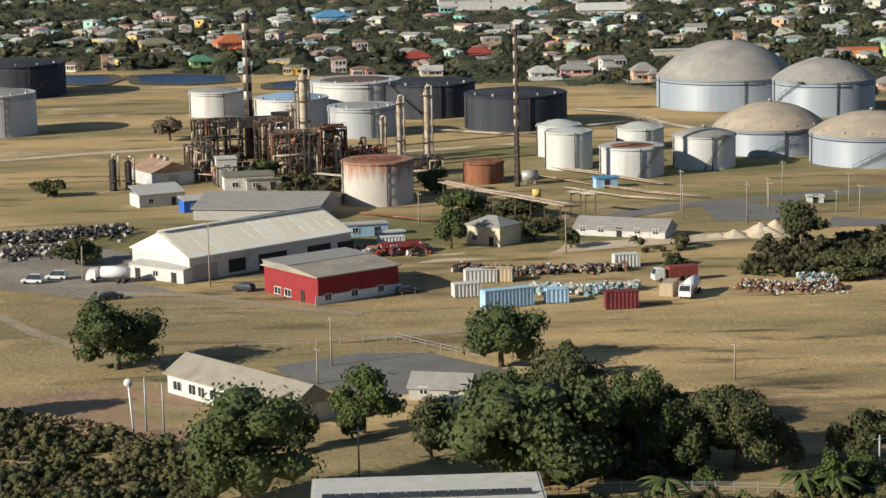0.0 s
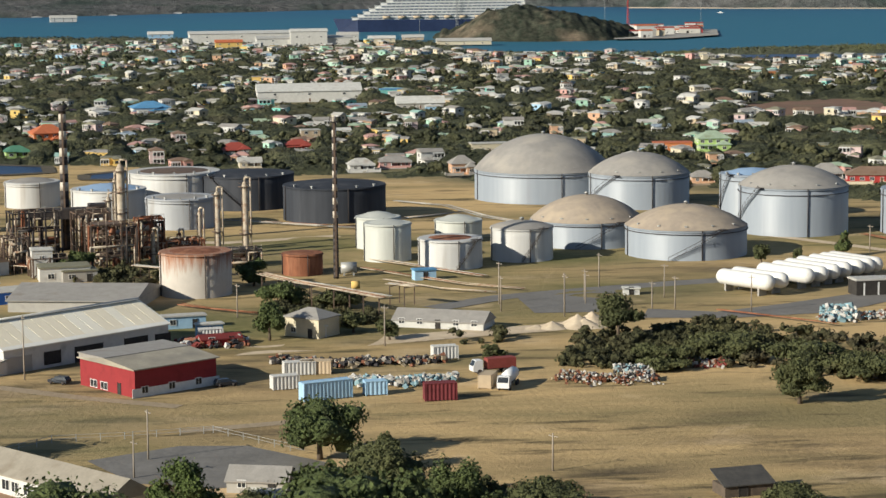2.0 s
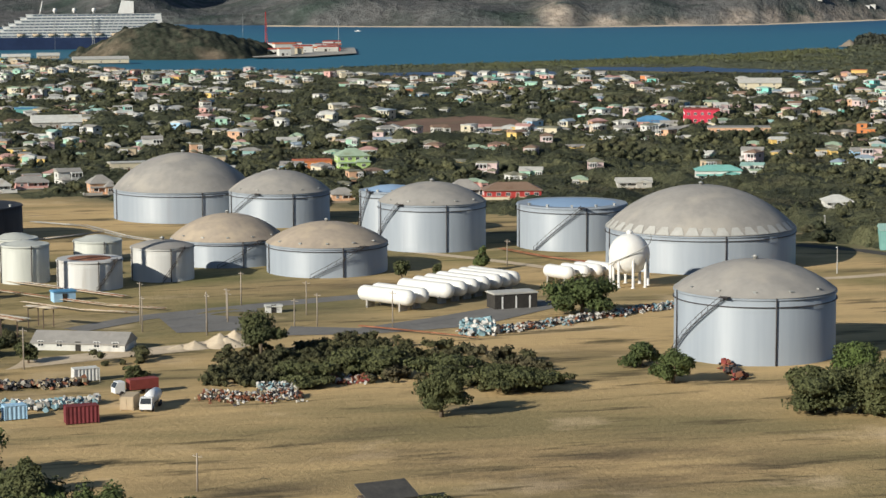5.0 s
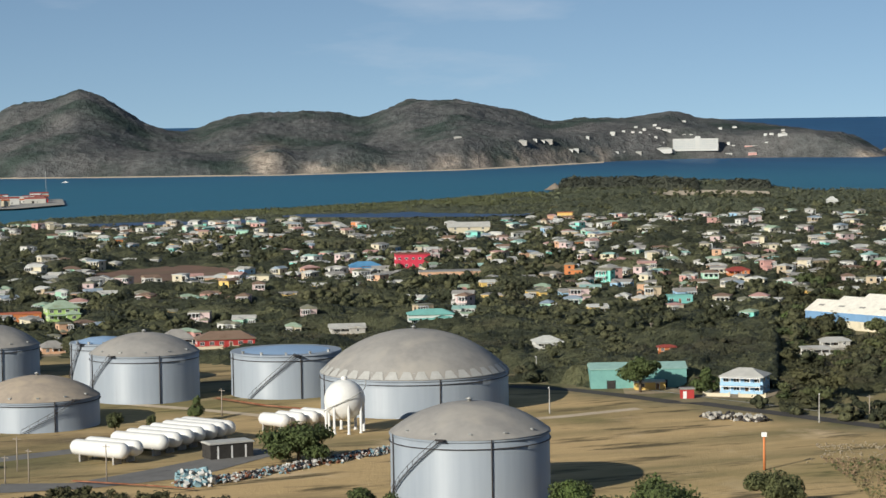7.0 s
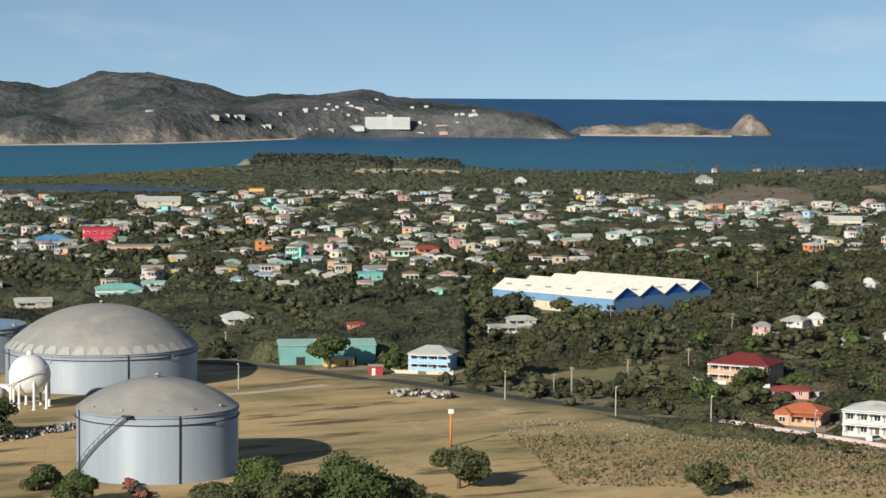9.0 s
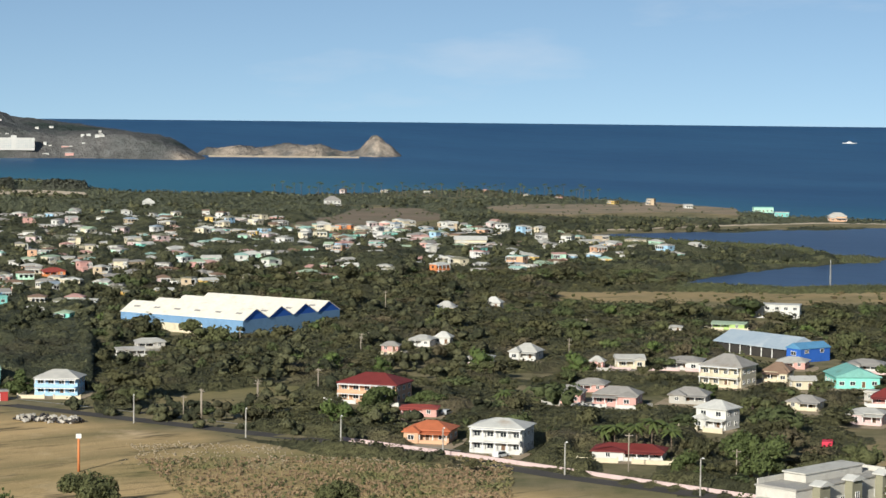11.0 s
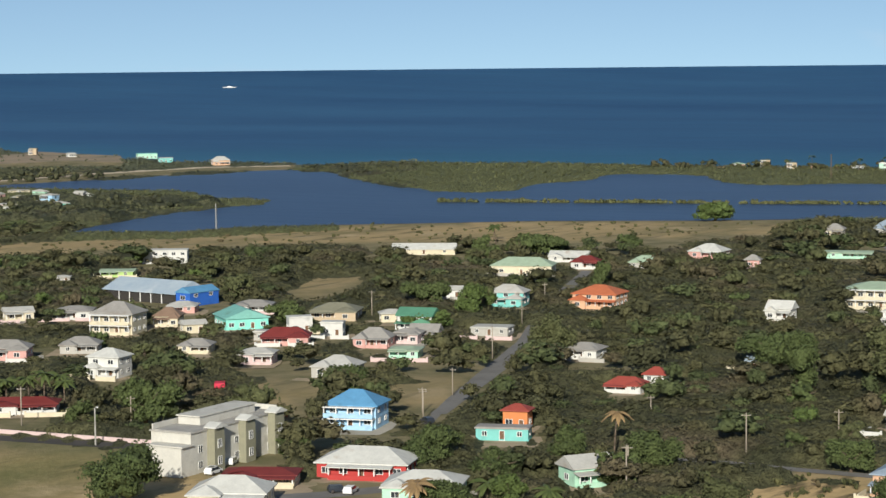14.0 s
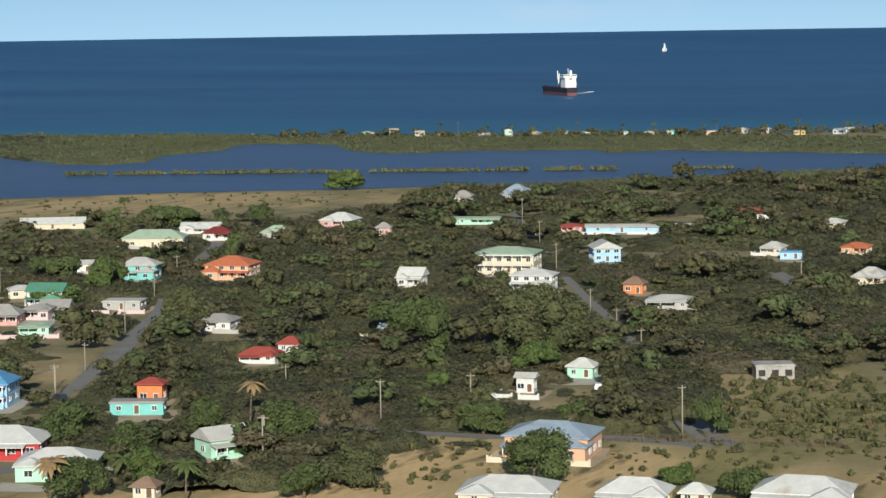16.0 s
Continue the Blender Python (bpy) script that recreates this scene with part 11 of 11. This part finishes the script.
def town_rise(X, Y, H, R, r0=640):
    edge = np.interp(H, *NEAR_EDGE) + 30 * (vnoise(X / 22, Y / 22, 1) - 0.5)
    edge = np.where((H < -30) & (R < 1120), 1e9, edge)
    top = np.interp(H, SHORE_H, SHORE_R)
    M = open_mask(X, Y, H, R, 0.0018 if r0 < 1000 else 0.0014, -54, r0, 0.007) * step(edge, edge + 8, R) * step(top - 8, top - 30, R)
    grow = vnoise(X / 90, Y / 90, 13) * 0.6 + vnoise(X / 24, Y / 24, 14) * 0.4
    M = M * step(0.24, 0.36, grow)
    low = 1 - 0.45 * step(top - 420, top - 250, R)
    return M * low * (0.4 + 4.2 * domes(X, Y, 13.0, 27) * step(0.4, 0.65, vnoise(X / 45, Y / 45, 17)) + (0.6 + 3.6 * grow) * (0.1 + 0.95 * domes(X, Y, 9.0, 23)) + 0.9 * domes(X, Y, 3.5, 33) + 0.4 * hashed(np.floor(X), np.floor(Y), 5))


SHORE_H = np.arange(-60, 16, 0.5)
SHORE_R = np.array([shore(float(v)) for v in SHORE_H])
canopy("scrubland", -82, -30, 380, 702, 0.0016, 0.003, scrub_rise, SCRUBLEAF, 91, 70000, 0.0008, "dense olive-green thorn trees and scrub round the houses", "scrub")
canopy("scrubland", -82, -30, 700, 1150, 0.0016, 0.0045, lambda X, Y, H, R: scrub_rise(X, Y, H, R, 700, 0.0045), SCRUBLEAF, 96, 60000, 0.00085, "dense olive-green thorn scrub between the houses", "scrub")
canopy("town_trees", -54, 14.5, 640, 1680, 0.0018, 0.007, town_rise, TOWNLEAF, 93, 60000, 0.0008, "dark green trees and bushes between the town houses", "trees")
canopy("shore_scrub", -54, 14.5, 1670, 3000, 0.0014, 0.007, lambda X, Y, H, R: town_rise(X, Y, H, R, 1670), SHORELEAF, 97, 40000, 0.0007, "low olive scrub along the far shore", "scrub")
thorn, green = [], []
tree_rng = random.Random(515)
for i in range(9000):
    h = tree_rng.uniform(-80, -30)
    edge = float(np.interp(h, *NEAR_EDGE))
    r = edge + (1100 - edge) * tree_rng.random() ** 0.95
    x, y = spot(h, r)
    patch = noise.noise(Vector((x * 0.012, y * 0.012, 2)))
    w = (4.5 + 7.0 * tree_rng.random() ** 1.6) * (1 if r < 800 else 1.15)
    if patch < -0.30 or any(inside(x * k, y * k, p) for k in (1, 1.015, 1.03, 1.045) for p in BARE + [LAGOON]) or not open_ground(x, y, w * 0.4) or not off_road(x, y, 1.4 + w * 0.24 if h < -44 or r > 620 else 4.0 + w * 0.45):
        continue
    if len(thorn) + len(green) > 2200:
        break
    tall = 1.5 if tree_rng.random() < (0.30 if h < -50 else 0.12) else 1.0
    w = w * (0.5 + 0.5 * tall)
    (green if tree_rng.random() < 0.22 + 0.25 * max(0, noise.noise(Vector((x * 0.02, y * 0.02, 9)))) else thorn).append((x, y, w, (2.1 + w * 0.25) * tall * tree_rng.uniform(0.8, 1.25) * (1 + 0.25 * patch)))
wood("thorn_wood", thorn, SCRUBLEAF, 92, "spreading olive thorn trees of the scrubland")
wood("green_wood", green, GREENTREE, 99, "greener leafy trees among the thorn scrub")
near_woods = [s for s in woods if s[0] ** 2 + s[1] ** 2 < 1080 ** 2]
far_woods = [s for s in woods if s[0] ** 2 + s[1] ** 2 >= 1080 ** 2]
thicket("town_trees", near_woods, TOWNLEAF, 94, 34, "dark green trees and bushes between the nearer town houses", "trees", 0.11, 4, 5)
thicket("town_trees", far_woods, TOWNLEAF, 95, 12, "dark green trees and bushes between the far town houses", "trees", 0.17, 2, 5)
models = [make_tree(300 + i, 7.5 + i * 0.9, 5.6 + 0.5 * i, 0.5, 300, 0.52, (SCRUBTREE, LEAF, SCRUBTREE, BRIGHTLEAF, SCRUBTREE, SCRUBTREE)[i], "", stand[i][0], stand[i][1]) for i in range(6)]
for i, (x, y, k) in enumerate(stand[6:205]):
    copy_thing(models[i % 6], pose(x, y, 0, 0, 0, rng.uniform(0, 360)) @ Matrix.Scale(k, 4))
# small houses on the shore beyond the lagoon
for i in range(26):
    h = -62 - 0.75 * i + rng.uniform(-0.3, 0.3)
    x, y = spot(h, shore(h) - rng.uniform(20, 60))
    if not inside(x, y, LAGOON):
        copy_thing(kit[rng.randrange(len(kit))], pose(x, y, 0, 0, 0, math.degrees(math.atan2(-x, y)) + rng.uniform(-25, 25)))

for i in range(9):
    h = -36.5 - 1.1 * i + rng.uniform(-0.2, 0.2)
    x, y = spot(h, shore(h) - rng.uniform(25, 90))
    if not inside(x, y, LAGOON):
        copy_thing(kit[rng.randrange(len(kit))], pose(x, y, 0, 0, 0, math.degrees(math.atan2(-x, y)) + rng.uniform(-25, 25)))

shoreline = []
for i in range(420):
    h = rng.uniform(-84, -60)
    x, y = spot(h, shore(h) - rng.uniform(10, 70))
    if not inside(x, y, LAGOON):
        rad = rng.uniform(1.8, 4.6)
        shoreline.append((x, y, rad, rad * rng.uniform(0.8, 1.7)))
thicket("shore_trees", shoreline, SCRUBLEAF, 98, 30, "low green trees and bushes along the beach", "trees", 0.16, 3, 5)
